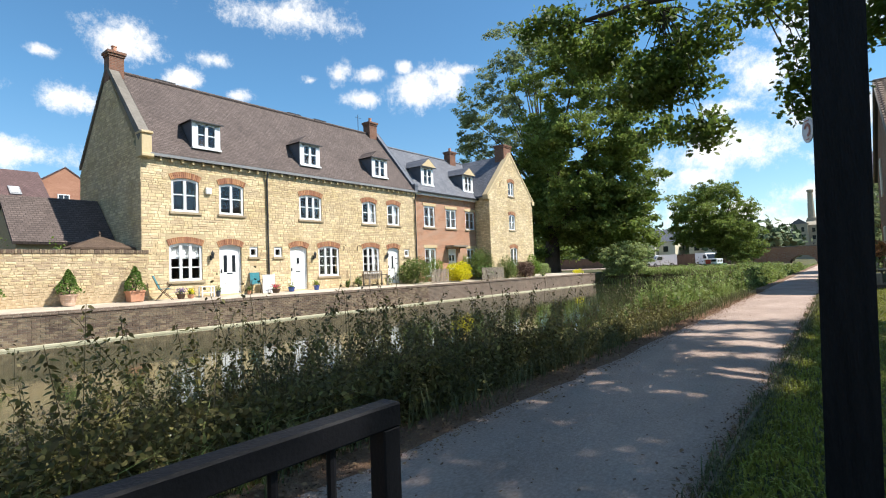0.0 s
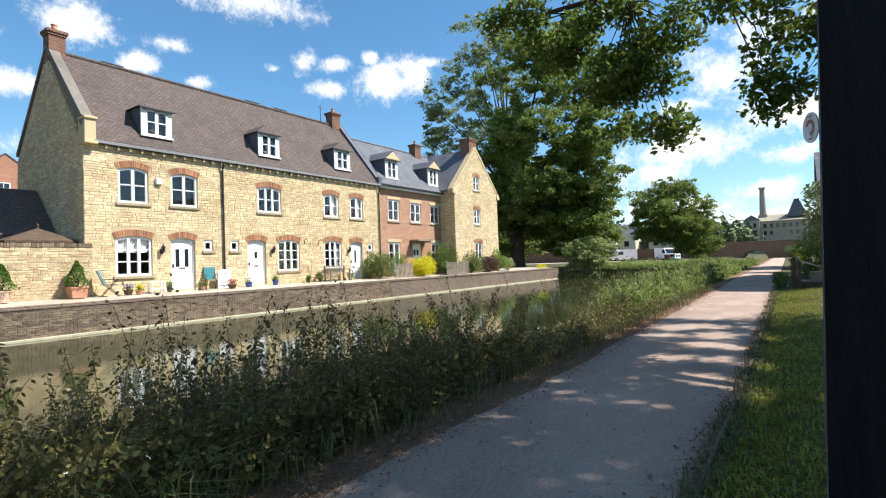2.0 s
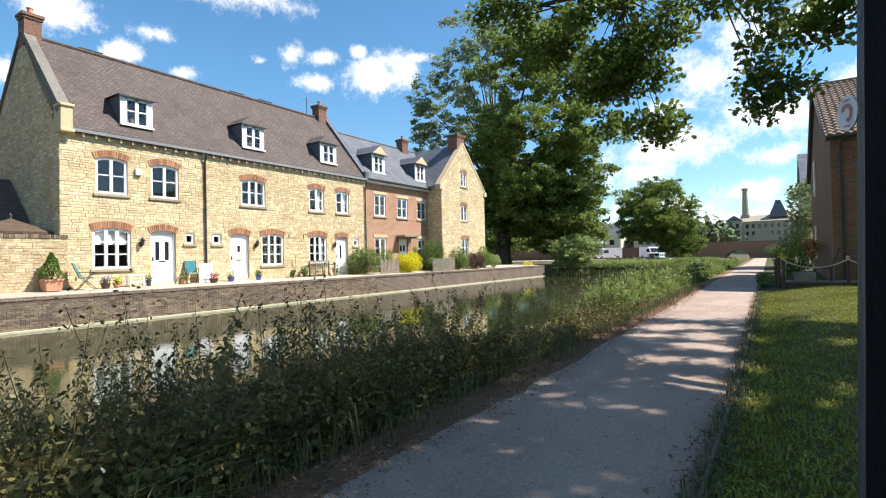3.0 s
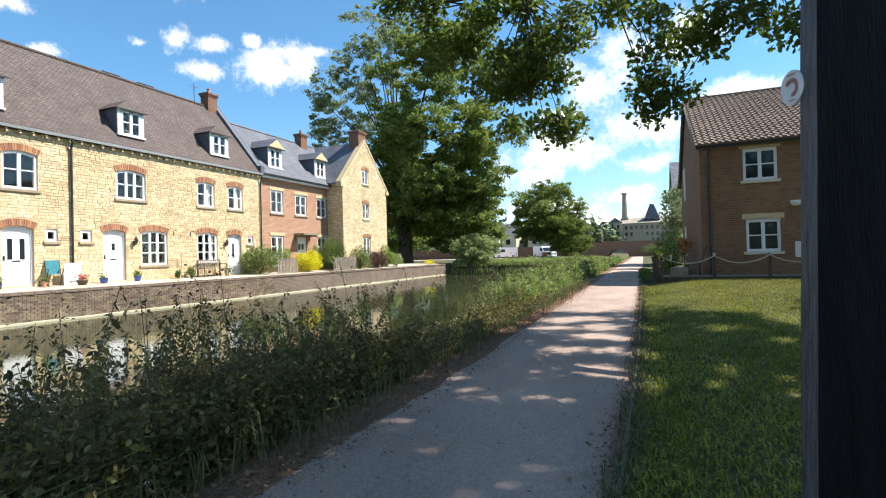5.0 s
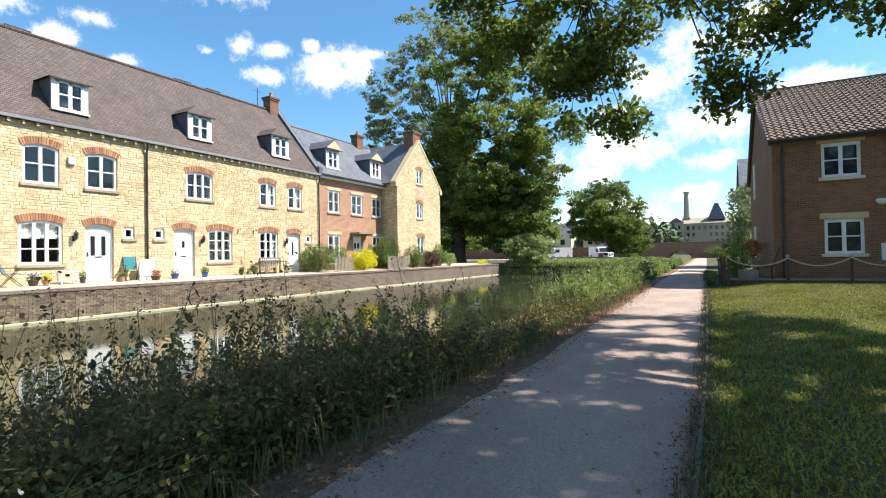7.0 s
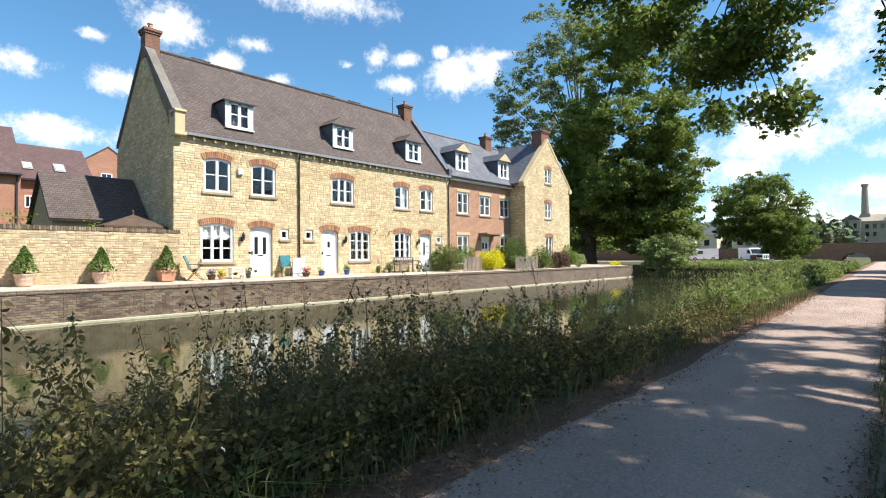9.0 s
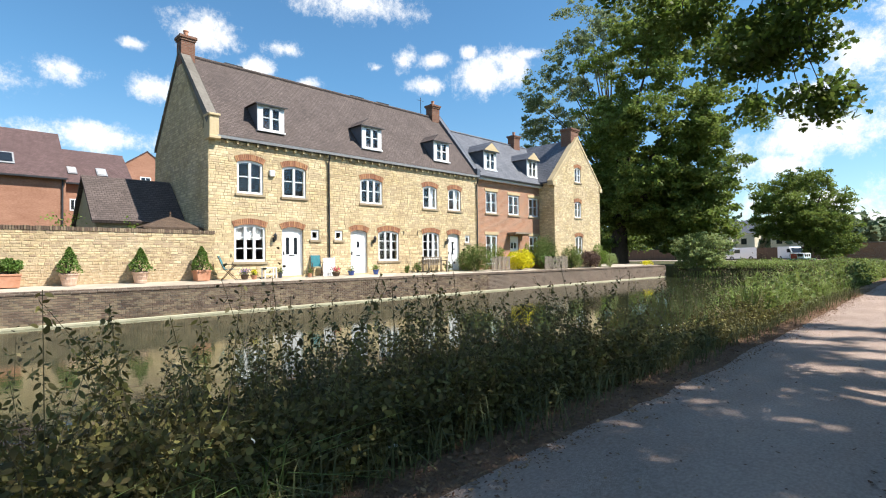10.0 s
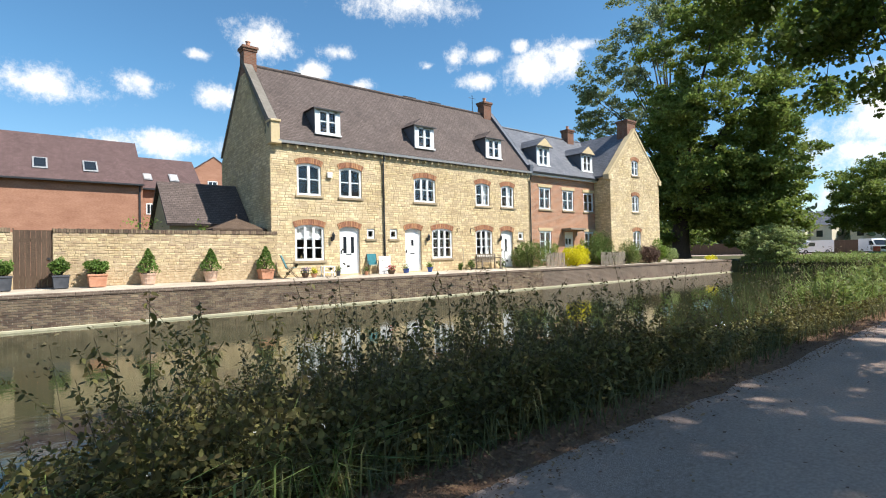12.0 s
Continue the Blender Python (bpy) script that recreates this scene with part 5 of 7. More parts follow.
pot(-21.5, 0.66, 0.46, 0.45, GREY_POT, True, "square dark grey planter by the garden gate", "round", 0.33, 0.55)
pot(-21.5, 2.12, 0.46, 0.42, GREY_POT, True, "square dark grey planter by the garden gate", "round", 0.33, 0.6)
pot(-21.5, 3.12, 0.56, 0.42, TERRACOTTA, True, "square terracotta planter against the stone wall", "round", 0.42, 0.5)
pot(-21.5, 4.66, 0.54, 0.40, PALE_POT, False, "ribbed pale terracotta pot against the stone wall", "cone", 0.40, 0.86)
pot(-21.5, 6.78, 0.52, 0.40, PALE_POT, False, "ribbed pale terracotta pot against the stone wall", "cone", 0.42, 0.84)
pot(-21.5, 8.92, 0.54, 0.40, TERRACOTTA, True, "square terracotta planter at the end of the wall", "cone", 0.42, 0.92)


def folding_chair(x, y, yaw, label):
    c = thing("folding_chair", (0, 0, 0), label, "chair")
    part("seat", boxes((-0.22, 0.22, -0.22, 0.2, 0.43, 0.45)), TEAL, c, "teal canvas seat")
    part("backrest", prism(bmesh.new(), [(-0.22, 0.46), (-0.19, 0.46), (-0.40, 0.98), (-0.43, 0.97)], 1, -0.21, 0.21), TEAL, c, "teal canvas back")
    for s in (-0.24, 0.22):
        part("leg", tube(bmesh.new(), [(-0.3, s + 0.01, 0.0), (0.22, s + 0.01, 0.62)], 0.016, 6), BROWN_WOOD, c)
        part("leg", tube(bmesh.new(), [(0.28, s + 0.01, 0.0), (-0.2, s + 0.01, 0.46), (-0.42, s + 0.01, 0.98)], 0.016, 6), BROWN_WOOD, c)
        part("armrest", boxes((-0.25, 0.24, s - 0.015, s + 0.035, 0.62, 0.64)), BROWN_WOOD, c)
    c.matrix_basis = pose(x, y, tz(x - 0.2), 0, 0, yaw)
    return c


folding_chair(-21.35, 9.95, 60, "folding chair with teal canvas and dark wooden legs")
folding_chair(-21.5, 14.05, -20, "folding teal chair standing by the downpipe")


def flower_pot(x, y, r, h, mat, flower, label, leaf=0.06):
    z = tz(x - r)
    p = thing("flower_pot", (x, y, z), label, "flower pot")
    part("pot", lathe(bmesh.new(), [(r * 0.7, 0), (r, h * 0.86), (r * 1.1, h * 0.88), (r * 1.1, h), (r * 0.85, h)], x, y, z, 14), mat, p)
    pts = np.array((x, y, z + h + 0.06)) + rg.normal(size=(140, 3)) * (r * 0.55, r * 0.55, 0.07)
    pts[:, 2] = np.maximum(pts[:, 2], z + h * 0.9)
    mesh_from("leaves", leaves(pts, leaf), 6, SHRUB, p)
    if flower:
        pts = np.array((x, y, z + h + 0.13)) + rg.normal(size=(170, 3)) * (r * 0.55, r * 0.55, 0.06)
        tagged(mesh_from("flowers", leaves(pts, leaf * 0.9), 6, flower, p), kind="stuff")
    return p


flower_pot(-21.45, 10.62, 0.17, 0.2, BROWN_WOOD, VIOLET_FLOWER, "brown tub of violet flowers below the window")
flower_pot(-21.4, 11.0, 0.13, 0.16, TERRACOTTA, YELLOW_LEAF, "small pot of yellow flowers below the window")
flower_pot(-21.6, 12.28, 0.11, 0.24, GREY_POT, None, "small grey urn beside the white door")
flower_pot(-21.3, 14.95, 0.19, 0.18, BROWN_WOOD, RED_FLOWER, "pot of bright red flowers by a white panel")
flower_pot(-21.5, 15.95, 0.17, 0.22, BLUE_POT, None, "blue glazed pot with a low plant by the door")
flower_pot(-21.5, 17.45, 0.15, 0.24, BLUE_POT, LIME_LEAF, "blue glazed pot with a small plant by the door")
flower_pot(-21.4, 13.62, 0.10, 0.18, TERRACOTTA, None, "small dark plant pot beside the folding chair")
stool = thing("side_table", (-21.5, 11.75, 0.48), "small white painted wooden side table", "table")
z = tz(-21.7)
part("top", soft(boxes((-21.72, -21.38, 11.45, 12.02, z + 0.42, z + 0.46)), 0.006), WHITE, stool)
part("shelf", boxes((-21.70, -21.40, 11.48, 11.99, z + 0.16, z + 0.19)), WHITE, stool)
for x, y in ((-21.71, 11.46), (-21.43, 11.46), (-21.71, 11.97), (-21.43, 11.97)):
    part("leg", boxes((x, x + 0.045, y, y + 0.045, z, z + 0.42)), WHITE, stool)
panel = thing("slatted_screen", (-21.6, 14.75, 0.5), "small white slatted screen standing by the wall", "screen")
z = tz(-21.7)
for k in range(6):
    part("slat", boxes((-21.68, -21.655, 14.48 + 0.1 * k, 14.57 + 0.1 * k, z, z + 0.86)), WHITE, panel)
part("rail", boxes((-21.655, -21.63, 14.48, 15.05, z + 0.15, z + 0.21), (-21.655, -21.63, 14.48, 15.05, z + 0.68, z + 0.74)), WHITE, panel)
part("end_post", boxes((-21.69, -21.64, 15.07, 15.13, z, z + 0.9)), WHITE, panel)
stake = thing("plant_stake", (-21.8, 20.05, 0.5), "thin pale cane standing against the stone wall", "cane")
part("cane", tube(bmesh.new(), [(-21.8, 20.05, tz(-21.8)), (-21.86, 20.06, 1.75)], [0.02, 0.016], 7), ROPE, stake)
bench = thing("garden_bench", (-21.5, 21.7, 0.5), "weathered slatted wooden bench under the window", "bench")
z = tz(-21.8)
for k in range(4):
    part("seat_slat", boxes((-21.75 + 0.11 * k, -21.65 + 0.11 * k, 20.95, 22.45, z + 0.42, z + 0.45)), GREY_WOOD, bench)
for k in range(11):
    part("back_slat", boxes((-21.80, -21.78, 21.0 + 0.135 * k, 21.06 + 0.135 * k, z + 0.46, z + 0.80)), GREY_WOOD, bench)
part("back_rail", boxes((-21.82, -21.77, 20.95, 22.45, z + 0.80, z + 0.87)), GREY_WOOD, bench)
for y in (20.95, 22.38):
    part("leg", boxes((-21.36, -21.29, y, y + 0.07, z - 0.012, z + 0.62)), GREY_WOOD, bench)
    part("leg", boxes((-21.83, -21.76, y, y + 0.07, z, z + 0.86)), GREY_WOOD, bench)
    part("armrest", boxes((-21.80, -21.26, y - 0.01, y + 0.08, z + 0.62, z + 0.66)), GREY_WOOD, bench)
for x, y, w, h, lab in ((-21.7, 19.75, 0.2, 0.45, "thin climbing plant at the foot of the wall"), (-21.7, 20.5, 0.25, 0.6, "straggly green plant beside the bench"), (-21.6, 22.75, 0.28, 0.62, "leafy green plant beside the bench")):
    bush("wall_plant", x, y, tz(x), w, w, h, SHRUB, lab, 260, 0.08, lumps=9, category="plant")

bush("round_bush", -21.2, 24.75, tz(-21.6), 1.15, 1.25, 1.75, SHRUB, "large rounded dark green bush by the end door", 6500, 0.075, lumps=40)
bush("yellow_bush", -20.95, 28.9, tz(-21.6), 0.95, 1.3, 1.35, YELLOW_LEAF, "vivid golden yellow bush in front of the brick house", 5000, 0.09, lumps=36)
bush("green_bush", -21.7, 27.4, tz(-21.9), 0.5, 0.8, 1.85, LIME_LEAF, "fresh green climber beside the brick house window", 900, 0.09)
bush("door_climber", -21.9, 31.1, tz(-22.0), 0.35, 0.55, 1.95, LIME_LEAF, "green climber beside the brick house door", 700, 0.09)
bush("dark_bush", -21.3, 32.2, tz(-21.9), 0.9, 1.35, 2.3, SHRUB, "tall dark green bush in front of the gabled house", 5500, 0.08, lumps=36)
bush("hedge_bush", -20.8, 34.9, tz(-21.4), 0.8, 1.35, 1.75, SHRUB, "dense green bush below the gabled house", 4800, 0.08, lumps=34)
bush("low_hedge", -20.6, 32.0, tz(-21.0), 0.5, 1.4, 1.05, BOX_LEAF, "low pale green hedge behind a picket fence", 3000, 0.08)
bush("purple_bush", -20.6, 37.3, tz(-21.2), 0.8, 1.3, 1.35, PURPLE_LEAF, "reddish purple bush beside the gabled house", 4200, 0.08, lumps=30)
bush("lime_bush", -20.9, 38.9, tz(-21.4), 0.8, 1.2, 2.0, LIME_LEAF, "bright green bush at the corner of the gabled house", 4200, 0.09, lumps=30)
bush("corner_bush", -20.5, 40.3, tz(-21.0), 0.6, 0.8, 1.2, SAGE_LEAF, "grey green bush at the terrace end", 2200, 0.08)
for ya, yb, x, lab in ((25.75, 27.55, -20.75, "weathered grey picket fence before the brick house"), (30.6, 33.4, -20.2, "low weathered picket fence beside a hedge")):
    fence = thing("picket_fence", (x, ya, tz(x)), lab, "fence")
    k, z = 0, tz(x - 0.1)
    while ya + 0.13 * k < yb:
        y = ya + 0.13 * k
        bm = bmesh.new()
        prism(bm, [(y, z), (y + 0.08, z), (y + 0.08, z + 0.86), (y + 0.04, z + 0.92), (y, z + 0.86)], 0, x, x + 0.02)
        part("slat", bm, GREY_WOOD, fence)
        k += 1
    part("rail", boxes((x - 0.04, x - 0.002, ya, yb, z + 0.2, z + 0.27), (x - 0.04, x - 0.002, ya, yb, z + 0.62, z + 0.69)), GREY_WOOD, fence)
bush("yellow_flowers", -20.3, 46.8, tz(-20.3), 0.5, 1.1, 0.5, YELLOW_LEAF, "low clump of yellow flowers on the terrace end", 500, 0.09, stem=False, category="flowers")
bush("wall_vine", -22.6, 4.4, 0.34, 0.4, 1.3, 2.85, LIME_LEAF, "green climber showing above the garden wall", 1100, 0.10, category="climber")
bush("wall_vine", -22.6, 6.7, 0.34, 0.3, 0.5, 2.8, LIME_LEAF, "green climber showing above the garden wall", 420, 0.10, category="climber")

# ---- gateway at the start of the walk ----
gp = thing("gate_post", (0.058, 3.07, 0), "tall black-stained timber gate post on the grass verge", "post")
bm = boxes((-0.019, 0.135, 2.993, 3.147, -0.3, 3.1))
bmesh.ops.subdivide_edges(bm, edges=[e for e in bm.edges if abs(e.verts[0].co.z - e.verts[1].co.z) > 1], cuts=14)
for v in bm.verts:
    v.co.x += 0.003 * noise.noise(v.co * 3) + 0.026 * (v.co.z - 1.25)
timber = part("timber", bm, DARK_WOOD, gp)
# left face only: greyer weathering plus painted skylight
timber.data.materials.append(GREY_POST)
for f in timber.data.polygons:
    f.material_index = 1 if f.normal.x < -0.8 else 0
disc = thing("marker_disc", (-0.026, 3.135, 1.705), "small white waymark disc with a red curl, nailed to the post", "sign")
turn = Matrix.Rotation(radians(28), 4, "Z")


def on_disc(bm):
    """Lays flat work in the y-z plane onto the turned disc."""
    bmesh.ops.transform(bm, matrix=Matrix.Translation((-0.026, 3.135, 1.705)) @ turn, verts=bm.verts)
    return bm


bm = bmesh.new()
r1 = [bm.verts.new((-0.004, 0.040 * math.cos(a * 0.2618), 0.047 * math.sin(a * 0.2618))) for a in range(24)]
r2 = [bm.verts.new((0.0, v.co.y, v.co.z)) for v in r1]
bm.faces.new(r1), bm.faces.new(r2[::-1])
for k in range(24):
    bm.faces.new((r1[k], r1[(k + 1) % 24], r2[(k + 1) % 24], r2[k]))
part("plate", on_disc(bm), WHITE, disc)
bm = bmesh.new()
for k in range(14):
    a = 0.6 + k * 0.3
    box(bm, -0.0065, -0.0042, 0.018 * math.cos(a) - 0.004, 0.018 * math.cos(a) + 0.004, 0.020 * math.sin(a) - 0.0045, 0.020 * math.sin(a) + 0.0045)
part("curl", on_disc(bm), SIGN_RED, disc)
part("lettering", on_disc(boxes((-0.0065, -0.0042, -0.014, 0.014, 0.033, 0.036), (-0.0065, -0.0042, -0.010, 0.010, -0.036, -0.033))), SIGN_RED, disc)
rail = thing("metal_gate", (-0.62, 0.9, 0), "low black painted metal gate with upright bars", "gate")
part("top_rail", soft(boxes((-0.642, -0.597, 0.15, 1.52, 0.955, 1.0)), 0.004), BLACK_METAL, rail)
part("bottom_rail", soft(boxes((-0.64, -0.599, 0.15, 1.475, 0.10, 0.14)), 0.004), BLACK_METAL, rail)
part("end_upright", soft(boxes((-0.64, -0.599, 1.475, 1.518, 0.02, 0.956)), 0.003), BLACK_METAL, rail)
part("end_upright", soft(boxes((-0.64, -0.599, 0.15, 0.19, -0.05, 0.956)), 0.003), BLACK_METAL, rail)
for k in range(11):
    part("bar", tube(bmesh.new(), [(-0.619, 1.37 - 0.11 * k, 0.13), (-0.619, 1.37 - 0.11 * k, 0.96)], 0.008, 8), BLACK_METAL, rail)

# ---- bank plants between path and water ----
def stuff(name, verts, k, mat, label, category):
    return tagged(mesh_from(name, verts, k, mat), label, category, kind="stuff")


def bank_z(x):
    return np.interp(x, [-4.95, -4.2, -3.4, -2.7, -2.3], [-0.66, -0.62, -0.32, -0.10, 0.0])


def blades(x, y, z, h, width, lean=0.5):
    """Bent grass blades, two quads each."""
    n = len(x)
    a = rg.random(n) * 6.283
    d = np.stack([np.cos(a), np.sin(a), 0 * a], 1)
    s = np.stack([-np.sin(a), np.cos(a), 0 * a], 1) * (width / 2)
    base = np.stack([x, y, z], 1)
    l = (lean * rg.random(n))[:, None] * h[:, None]
    mid, tip = base + d * l * 0.3 + np.stack([0 * x, 0 * x, h * 0.6], 1), base + d * l + np.stack([0 * x, 0 * x, h * (1 - 0.25 * lean)], 1)
    q1 = np.stack([base - s, base + s, mid + s * 0.8, mid - s * 0.8], 1)
    q2 = np.stack([mid - s * 0.8, mid + s * 0.8, tip + s * 0.1, tip - s * 0.1], 1)
    return np.concatenate([q1, q2], 1).reshape(-1, 3)


def nettles(count, y0, y1, per, hmin, hmax, size, x0=-4.5, x1=-3.0, power=1.0):
    """Upright stems with paired drooping leaves that shrink towards the tip."""
    px = x0 + (x1 - x0) * rg.random(count)
    py = y0 + (y1 - y0) * rg.random(count) ** power
    h = hmin + (hmax - hmin) * rg.random(count) ** 3.2
    h = h * np.where(py > 7.0, np.where(px < -3.4, 0.45, 0.62), 1.0)
    lean = rg.normal(size=(count, 2)) * 0.24
    t = np.linspace(0.12, 1.0, per) ** 0.75
    pts, along, sizes = [], [], []
    for k, s in enumerate(t):
        c = np.stack([px + lean[:, 0] * s * s * h, py + lean[:, 1] * s * s * h, bank_z(px) + h * s], 1)
        for side in (0, 1):
            a = k * 1.57 + side * 3.1416 + px * 40
            d = np.stack([np.cos(a), np.sin(a), -0.7 - 0.7 * rg.random(count)], 1)
            sz = size * (1.3 - 0.62 * s) * (0.7 + 0.6 * rg.random(count))
            pts.append(c + d * sz[:, None] * 0.45), along.append(d), sizes.append(sz)
    v = leaves(np.concatenate(pts), np.concatenate(sizes), LEAF * (0.8, 1.0), up=1.0, along=np.concatenate(along))
    base = np.stack([px, py, bank_z(px) - 0.03], 1)
    tip = np.stack([px + lean[:, 0] * h, py + lean[:, 1] * h, bank_z(px) + h], 1)
    w = np.array((0.003, 0.003, 0))
    half = np.stack([px + lean[:, 0] * 0.3 * h, py + lean[:, 1] * 0.3 * h, bank_z(px) + h * 0.55], 1)
    stem = np.concatenate([np.stack([base - w, base + w, half + w * 0.7, half - w * 0.7], 1), np.stack([half - w * 0.7, half + w * 0.7, tip + w * 0.4, tip - w * 0.4], 1)], 1).reshape(-1, 3)
    return v, stem


v1, s1 = nettles(2300, 1.6, 13, 34, 0.5, 1.4, 0.056)
v3, s3 = nettles(800, 1.8, 6.5, 34, 0.55, 1.2, 0.054, -5.0, -3.8)
v0, s0 = nettles(130, -0.8, 1.8, 30, 0.4, 0.95, 0.05)
v2, s2 = nettles(1000, 12, 27, 9, 0.35, 0.85, 0.10, -4.0, -3.1, 1.2)
low_n = 96000
lx, ly = -4.9 + 2.1 * rg.random(low_n), 1.2 + 13.3 * rg.random(low_n)
low = leaves(np.stack([lx, ly, bank_z(lx) + 0.02 + 0.66 * rg.random(low_n) * np.where(ly > 7.0, np.where(lx < -3.5, 0.4, 0.65), 1.0)], 1), 0.028 + 0.036 * rg.random(low_n), up=0.9)
edge_n = 50000
ex, ey = -5.0 + 1.0 * rg.random(edge_n), 1.9 + 6.1 * rg.random(edge_n)
low = np.concatenate([low, leaves(np.stack([ex, ey, bank_z(ex) + 0.02 + 0.75 * rg.random(edge_n) ** 1.3], 1), 0.03 + 0.04 * rg.random(edge_n), up=0.7)])
# same plants as the nettles, with sunlight painted in through the brighter leaf colour
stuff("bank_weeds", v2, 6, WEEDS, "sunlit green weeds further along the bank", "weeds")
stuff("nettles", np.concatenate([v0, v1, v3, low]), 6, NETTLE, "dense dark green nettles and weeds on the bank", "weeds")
stuff("weed_stems", np.concatenate([s0, s1, s2, s3]), 4, DRY, "thin upright weed stems on the bank", "weeds")
n = 2000
lx, ly = -4.5 + 1.7 * rg.random(n), 1.8 + 12 * rg.random(n)
stuff("yellowed_leaves", leaves(np.stack([lx, ly, bank_z(lx) + 0.15 + 0.45 * rg.random(n)], 1), 0.035 + 0.04 * rg.random(n)), 6, YELLOWED, "scattered yellowing leaves among the weeds", "weeds")
n = 260
lx, ly = -4.3 + 1.3 * rg.random(n), 0.4 + 11 * rg.random(n) ** 1.2
stuff("bindweed_flowers", leaves(np.stack([lx, ly, bank_z(lx) + 0.12 + 0.5 * rg.random(n)], 1), 0.025 + 0.02 * rg.random(n)), 6, PETAL, "small white flowers among the nettles", "flowers")
# seed heads on thin stalks
n = 260
lx, ly = -4.6 + 1.6 * rg.random(n), 0.5 + 24 * rg.random(n)
lh, ll = 0.85 + 0.65 * rg.random(n), rg.normal(size=(n, 2)) * 0.22
base = np.stack([lx, ly, bank_z(lx)], 1)
tip = base + np.stack([ll[:, 0], ll[:, 1], lh], 1)
w = np.array((0.003, 0.002, 0))
stalk = np.stack([base - w, base + w, tip + w * 0.5, tip - w * 0.5], 1).reshape(-1, 3)
stuff("seed_stalks", stalk, 4, DRY, "tall dry flowering grass stalks on the bank", "weeds")
seeds = np.repeat(tip, 22, 0) + rg.normal(size=(n * 22, 3)) * (0.05, 0.05, 0.09) - (0, 0, 0.08)
stuff("seed_heads", leaves(seeds, 0.018 + 0.02 * rg.random(len(seeds))), 6, DRY, "loose dry seed heads above the weeds", "weeds")
# rank grass on the verge and at the water's edge
n = 11000
gx = np.where(rg.random(n) < 0.5, -2.95 + 0.3 * rg.normal(size=n), -4.5 + 0.25 * rg.normal(size=n))
gy = -1 + 22 * rg.random(n) ** 1.2
keep = gx < -2.56 - 0.12 * np.sin(gy * 2.3)
stuff("rank_grass", blades(gx[keep], gy[keep], bank_z(gx[keep]), 0.25 + 0.4 * rg.random(keep.sum()), 0.009, 1.3), 4, VERGE_GRASS, "rank grass along the edge of the path", "grass")
n = 5200
gx, gy = -5.0 + 2.3 * rg.random(n), -1.2 + 3.8 * rg.random(n)
tuft = np.sin(gx * 5.1 + 1.3) * np.sin(gy * 4.3) + 0.5 * rg.normal(size=n) > 0.1
gx, gy = gx[tuft], gy[tuft]
stuff("bank_sedge", blades(gx, gy, bank_z(gx) - 0.03, 0.35 + 0.5 * rg.random(len(gx)), 0.012, 1.3), 4, WEEDS, "long arching sedge at the near end of the bank", "grass")
# tall lush weeds along the bank ahead, in uneven thickets
n = 900
ty = 12.5 + 51 * rg.random(n) ** 1.5
bulge = -3.5 - 2.0 * np.clip((ty - 13) / 6, 0, 1) + 0.35 * np.sin(ty * 0.9) + 0.2 * np.sin(ty * 2.3)
tx = bulge + (-3.1 - 0.016 * np.maximum(ty - 8, 0) - bulge) * rg.random(n)
tb = np.where(tx < -4.9, WATER_Z - 0.03, bank_z(tx))
top_h = np.interp(tx - bulge, [0, 0.8, 2.0, 3.5], [0.6, 1.1, 1.15, 0.55]) * (0.35 + 0.85 * rg.random(n) ** 1.2) + np.where(tx < -4.9, 0.1, 0)
centre = np.stack([tx, ty, tb + top_h * 0.5], 1)
radius = np.stack([0.26 + 0.2 * rg.random(n), 0.3 + 0.25 * rg.random(n), top_h * 0.52], 1)
pts = clumps(centre, radius, 130, 0.45)
pts = pts[pts[:, 2] > -0.68]
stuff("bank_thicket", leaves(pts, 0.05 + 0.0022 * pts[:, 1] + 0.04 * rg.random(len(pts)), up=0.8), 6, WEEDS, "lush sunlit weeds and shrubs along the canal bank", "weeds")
pick = rg.random(n) < 0.5
pts = clumps(centre[pick] + (0, 0, 0.12), radius[pick] * 0.9, 30, 0.5)
stuff("bank_sedge", blades(pts[:, 0], pts[:, 1], np.maximum(pts[:, 2] - 0.35, -0.68), 0.45 + 0.4 * rg.random(len(pts)), 0.022, 0.9), 4, REED, "pale sedge blades standing among the bank weeds", "reeds")
# rough growth where the channel narrows
n = 420
ty, tx = 50.2 + 24 * rg.random(n) ** 1.3, -19.5 + 12.5 * rg.random(n)
ty = np.where((ty > 58) & (np.abs(tx + 13.2) < 2.6), ty - 7.5, ty)
hh = (0.35 + 0.55 * rg.random(n) ** 1.5 + 0.15 * np.sin(tx * 0.8 + ty * 0.5)) * np.clip(0.6 + (ty - 51) / 20, 0.6, 0.9)
pts = clumps(np.stack([tx, ty, 0.1 + hh * 0.45], 1), np.stack([0.5 + 0.4 * rg.random(n), 0.6 + 0.4 * rg.random(n), 0.55 * hh], 1), 110, 0.4)
stuff("rough_growth", leaves(pts, 0.12 + 0.09 * rg.random(len(pts)), up=0.7), 6, WEEDS, "rough green growth at the end of the canal basin", "weeds")
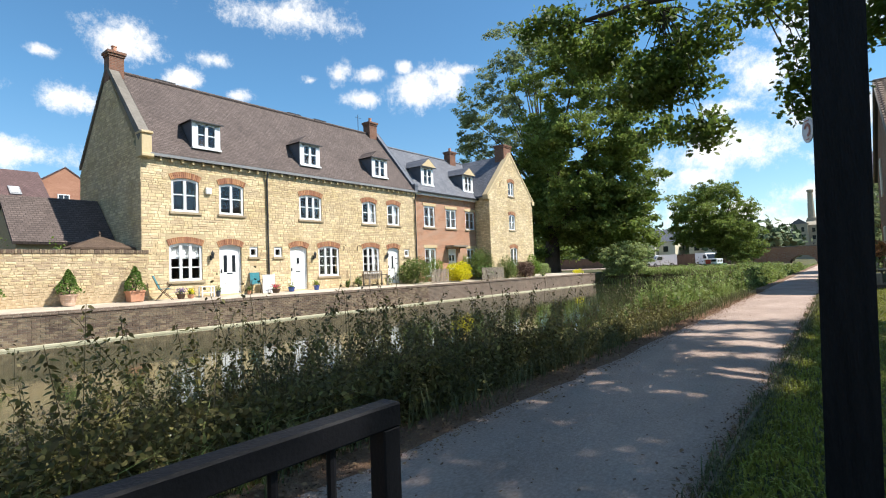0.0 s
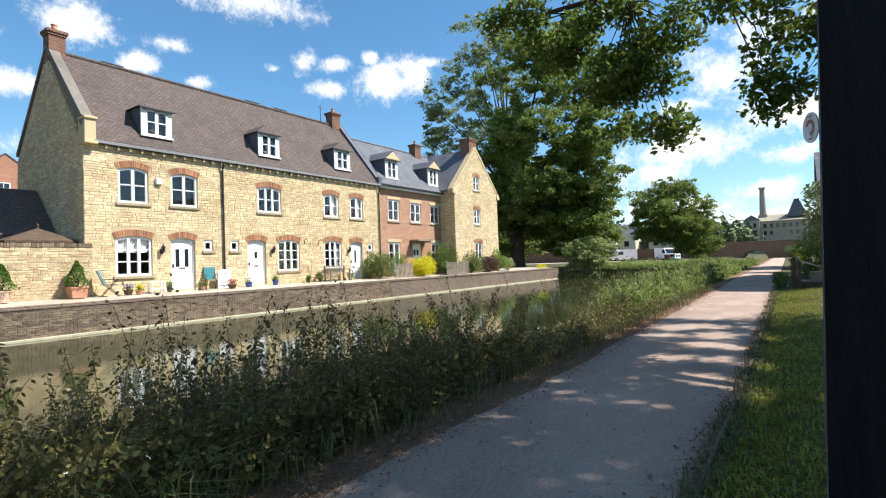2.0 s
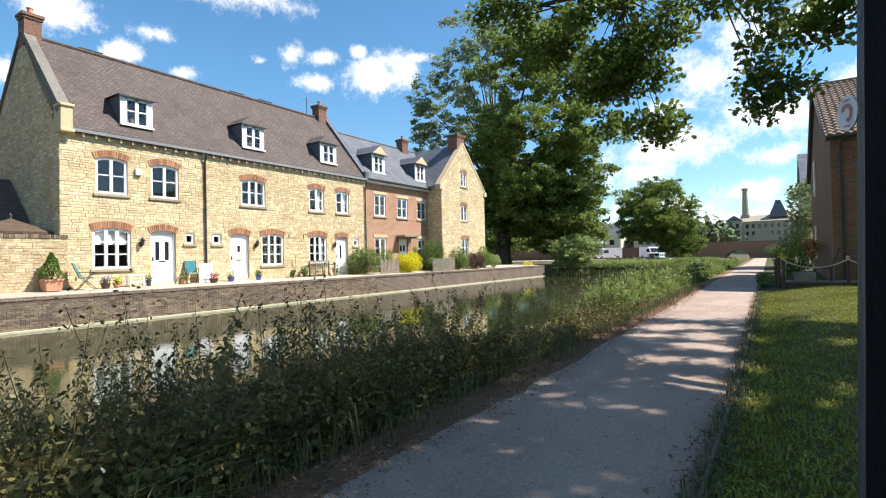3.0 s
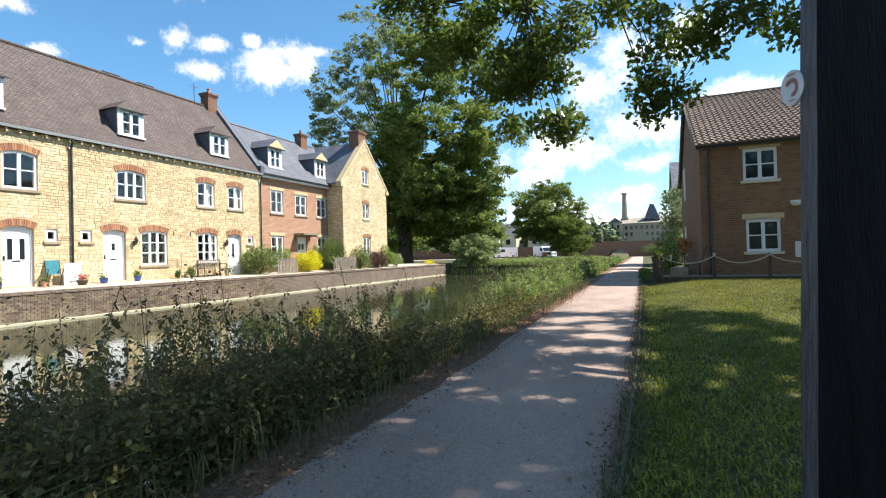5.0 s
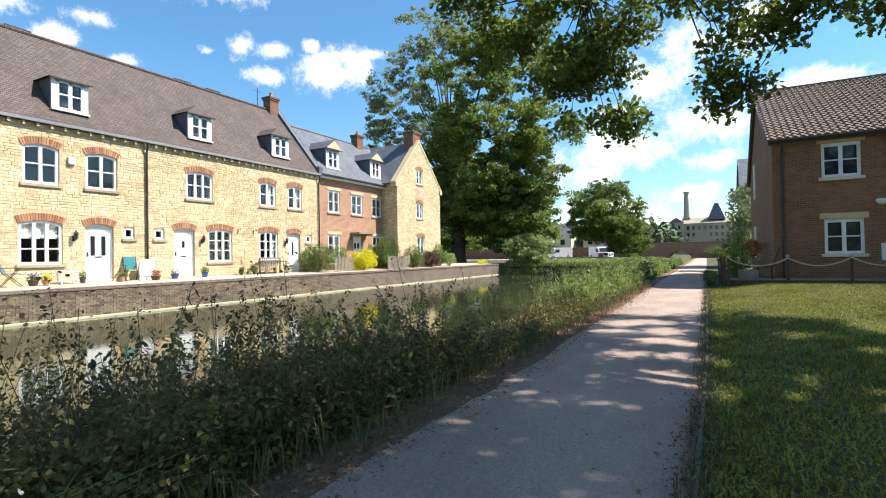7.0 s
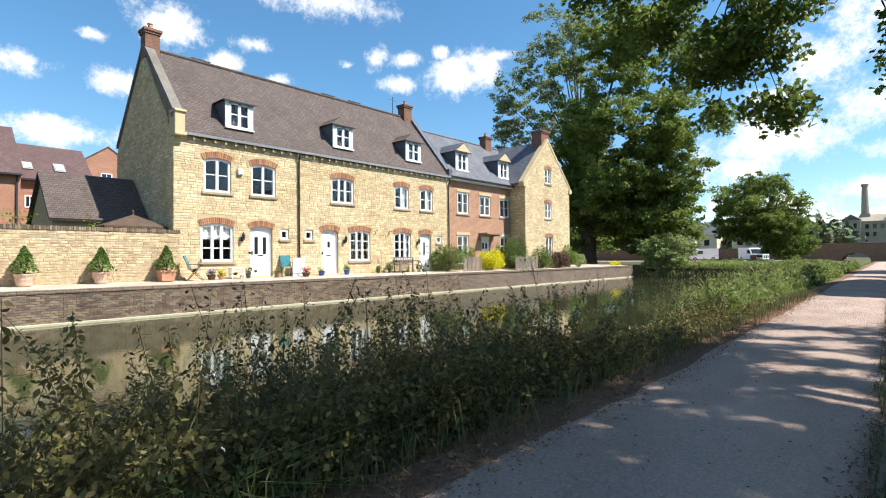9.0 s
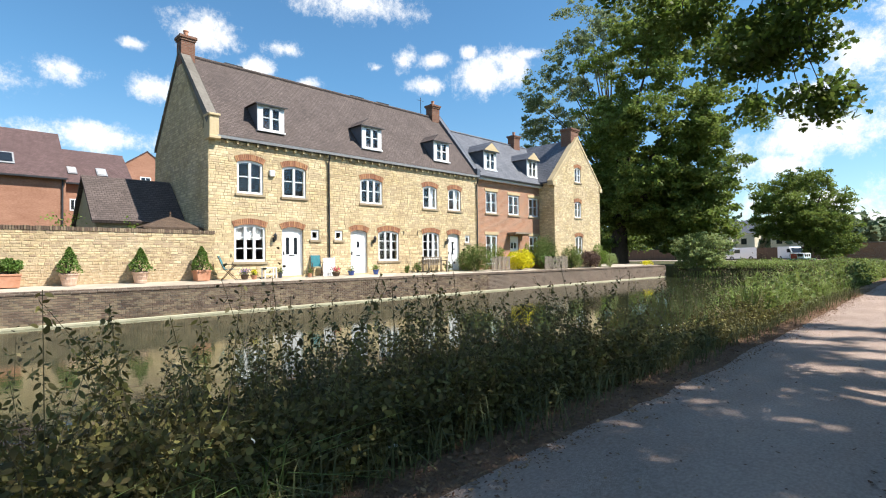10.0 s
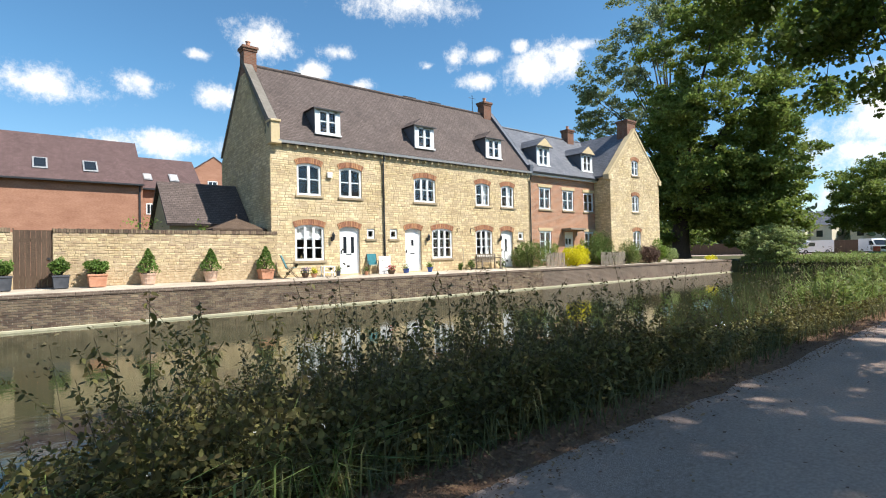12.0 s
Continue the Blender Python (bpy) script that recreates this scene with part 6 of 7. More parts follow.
# reeds further on, both sides
n = 16000
gy = 18 + 90 * rg.random(n) ** 1.5
gx = np.where(gy > 50, -10.5 + 7.6 * rg.random(n), -4.25 + 1.15 * rg.random(n)) - 0.016 * gy * (gy > 20)
gz = np.where(gx < -9.3, 0.0, -0.5 + 0.5 * np.clip((gx + 5) / 2.2, 0, 1))
ok = ~((gy > 50) & (gx > -9.0) & (gx < -5.2))
stuff("reeds", blades(gx[ok], gy[ok], gz[ok], 0.35 + 0.55 * rg.random(ok.sum()) ** 2, 0.03, 0.9), 4, REED, "pale green reeds and long grass along the canal", "reeds")
n = 7000
gy, gx = 49.5 + 8 * rg.random(n), -19.3 + 10.5 * rg.random(n)
stuff("reeds", blades(gx, gy, np.where(gy < 50.1, -0.7, 0.05) + 0 * gx, 0.4 + 0.5 * rg.random(n), 0.05, 0.6), 4, REED, "bright green reeds where the canal narrows", "reeds")
# lawn blades, thickest near the walk
n = 110000
gy = 2.4 + 19 * rg.random(n) ** 1.05
gx = -0.56 + (1.0 + 0.42 * gy) * rg.random(n) - 0.016 * np.maximum(gy - 8, 0)
gz = np.array([lawn_height(a, b) for a, b in zip(gx, gy)]) - 0.01
stuff("lawn_grass", blades(gx, gy, gz, 0.025 + 0.05 * rg.random(n), 0.014, 1.0), 4, GRASS, "short uneven lawn grass beside the path", "grass")
n = 5000
gy = 1.5 + 20 * rg.random(n) ** 1.5
gx = -0.56 - 0.016 * np.maximum(gy - 8, 0) + 0.05 * rg.normal(size=n) + 0.03 * np.sin(gy * 4)
stuff("edge_tufts", blades(gx, gy, 0.02 + 0 * gx, 0.04 + 0.08 * rg.random(n), 0.008, 1.4), 4, VERGE_GRASS, "straggling grass along the edging board", "grass")
# fine leaf mould that feathers the edges of the path
n = 26000
ly = 0.5 + 24 * rg.random(n) ** 1.5
drift = -0.016 * np.maximum(ly - 8, 0)
side = rg.random(n) < 0.66
lx = np.where(side, -2.52 + 0.17 * rg.normal(size=n), -0.61 - 0.06 * np.abs(rg.normal(size=n)))
lz = np.where(side, np.interp(lx, [-3.25, -2.72, -2.42, -2.2, -1.6], [-0.112, 0.012, 0.022, 0.037, 0.05]), 0.03)
stuff("leaf_mould", leaves(np.stack([lx + drift, ly, lz + 0.006 * rg.random(n)], 1), 0.010 + 0.022 * rg.random(n) ** 2, up=3.0), 6, LITTER, "fine brown leaf mould along the path edges", "leaf litter")
# litter
n = 5200
lx = np.where(rg.random(n) < 0.93, -2.70 + 0.24 * rg.normal(size=n), -0.72 + 0.10 * rg.normal(size=n))
ly = 1.0 + 19 * rg.random(n) ** 1.3
stuff("leaf_litter", leaves(np.stack([lx, ly, np.where(lx < -2.7, -0.05, 0.035) + 0.0 * lx], 1), 0.02 + 0.028 * rg.random(n), up=4.0), 6, LITTER, "dry brown fallen leaves along the path edges", "leaf litter")
n = 420
stuff("path_crumbs", leaves(np.stack([-2.4 + 1.7 * rg.random(n), 2 + 14 * rg.random(n), 0.042 + 0 * rg.random(n)], 1), 0.012 + 0.022 * rg.random(n), up=5.0), 6, LITTER, "scattered twigs and leaf crumbs on the gravel", "leaf litter")


# ---- trees ----
def tree(name, base, trunk_r, fork, centres, radii, per, leaf, mat, label, shape=LEAF, shell=0.35, limbs=14, group="", up=0.5, pts=None):
    """A tapered trunk, limbs that reach the clumps of its crown, and the leaves."""
    t = thing(name, base, label, "tree", group)
    x, y, z = base
    bm = bmesh.new()
    tube(bm, [(x, y, z - 0.3), (x, y, z + 0.15), (x + 0.05, y, z + 0.8), (x + 0.1, y + 0.05, z + fork * 0.6), (x, y, z + fork)], [trunk_r * 1.7, trunk_r * 1.25, trunk_r, trunk_r * 0.86, trunk_r * 0.7], 11)
    part("trunk", bm, BARK, t, smooth=True)
    order = list(range(len(centres)))
    random.Random(4).shuffle(order)
    for i in order[:limbs]:
        c = Vector(centres[i])
        s = Vector((x, y, z + fork * 0.97))
        m = s.lerp(c, 0.5) + Vector((0, 0, 0.10 * (c - s).length))
        q = s.lerp(c, 0.8) + Vector((rnd.uniform(-0.3, 0.3), rnd.uniform(-0.3, 0.3), 0.05 * (c - s).length))
        part("limb", tube(bmesh.new(), [s, s.lerp(m, 0.5) + Vector((0, 0, 0.1)), m, q, c], [trunk_r * 0.42, trunk_r * 0.32, trunk_r * 0.2, trunk_r * 0.1, trunk_r * 0.03], 6), BARK, t, smooth=True)
    if pts is None:
        pts = clumps(centres, radii, per, shell)
    mesh_from("crown", leaves(pts, leaf * (0.65 + 0.7 * rg.random(len(pts))), shape, up), len(shape), mat, t)
    return t


def crown(cx, cy, cz, rx, ry, rz, count, seed, hollow=0.45):
    r = np.random.default_rng(seed)
    u = unit(r.normal(size=(count, 3)))
    return np.array((cx, cy, cz)) + u * np.array((rx, ry, rz)) * (hollow + (1 - hollow) * r.random((count, 1)))


def pads(centres, spread, count, size, per, seed):
    """Flattened sprays of leaves scattered over each clump of a crown."""
    r = np.random.default_rng(seed)
    c = np.repeat(np.asarray(centres, float), count, 0)
    c = c + unit(r.normal(size=c.shape)) * np.array((spread, spread, spread * 0.75)) * (0.5 + 0.5 * r.random((len(c), 1)))
    k = size * (0.6 + 0.8 * r.random((len(c), 1)))
    return clumps(c, np.concatenate([k, k, k * 0.5], 1), per, 0.15)


c = np.concatenate([crown(-23.2, 56, 15, 9.2, 7.5, 13.5, 110, 1), crown(-19.8, 55, 6.5, 4.2, 4, 4.8, 30, 2), crown(-28, 56, 9, 4, 5, 6, 26, 3), crown(-22, 58, 5.0, 7, 3, 4, 24, 14)])
tree("large_tree", (-27.0, 55, 0.3), 0.9, 5.5, c, np.tile((2.3, 2.3, 1.7), (len(c), 1)), 420, 0.30, BIGTREE, "huge dark green tree with a broad dense crown", pts=np.concatenate([pads(c, 2.2, 11, 0.8, 90, 51), clumps(c, np.tile((1.6, 1.6, 1.3), (len(c), 1)), 110, 0.1)]), up=0.8)
c = np.concatenate([crown(-39, 63, 23, 8.0, 5, 9.0, 46, 5, 0.3), crown(-33, 62, 29, 6, 4, 6, 26, 6, 0.3)])
tree("pale_tree", (-31.5, 63, 0.3), 0.5, 9, c, np.tile((1.9, 1.9, 1.3), (len(c), 1)), 170, 0.28, LIME, "tall airy pale green tree behind the houses", limbs=24, pts=pads(c, 1.8, 8, 0.7, 48, 52))
c = np.concatenate([crown(-16.0, 85, 8.0, 6.6, 5.5, 4.6, 74, 8), crown(-12, 84, 3.6, 3.2, 3, 3.2, 26, 9), crown(-15.8, 84, 5.4, 4.6, 4, 2.2, 26, 19)])
tree("round_tree", (-15.2, 85, 0.1), 0.5, 3.0, c, np.tile((1.5, 1.5, 1.1), (len(c), 1)), 210, 0.26, BIGTREE, "broad round green tree beyond the canal", pts=np.concatenate([pads(c, 1.4, 7, 0.65, 60, 53), clumps(c, np.tile((1.3, 1.3, 1.0), (len(c), 1)), 90, 0.1)]), up=0.8)
c = crown(-17.4, 51.8, 1.7, 2.6, 1.6, 2.0, 44, 10)
tree("bank_shrub", (-17.2, 51.6, 0.1), 0.12, 0.6, c, np.tile((0.8, 0.75, 0.65), (len(c), 1)), 230, 0.15, SAGE_LEAF, "grey green shrub on the far canal bank", pts=np.concatenate([pads(c, 0.8, 7, 0.32, 60, 54), clumps(c, np.tile((0.7, 0.7, 0.6), (len(c), 1)), 90, 0.1)]), up=0.7)

# the oak over the path: trunk on the lawn, low boughs ahead, high crown above
low_c = [(-5.0, 10.5, 6.2), (-4.3, 10.7, 5.9), (-3.4, 11.0, 5.9), (-2.4, 10.8, 5.75), (-1.6, 10.6, 5.4), (-3.9, 11.1, 5.35), (-3.0, 11.0, 5.05), (-2.2, 10.7, 4.9), (-1.6, 10.7, 5.0),
         (-3.1, 11.1, 4.45), (-2.5, 10.9, 4.3), (-1.9, 10.7, 4.35), (-2.9, 11.4, 3.75), (-1.8, 10.65, 3.6), (-1.75, 10.65, 3.35), (-2.1, 10.7, 3.55),
         (-0.9, 10.2, 5.2), (-0.35, 10.3, 5.0), (0.1, 10.25, 4.65), (-0.3, 10.35, 4.35), (-0.4, 10.4, 3.9), (-0.33, 10.5, 3.55), (0.0, 10.4, 3.75), (0.6, 9.9, 4.7), (1.0, 9.7, 4.5), (1.4, 9.4, 4.15), (0.4, 10.2, 4.4)]
low_c = np.array(low_c)
rr = np.random.default_rng(21)
extra = low_c[rr.integers(0, 12, 34)] + rr.normal(size=(34, 3)) * (0.45, 0.4, 0.25) + (0, 0, 0.25)
extra = extra[extra[:, 0] < -2.1]
low_c = np.concatenate([low_c, extra])
high = crown(6.8, 10.8, 9.4, 10.0, 10.0, 4.6, 246, 22, 0.05)
dist = np.hypot(high[:, 0] + 0.4, high[:, 1] - 1.4)
aside = np.degrees(np.arctan2(high[:, 0] + 0.4, high[:, 1] - 1.4)) > 21
high = high[(high[:, 2] > 2.4 + 0.56 * dist) | (aside & (high[:, 2] > 5.0))]
# unseen leaf clumps added to the oak to shade path and lawn; gaps cut in them let spots of sun through: place and half
# size on the ground
shade = np.stack(np.meshgrid(np.arange(-4.9, 4.0, 0.5), np.arange(1.8, 12.8, 0.5)), -1).reshape(-1, 2)
shade = shade[(shade[:, 0] > -2.9) | (shade[:, 1] > 2.6)] + rr.normal(size=(1, 2)) * 0.1
lift = 9.0 + 3.0 * rr.random((len(shade), 1))
shade = np.concatenate([shade + rr.normal(size=shade.shape) * 0.12 + lift * np.array((SUN.x / SUN.z, SUN.y / SUN.z)), lift], 1)
GAPS = [(-2.27, 5.05, 0.10, 0.11), (-2.02, 6.0, 0.09, 0.11), (-1.66, 6.1, 0.08, 0.09), (-1.74, 5.68, 0.10, 0.09), (-1.42, 5.86, 0.13, 0.04), (-1.12, 5.79, 0.07, 0.08),
        (-0.94, 7.12, 0.32, 0.28), (-0.70, 6.92, 0.22, 0.17), (-1.63, 7.92, 0.23, 0.34), (-1.31, 8.14, 0.27, 0.14), (-0.94, 8.27, 0.20, 0.22), (-1.06, 9.28, 0.42, 0.28),
        (-1.21, 10.24, 0.22, 0.42), (-1.93, 9.98, 0.36, 0.18), (-2.0, 11.06, 0.30, 0.36), (-1.6, 11.3, 0.30, 0.30), (-1.67, 12.59, 0.34, 0.3), (-1.84, 13.5, 0.31, 0.5), (-1.24, 13.8, 0.37, 0.75),
        (-0.47, 6.67, 0.14, 0.45), (0.07, 6.87, 0.17, 0.24), (0.20, 7.48, 0.15, 0.2), (0.27, 7.17, 0.12, 0.16), (0.69, 6.85, 0.16, 0.5), (0.59, 5.93, 0.06, 0.18), (-0.5, 7.98, 0.17, 0.24),
        (0.41, 10.21, 0.18, 0.36), (0.72, 8.07, 0.09, 0.18), (-0.19, 14.67, 0.5, 0.75), (0.93, 12.88, 0.65, 0.75), (1.63, 11.59, 0.4, 1.0), (-0.52, 10.18, 0.18, 0.25), (1.13, 9.13, 0.12, 0.28),
        (-3.6, 6.4, 0.15, 0.3), (-3.9, 8.2, 0.2, 0.5), (-3.3, 9.6, 0.2, 0.4), (-3.8, 11.2, 0.5, 0.8)]


def sun_gaps(p):
    """Leaves left standing once the gaps are taken out along the sun's line."""
    gx, gy = p[:, 0] - p[:, 2] * SUN.x / SUN.z, p[:, 1] - p[:, 2] * SUN.y / SUN.z
    keep = (gx > -2.7) | (gy < 7.8 + 0.8 * np.sin(3 * gx))
    for a, b, ra, rb in GAPS:
        keep &= ((gx - a) / (ra * 1.15 + 0.03)) ** 2 + ((gy - b) / (rb * 1.15 + 0.03)) ** 2 > 1
    return p[keep]


oak = tree("oak_tree", (7.2, 9.0, 0.05), 0.42, 4.0, high, np.tile((1.05, 1.05, 0.6), (len(high), 1)), 190, 0.19, OAK, "spreading oak whose boughs hang over the path", OAK_LEAF, 0.2, 26, pts=sun_gaps(np.concatenate([clumps(high, np.tile((1.05, 1.05, 0.6), (len(high), 1)), 150, 0.2), clumps(shade, np.tile((0.5, 0.5, 0.35), (len(shade), 1)), 55, 0.1)])))
pts = clumps(low_c, np.tile((0.45, 0.45, 0.30), (len(low_c), 1)), 270, 0.1)
mesh_from("low_foliage", leaves(pts, 0.075 + 0.055 * rg.random(len(pts)), OAK_LEAF, 0.7), 14, OAK, oak)
for a, b in (((-0.6, 10.3, 5.6), (-4.8, 10.7, 6.2)), ((0.9, 9.8, 5.1), (-0.6, 10.3, 5.6))):
    part("limb", tube(bmesh.new(), [a, Vector(a).lerp(Vector(b), 0.5) + Vector((0, 0, 0.12)), b], [0.075, 0.055, 0.03], 7), BARK, oak, smooth=True)
part("limb", tube(bmesh.new(), [(7.2, 9.0, 4.0), (4.8, 9.3, 5.6), (2.6, 9.5, 5.6), (0.9, 9.8, 5.1)], [0.2, 0.15, 0.11, 0.075], 8), BARK, oak, smooth=True)
for k, cpt in enumerate(low_c[:27]):
    s = min(((-0.9, 10.25, 5.45), (-2.4, 10.6, 5.85), (-3.6, 10.7, 6.05), (0.9, 9.8, 5.1)), key=lambda q: (Vector(q) - Vector(cpt)).length + (9 if cpt[0] < -1.2 and q[0] > -2 else 0))
    s, e = Vector(s), Vector(cpt)
    m = s.lerp(e, 0.55) + Vector((rnd.uniform(-0.15, 0.15), rnd.uniform(-0.15, 0.15), 0.1))
    part("twig", tube(bmesh.new(), [s, m, e], [0.016, 0.010, 0.004], 5), BARK, oak)


# ---- distance ----
def van(x, y, z, yaw, body, label, cab=True):
    v = thing("van", (0, 0, 0), label, "van")
    bm = bmesh.new()
    prism(bm, [(-2.5, 0.35), (2.5, 0.35), (2.55, 0.95), (1.7, 1.15), (1.05, 2.0), (0.8, 2.2), (-2.4, 2.25), (-2.52, 2.1)], 1, -0.95, 0.95)
    part("body", soft(bm, 0.06), body, v)
    part("windscreen", prism(bmesh.new(), [(1.68, 1.22), (1.74, 1.22), (1.12, 2.0), (1.06, 2.0)], 1, -0.8, 0.8), CAR_GLASS, v)
    for s in (-0.96, 0.94):
        part("side_window", prism(bmesh.new(), [(0.2, 1.25), (1.45, 1.25), (1.0, 1.9), (0.2, 1.9)], 1, s, s + 0.02), CAR_GLASS, v)
    for wx in (-1.6, 1.6):
        for s in (-0.97, 0.77):
            bm = bmesh.new()
            tube(bm, [(wx, s, 0.34), (wx, s + 0.2, 0.34)], 0.34, 16)
            w = part("wheel", bm, RUBBER, v)
            part("rim", tube(bmesh.new(), [(wx, s - 0.01, 0.34), (wx, s + 0.21, 0.34)], 0.2, 12), GUTTER, w)
    part("bumper", boxes((2.5, 2.62, -0.9, 0.9, 0.35, 0.6)), RUBBER, v)
    v.matrix_basis = pose(x, y, z, 0, 0, yaw)
    return v


structure("car_park", boxes((-60, -17.0, 97, 112, 0.25, 0.345)), GRAVEL, "pale gravel car park beyond the trees", "car park")
van(-29.4, 107, 0.34, 215, VAN_WHITE, "white panel van parked on the gravel")
van(-20.6, 104, 0.34, -50, VAN_WHITE, "white van parked under the round tree")
trail = thing("small_boat", (-13.9, 74, -0.15), "small boat with white cabin and red end on the bank", "boat")
part("hull", prism(bmesh.new(), [(-14.7, -0.15), (-13.1, -0.15), (-12.9, 0.5), (-14.9, 0.5)], 1, 72, 77), VAN_GREEN, trail)
part("cabin", soft(boxes((-14.6, -13.2, 72.3, 76.0, 0.49, 1.15)), 0.05), VAN_WHITE, trail)
part("end_panel", boxes((-14.5, -13.9, 72.26, 72.295, 0.5, 1.05)), VAN_RED, trail, "dull red end panel")
part("windscreen", boxes((-13.85, -13.3, 72.26, 72.295, 0.75, 1.05)), CAR_GLASS, trail)
for k in range(3):
    part("window", boxes((-13.21, -13.18, 72.7 + 1.1 * k, 73.3 + 1.1 * k, 0.72, 1.0)), CAR_GLASS, trail)

trail.location.z += 0.27
fence = structure("boundary_wall", boxes((-62, -17, 112, 112.4, 0.2, 2.6)), BROWN_WOOD, "dark boundary fence behind the car park", "fence")
bridge = thing("brick_bridge", (-6, 120, 0), "low red brick road bridge over the canal", "bridge")
bm = bmesh.new()
out = [(-17, 0.0), (-9.6, 0.0)] + [(-7.4 - 2.2 * math.cos(math.pi * k / 10), -0.3 + 1.9 * math.sin(math.pi * k / 10)) for k in range(11)] + [(-5.2, 0.0), (14, 0.0), (14, 3.0), (-2, 3.45), (-17, 3.2)]
prism(bm, [(y, z) for y, z in out], 1, 120, 126)
part("span", bm, ORANGE_BRICK, bridge)
part("parapet_coping", soft(boxes((-17.1, 14.1, 119.9, 120.5, 3.2, 3.34)), 0.03), COPING, bridge)
bush("bridge_bush", -1.0, 118, 0.2, 2.2, 2.0, 2.4, SHRUB, "green bushes in front of the brick bridge", 900, 0.22)
bush("bridge_bush", 2.6, 112, 0.2, 2.4, 2.0, 3.0, SHRUB, "green bushes in front of the brick bridge", 900, 0.22)
bush("flowering_shrub", 0.35, 27.8, 0.2, 0.95, 1.2, 1.75, LIME_LEAF, "bright green shrub behind the stake fence", 1500, 0.1)
bush("orange_shrub", 0.85, 26.0, 1.1, 0.5, 0.5, 0.75, ORANGE_FLOWER, "orange-leaved small shrub beside the house", 600, 0.08)
bush("yellow_flowers", -0.15, 25.0, 0.85, 0.22, 0.3, 0.4, YELLOW_LEAF, "cluster of yellow flowers on the stake fence", 200, 0.07, category="flowers", stem=False)
bush("verge_box", -0.75, 24.2, 0.03, 0.35, 1.1, 0.55, BOX_LEAF, "low clipped green hedge beside the path", 900, 0.07, category="hedge")
c = crown(1.2, 39.5, 3.4, 1.0, 2.2, 3.0, 26, 31)
tree("garden_tree", (1.3, 39.5, 0.2), 0.12, 1.6, c, np.tile((0.7, 0.7, 0.6), (len(c), 1)), 110, 0.2, LIME, "small green garden tree behind the house")

mill = thing("stone_mill", (-6, 265, 0), "large pale stone mill with rows of windows", "mill")
part("wall_shell", boxes((-19.2, 14, 262, 276, 0, 14.2)), MILL_STONE, mill)
part("roof", prism(bmesh.new(), [(261.5, 14.2), (269, 17.2), (276.5, 14.2)], 0, -14.5, 14), MILL_STONE, mill, "pale stone slate roof")
part("tower", boxes((-19.6, -13.8, 259.5, 262, 0, 14.8)), MILL_STONE, mill)
part("tower_roof", prism(bmesh.new(), [(-19.9, 14.8), (-13.5, 14.8), (-16.7, 17.0)], 1, 259.2, 263), SLATE, mill)
for r_ in range(4):
    for k in range(11):
        x = -12.5 + 2.3 * k
        part("window", boxes((x, x + 1.1, 261.9, 261.99, 2.0 + 3.1 * r_, 3.7 + 3.1 * r_)), CAR_GLASS, mill)
    for k in range(2):
        part("window", boxes((-18.4 + 2.4 * k, -17.4 + 2.4 * k, 259.4, 259.49, 2.2 + 3.1 * r_, 4.1 + 3.1 * r_)), CAR_GLASS, mill)
low_m = thing("mill_shed", (-4, 240, 0), "low gabled stone mill shed", "shed")
part("wall_shell", prism(bmesh.new(), [(-13, 0), (1.0, 0), (1.0, 4.2), (-5.2, 10.5), (-13, 4.2)], 1, 236, 246), MILL_STONE, low_m)
stack = thing("mill_chimney", (-12.7, 268, 0), "tall tapered stone mill chimney", "chimney")
part("base", boxes((-14.3, -11.1, 266.4, 269.6, 0, 17.4)), MILL_STONE, stack)
part("shaft", lathe(bmesh.new(), [(1.35, 17.3), (0.95, 28.4), (1.25, 28.5), (1.3, 29.3), (1.0, 29.5)], -12.7, 268, 0, 12), MILL_STONE, stack)
cup = thing("mill_cupola", (-0.4, 266, 14), "dark slated pyramid roof of the mill tower", "roof")
bm = bmesh.new()
b4 = [bm.verts.new((-0.4 + sx * 3.6, 267 + sy * 3.6, 15.8)) for sx, sy in ((-1, -1), (1, -1), (1, 1), (-1, 1))]
t4 = [bm.verts.new((-0.4 + sx * 1.2, 267 + sy * 1.2, 22.2)) for sx, sy in ((-1, -1), (1, -1), (1, 1), (-1, 1))]
for k in range(4):
    bm.faces.new((b4[k], b4[(k + 1) % 4], t4[(k + 1) % 4], t4[k]))
bm.faces.new(t4), bm.faces.new(b4[::-1])
part("roof", bm, SLATE, cup)
part("lantern", boxes((-1.4, 0.6, 266, 268, 22.2, 23.2)), SLATE, cup)
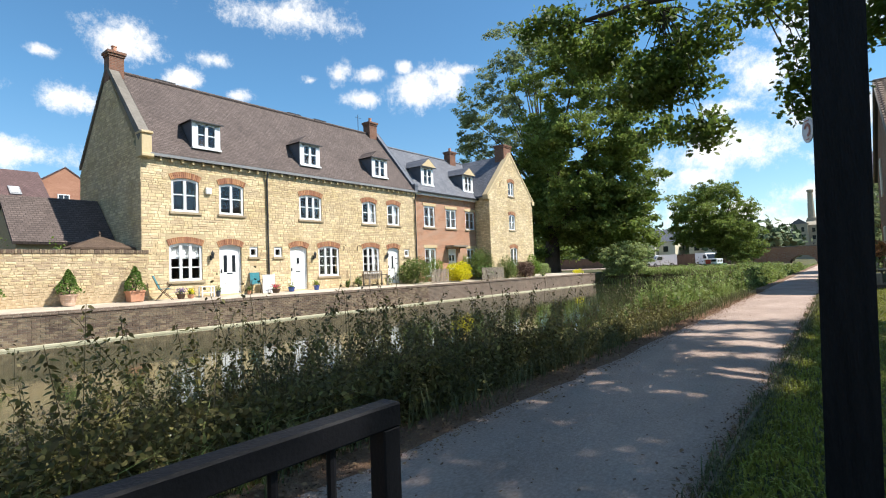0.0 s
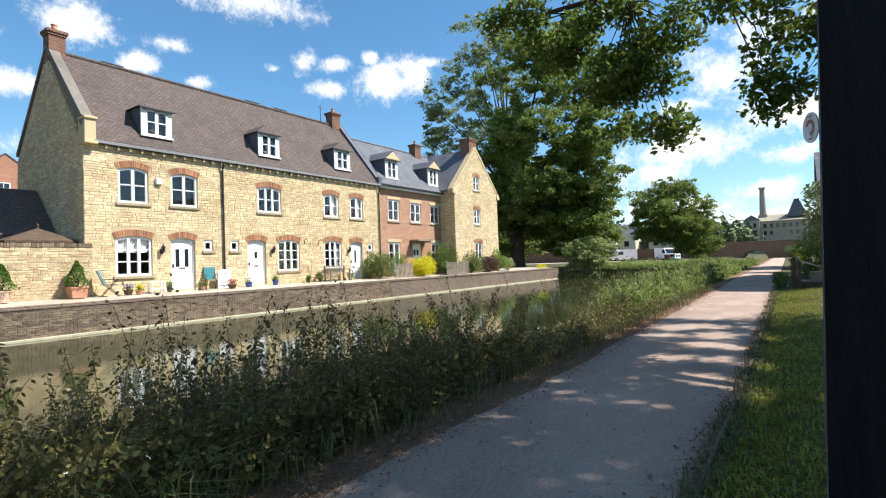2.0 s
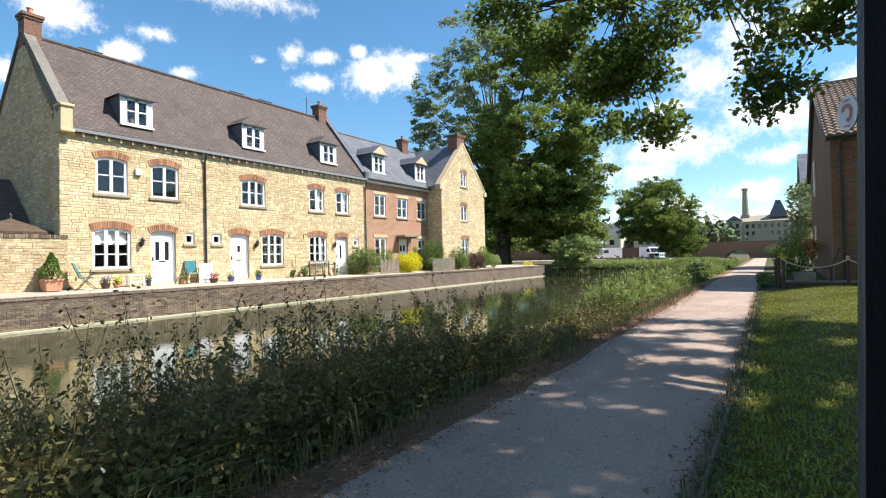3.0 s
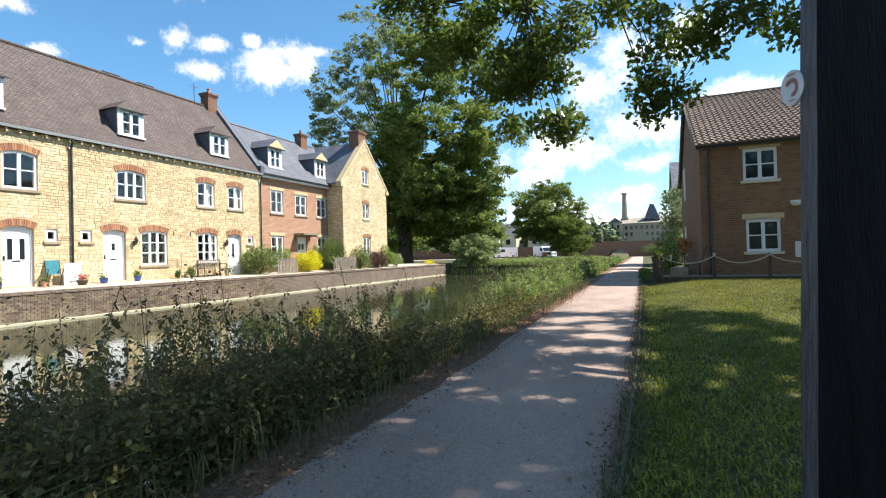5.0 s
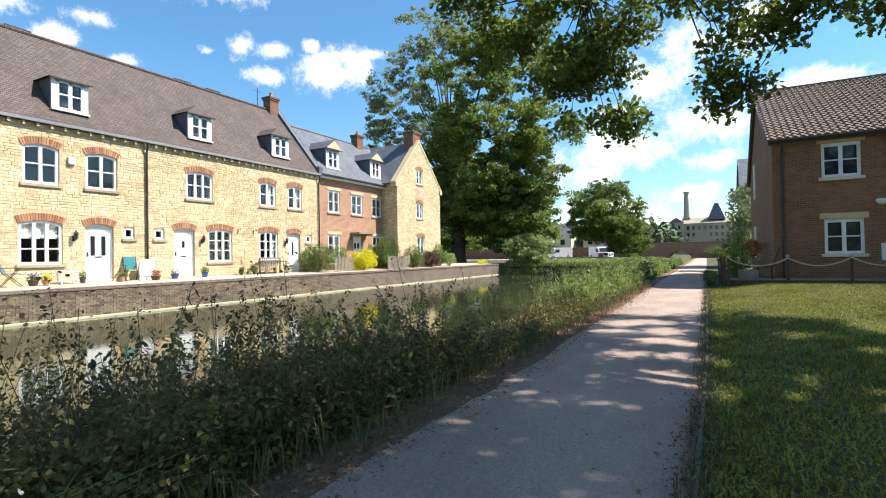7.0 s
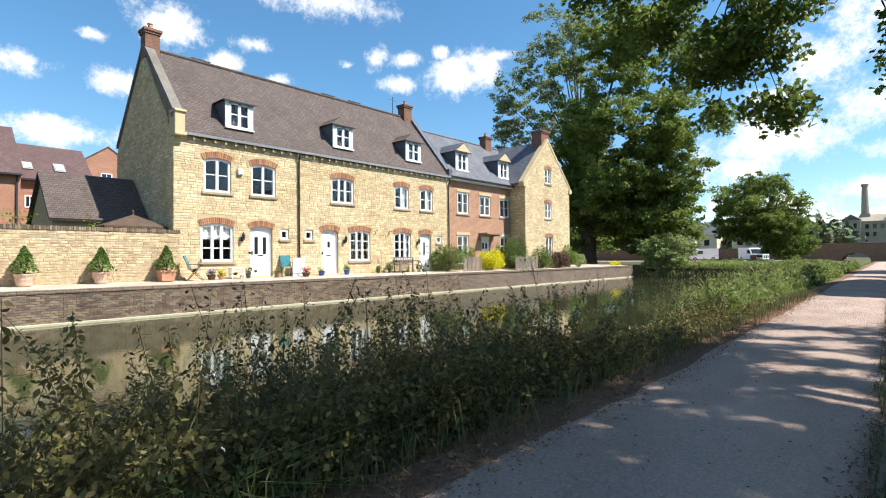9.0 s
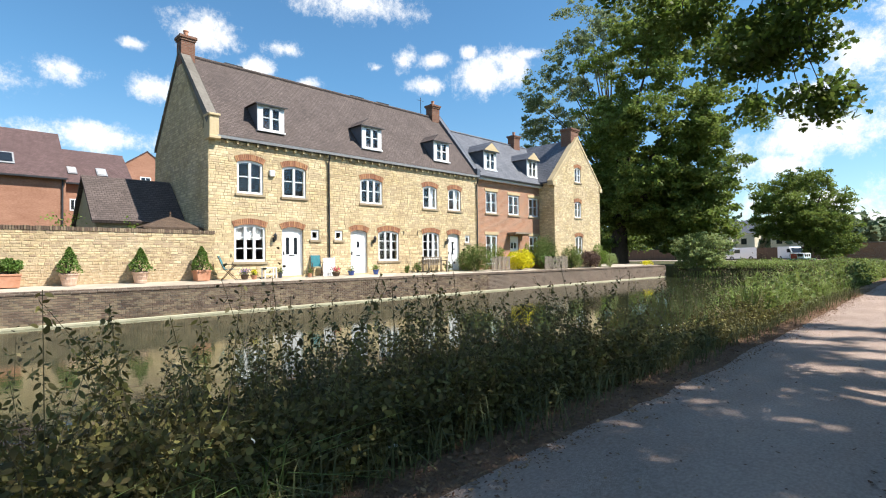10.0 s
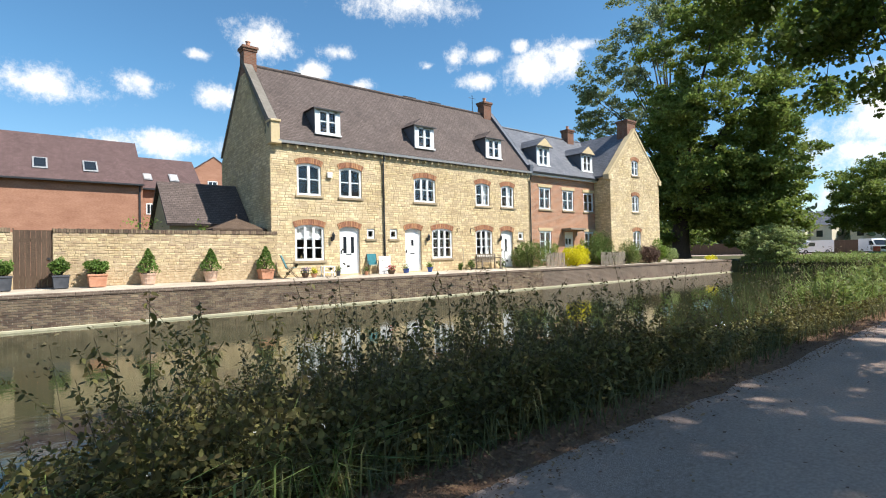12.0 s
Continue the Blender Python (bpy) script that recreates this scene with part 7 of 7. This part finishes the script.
for x0_, x1_, zr, yy in ((-36.5, -33.2, 7.6, 116), (-33.0, -29.6, 7.6, 118), (-27.5, -20.5, 7.4, 121)):
    h = thing("cream_house", ((x0_ + x1_) / 2, yy, 0.3), "pale rendered house with slate roof beyond the trees", "house")
    part("wall_shell", boxes((x0_, x1_, yy, yy + 9, 0.3, 5.6)), CREAM, h)
    part("roof", prism(bmesh.new(), [(yy - 0.3, 5.6), (yy + 4.5, zr + 0.9), (yy + 9.3, 5.6)], 0, x0_ - 0.1, x1_ + 0.1), SLATE_X, h)
    part("window", boxes((x0_ + 1, x0_ + 2, yy - 0.03, yy - 0.004, 3.4, 4.6)), CAR_GLASS, h)
# far woods and hill
pts = []
for k in range(170):
    x, y = -420 + 640 * rnd.random(), 330 + 150 * rnd.random()
    pts.append((x, y, 3 + 7 * rnd.random() + 8 * math.exp(-((x + 60) / 90) ** 2)))
# unseen belt behind the walk, added to darken pane reflections and near-facing walls
for k in range(150):
    pts.append((-170 + 340 * k / 149, -42 - 22 * rnd.random(), 2 + 11 * rnd.random()))
for k in range(90):
    pts.append((-75 + 60 * rnd.random(), 125 + 40 * rnd.random(), 2.5 + 3 * rnd.random()))
pts = clumps(np.array(pts), np.tile((8.0, 8.0, 5.5), (len(pts), 1)), 240, 0.4)
stuff("far_woods", leaves(pts, 1.1 + 0.7 * rg.random(len(pts)), up=0.8), 6, FAR_LEAF, "hazy wooded hillside in the distance and unseen woods behind the walk", "woods")
c = np.concatenate([crown(-42, 75, 6, 12, 6, 6, 60, 41)])
tree("back_trees", (-36, 74, 0.3), 0.4, 3, c, np.tile((2.2, 2.0, 1.6), (len(c), 1)), 170, 0.42, BIGTREE, "dark belt of trees behind the large tree")

# ---- bricks and stones laid last ----
for job in arch_jobs:
    lay_arch(*job)
single_stones("stone", near[:300], OLD_STONE, gw_body)
bm_rows, k = [], 0
z = WATER_Z + 0.075
FC = Face(-19.655)
course = 0
while z < EDGE_Z - 0.11:
    y = -2.0 + (0.1125 if course % 2 else 0.0)
    while y < 24:
        d = 0.012 + rnd.uniform(-0.004, 0.006)
        c = [(y + 0.006, z + 0.006), (y + 0.214, z + 0.006), (y + 0.214, z + 0.066), (y + 0.006, z + 0.066)]
        bm_rows.append([FC.at(u, w, -0.01) for u, w in c] + [FC.at(u, w, d) for u, w in c])
        y += 0.225
    z += 0.075
    course += 1
joined_stones("brickwork", bm_rows, CANAL_BRICK, canal_wall, "dark weathered bricks")
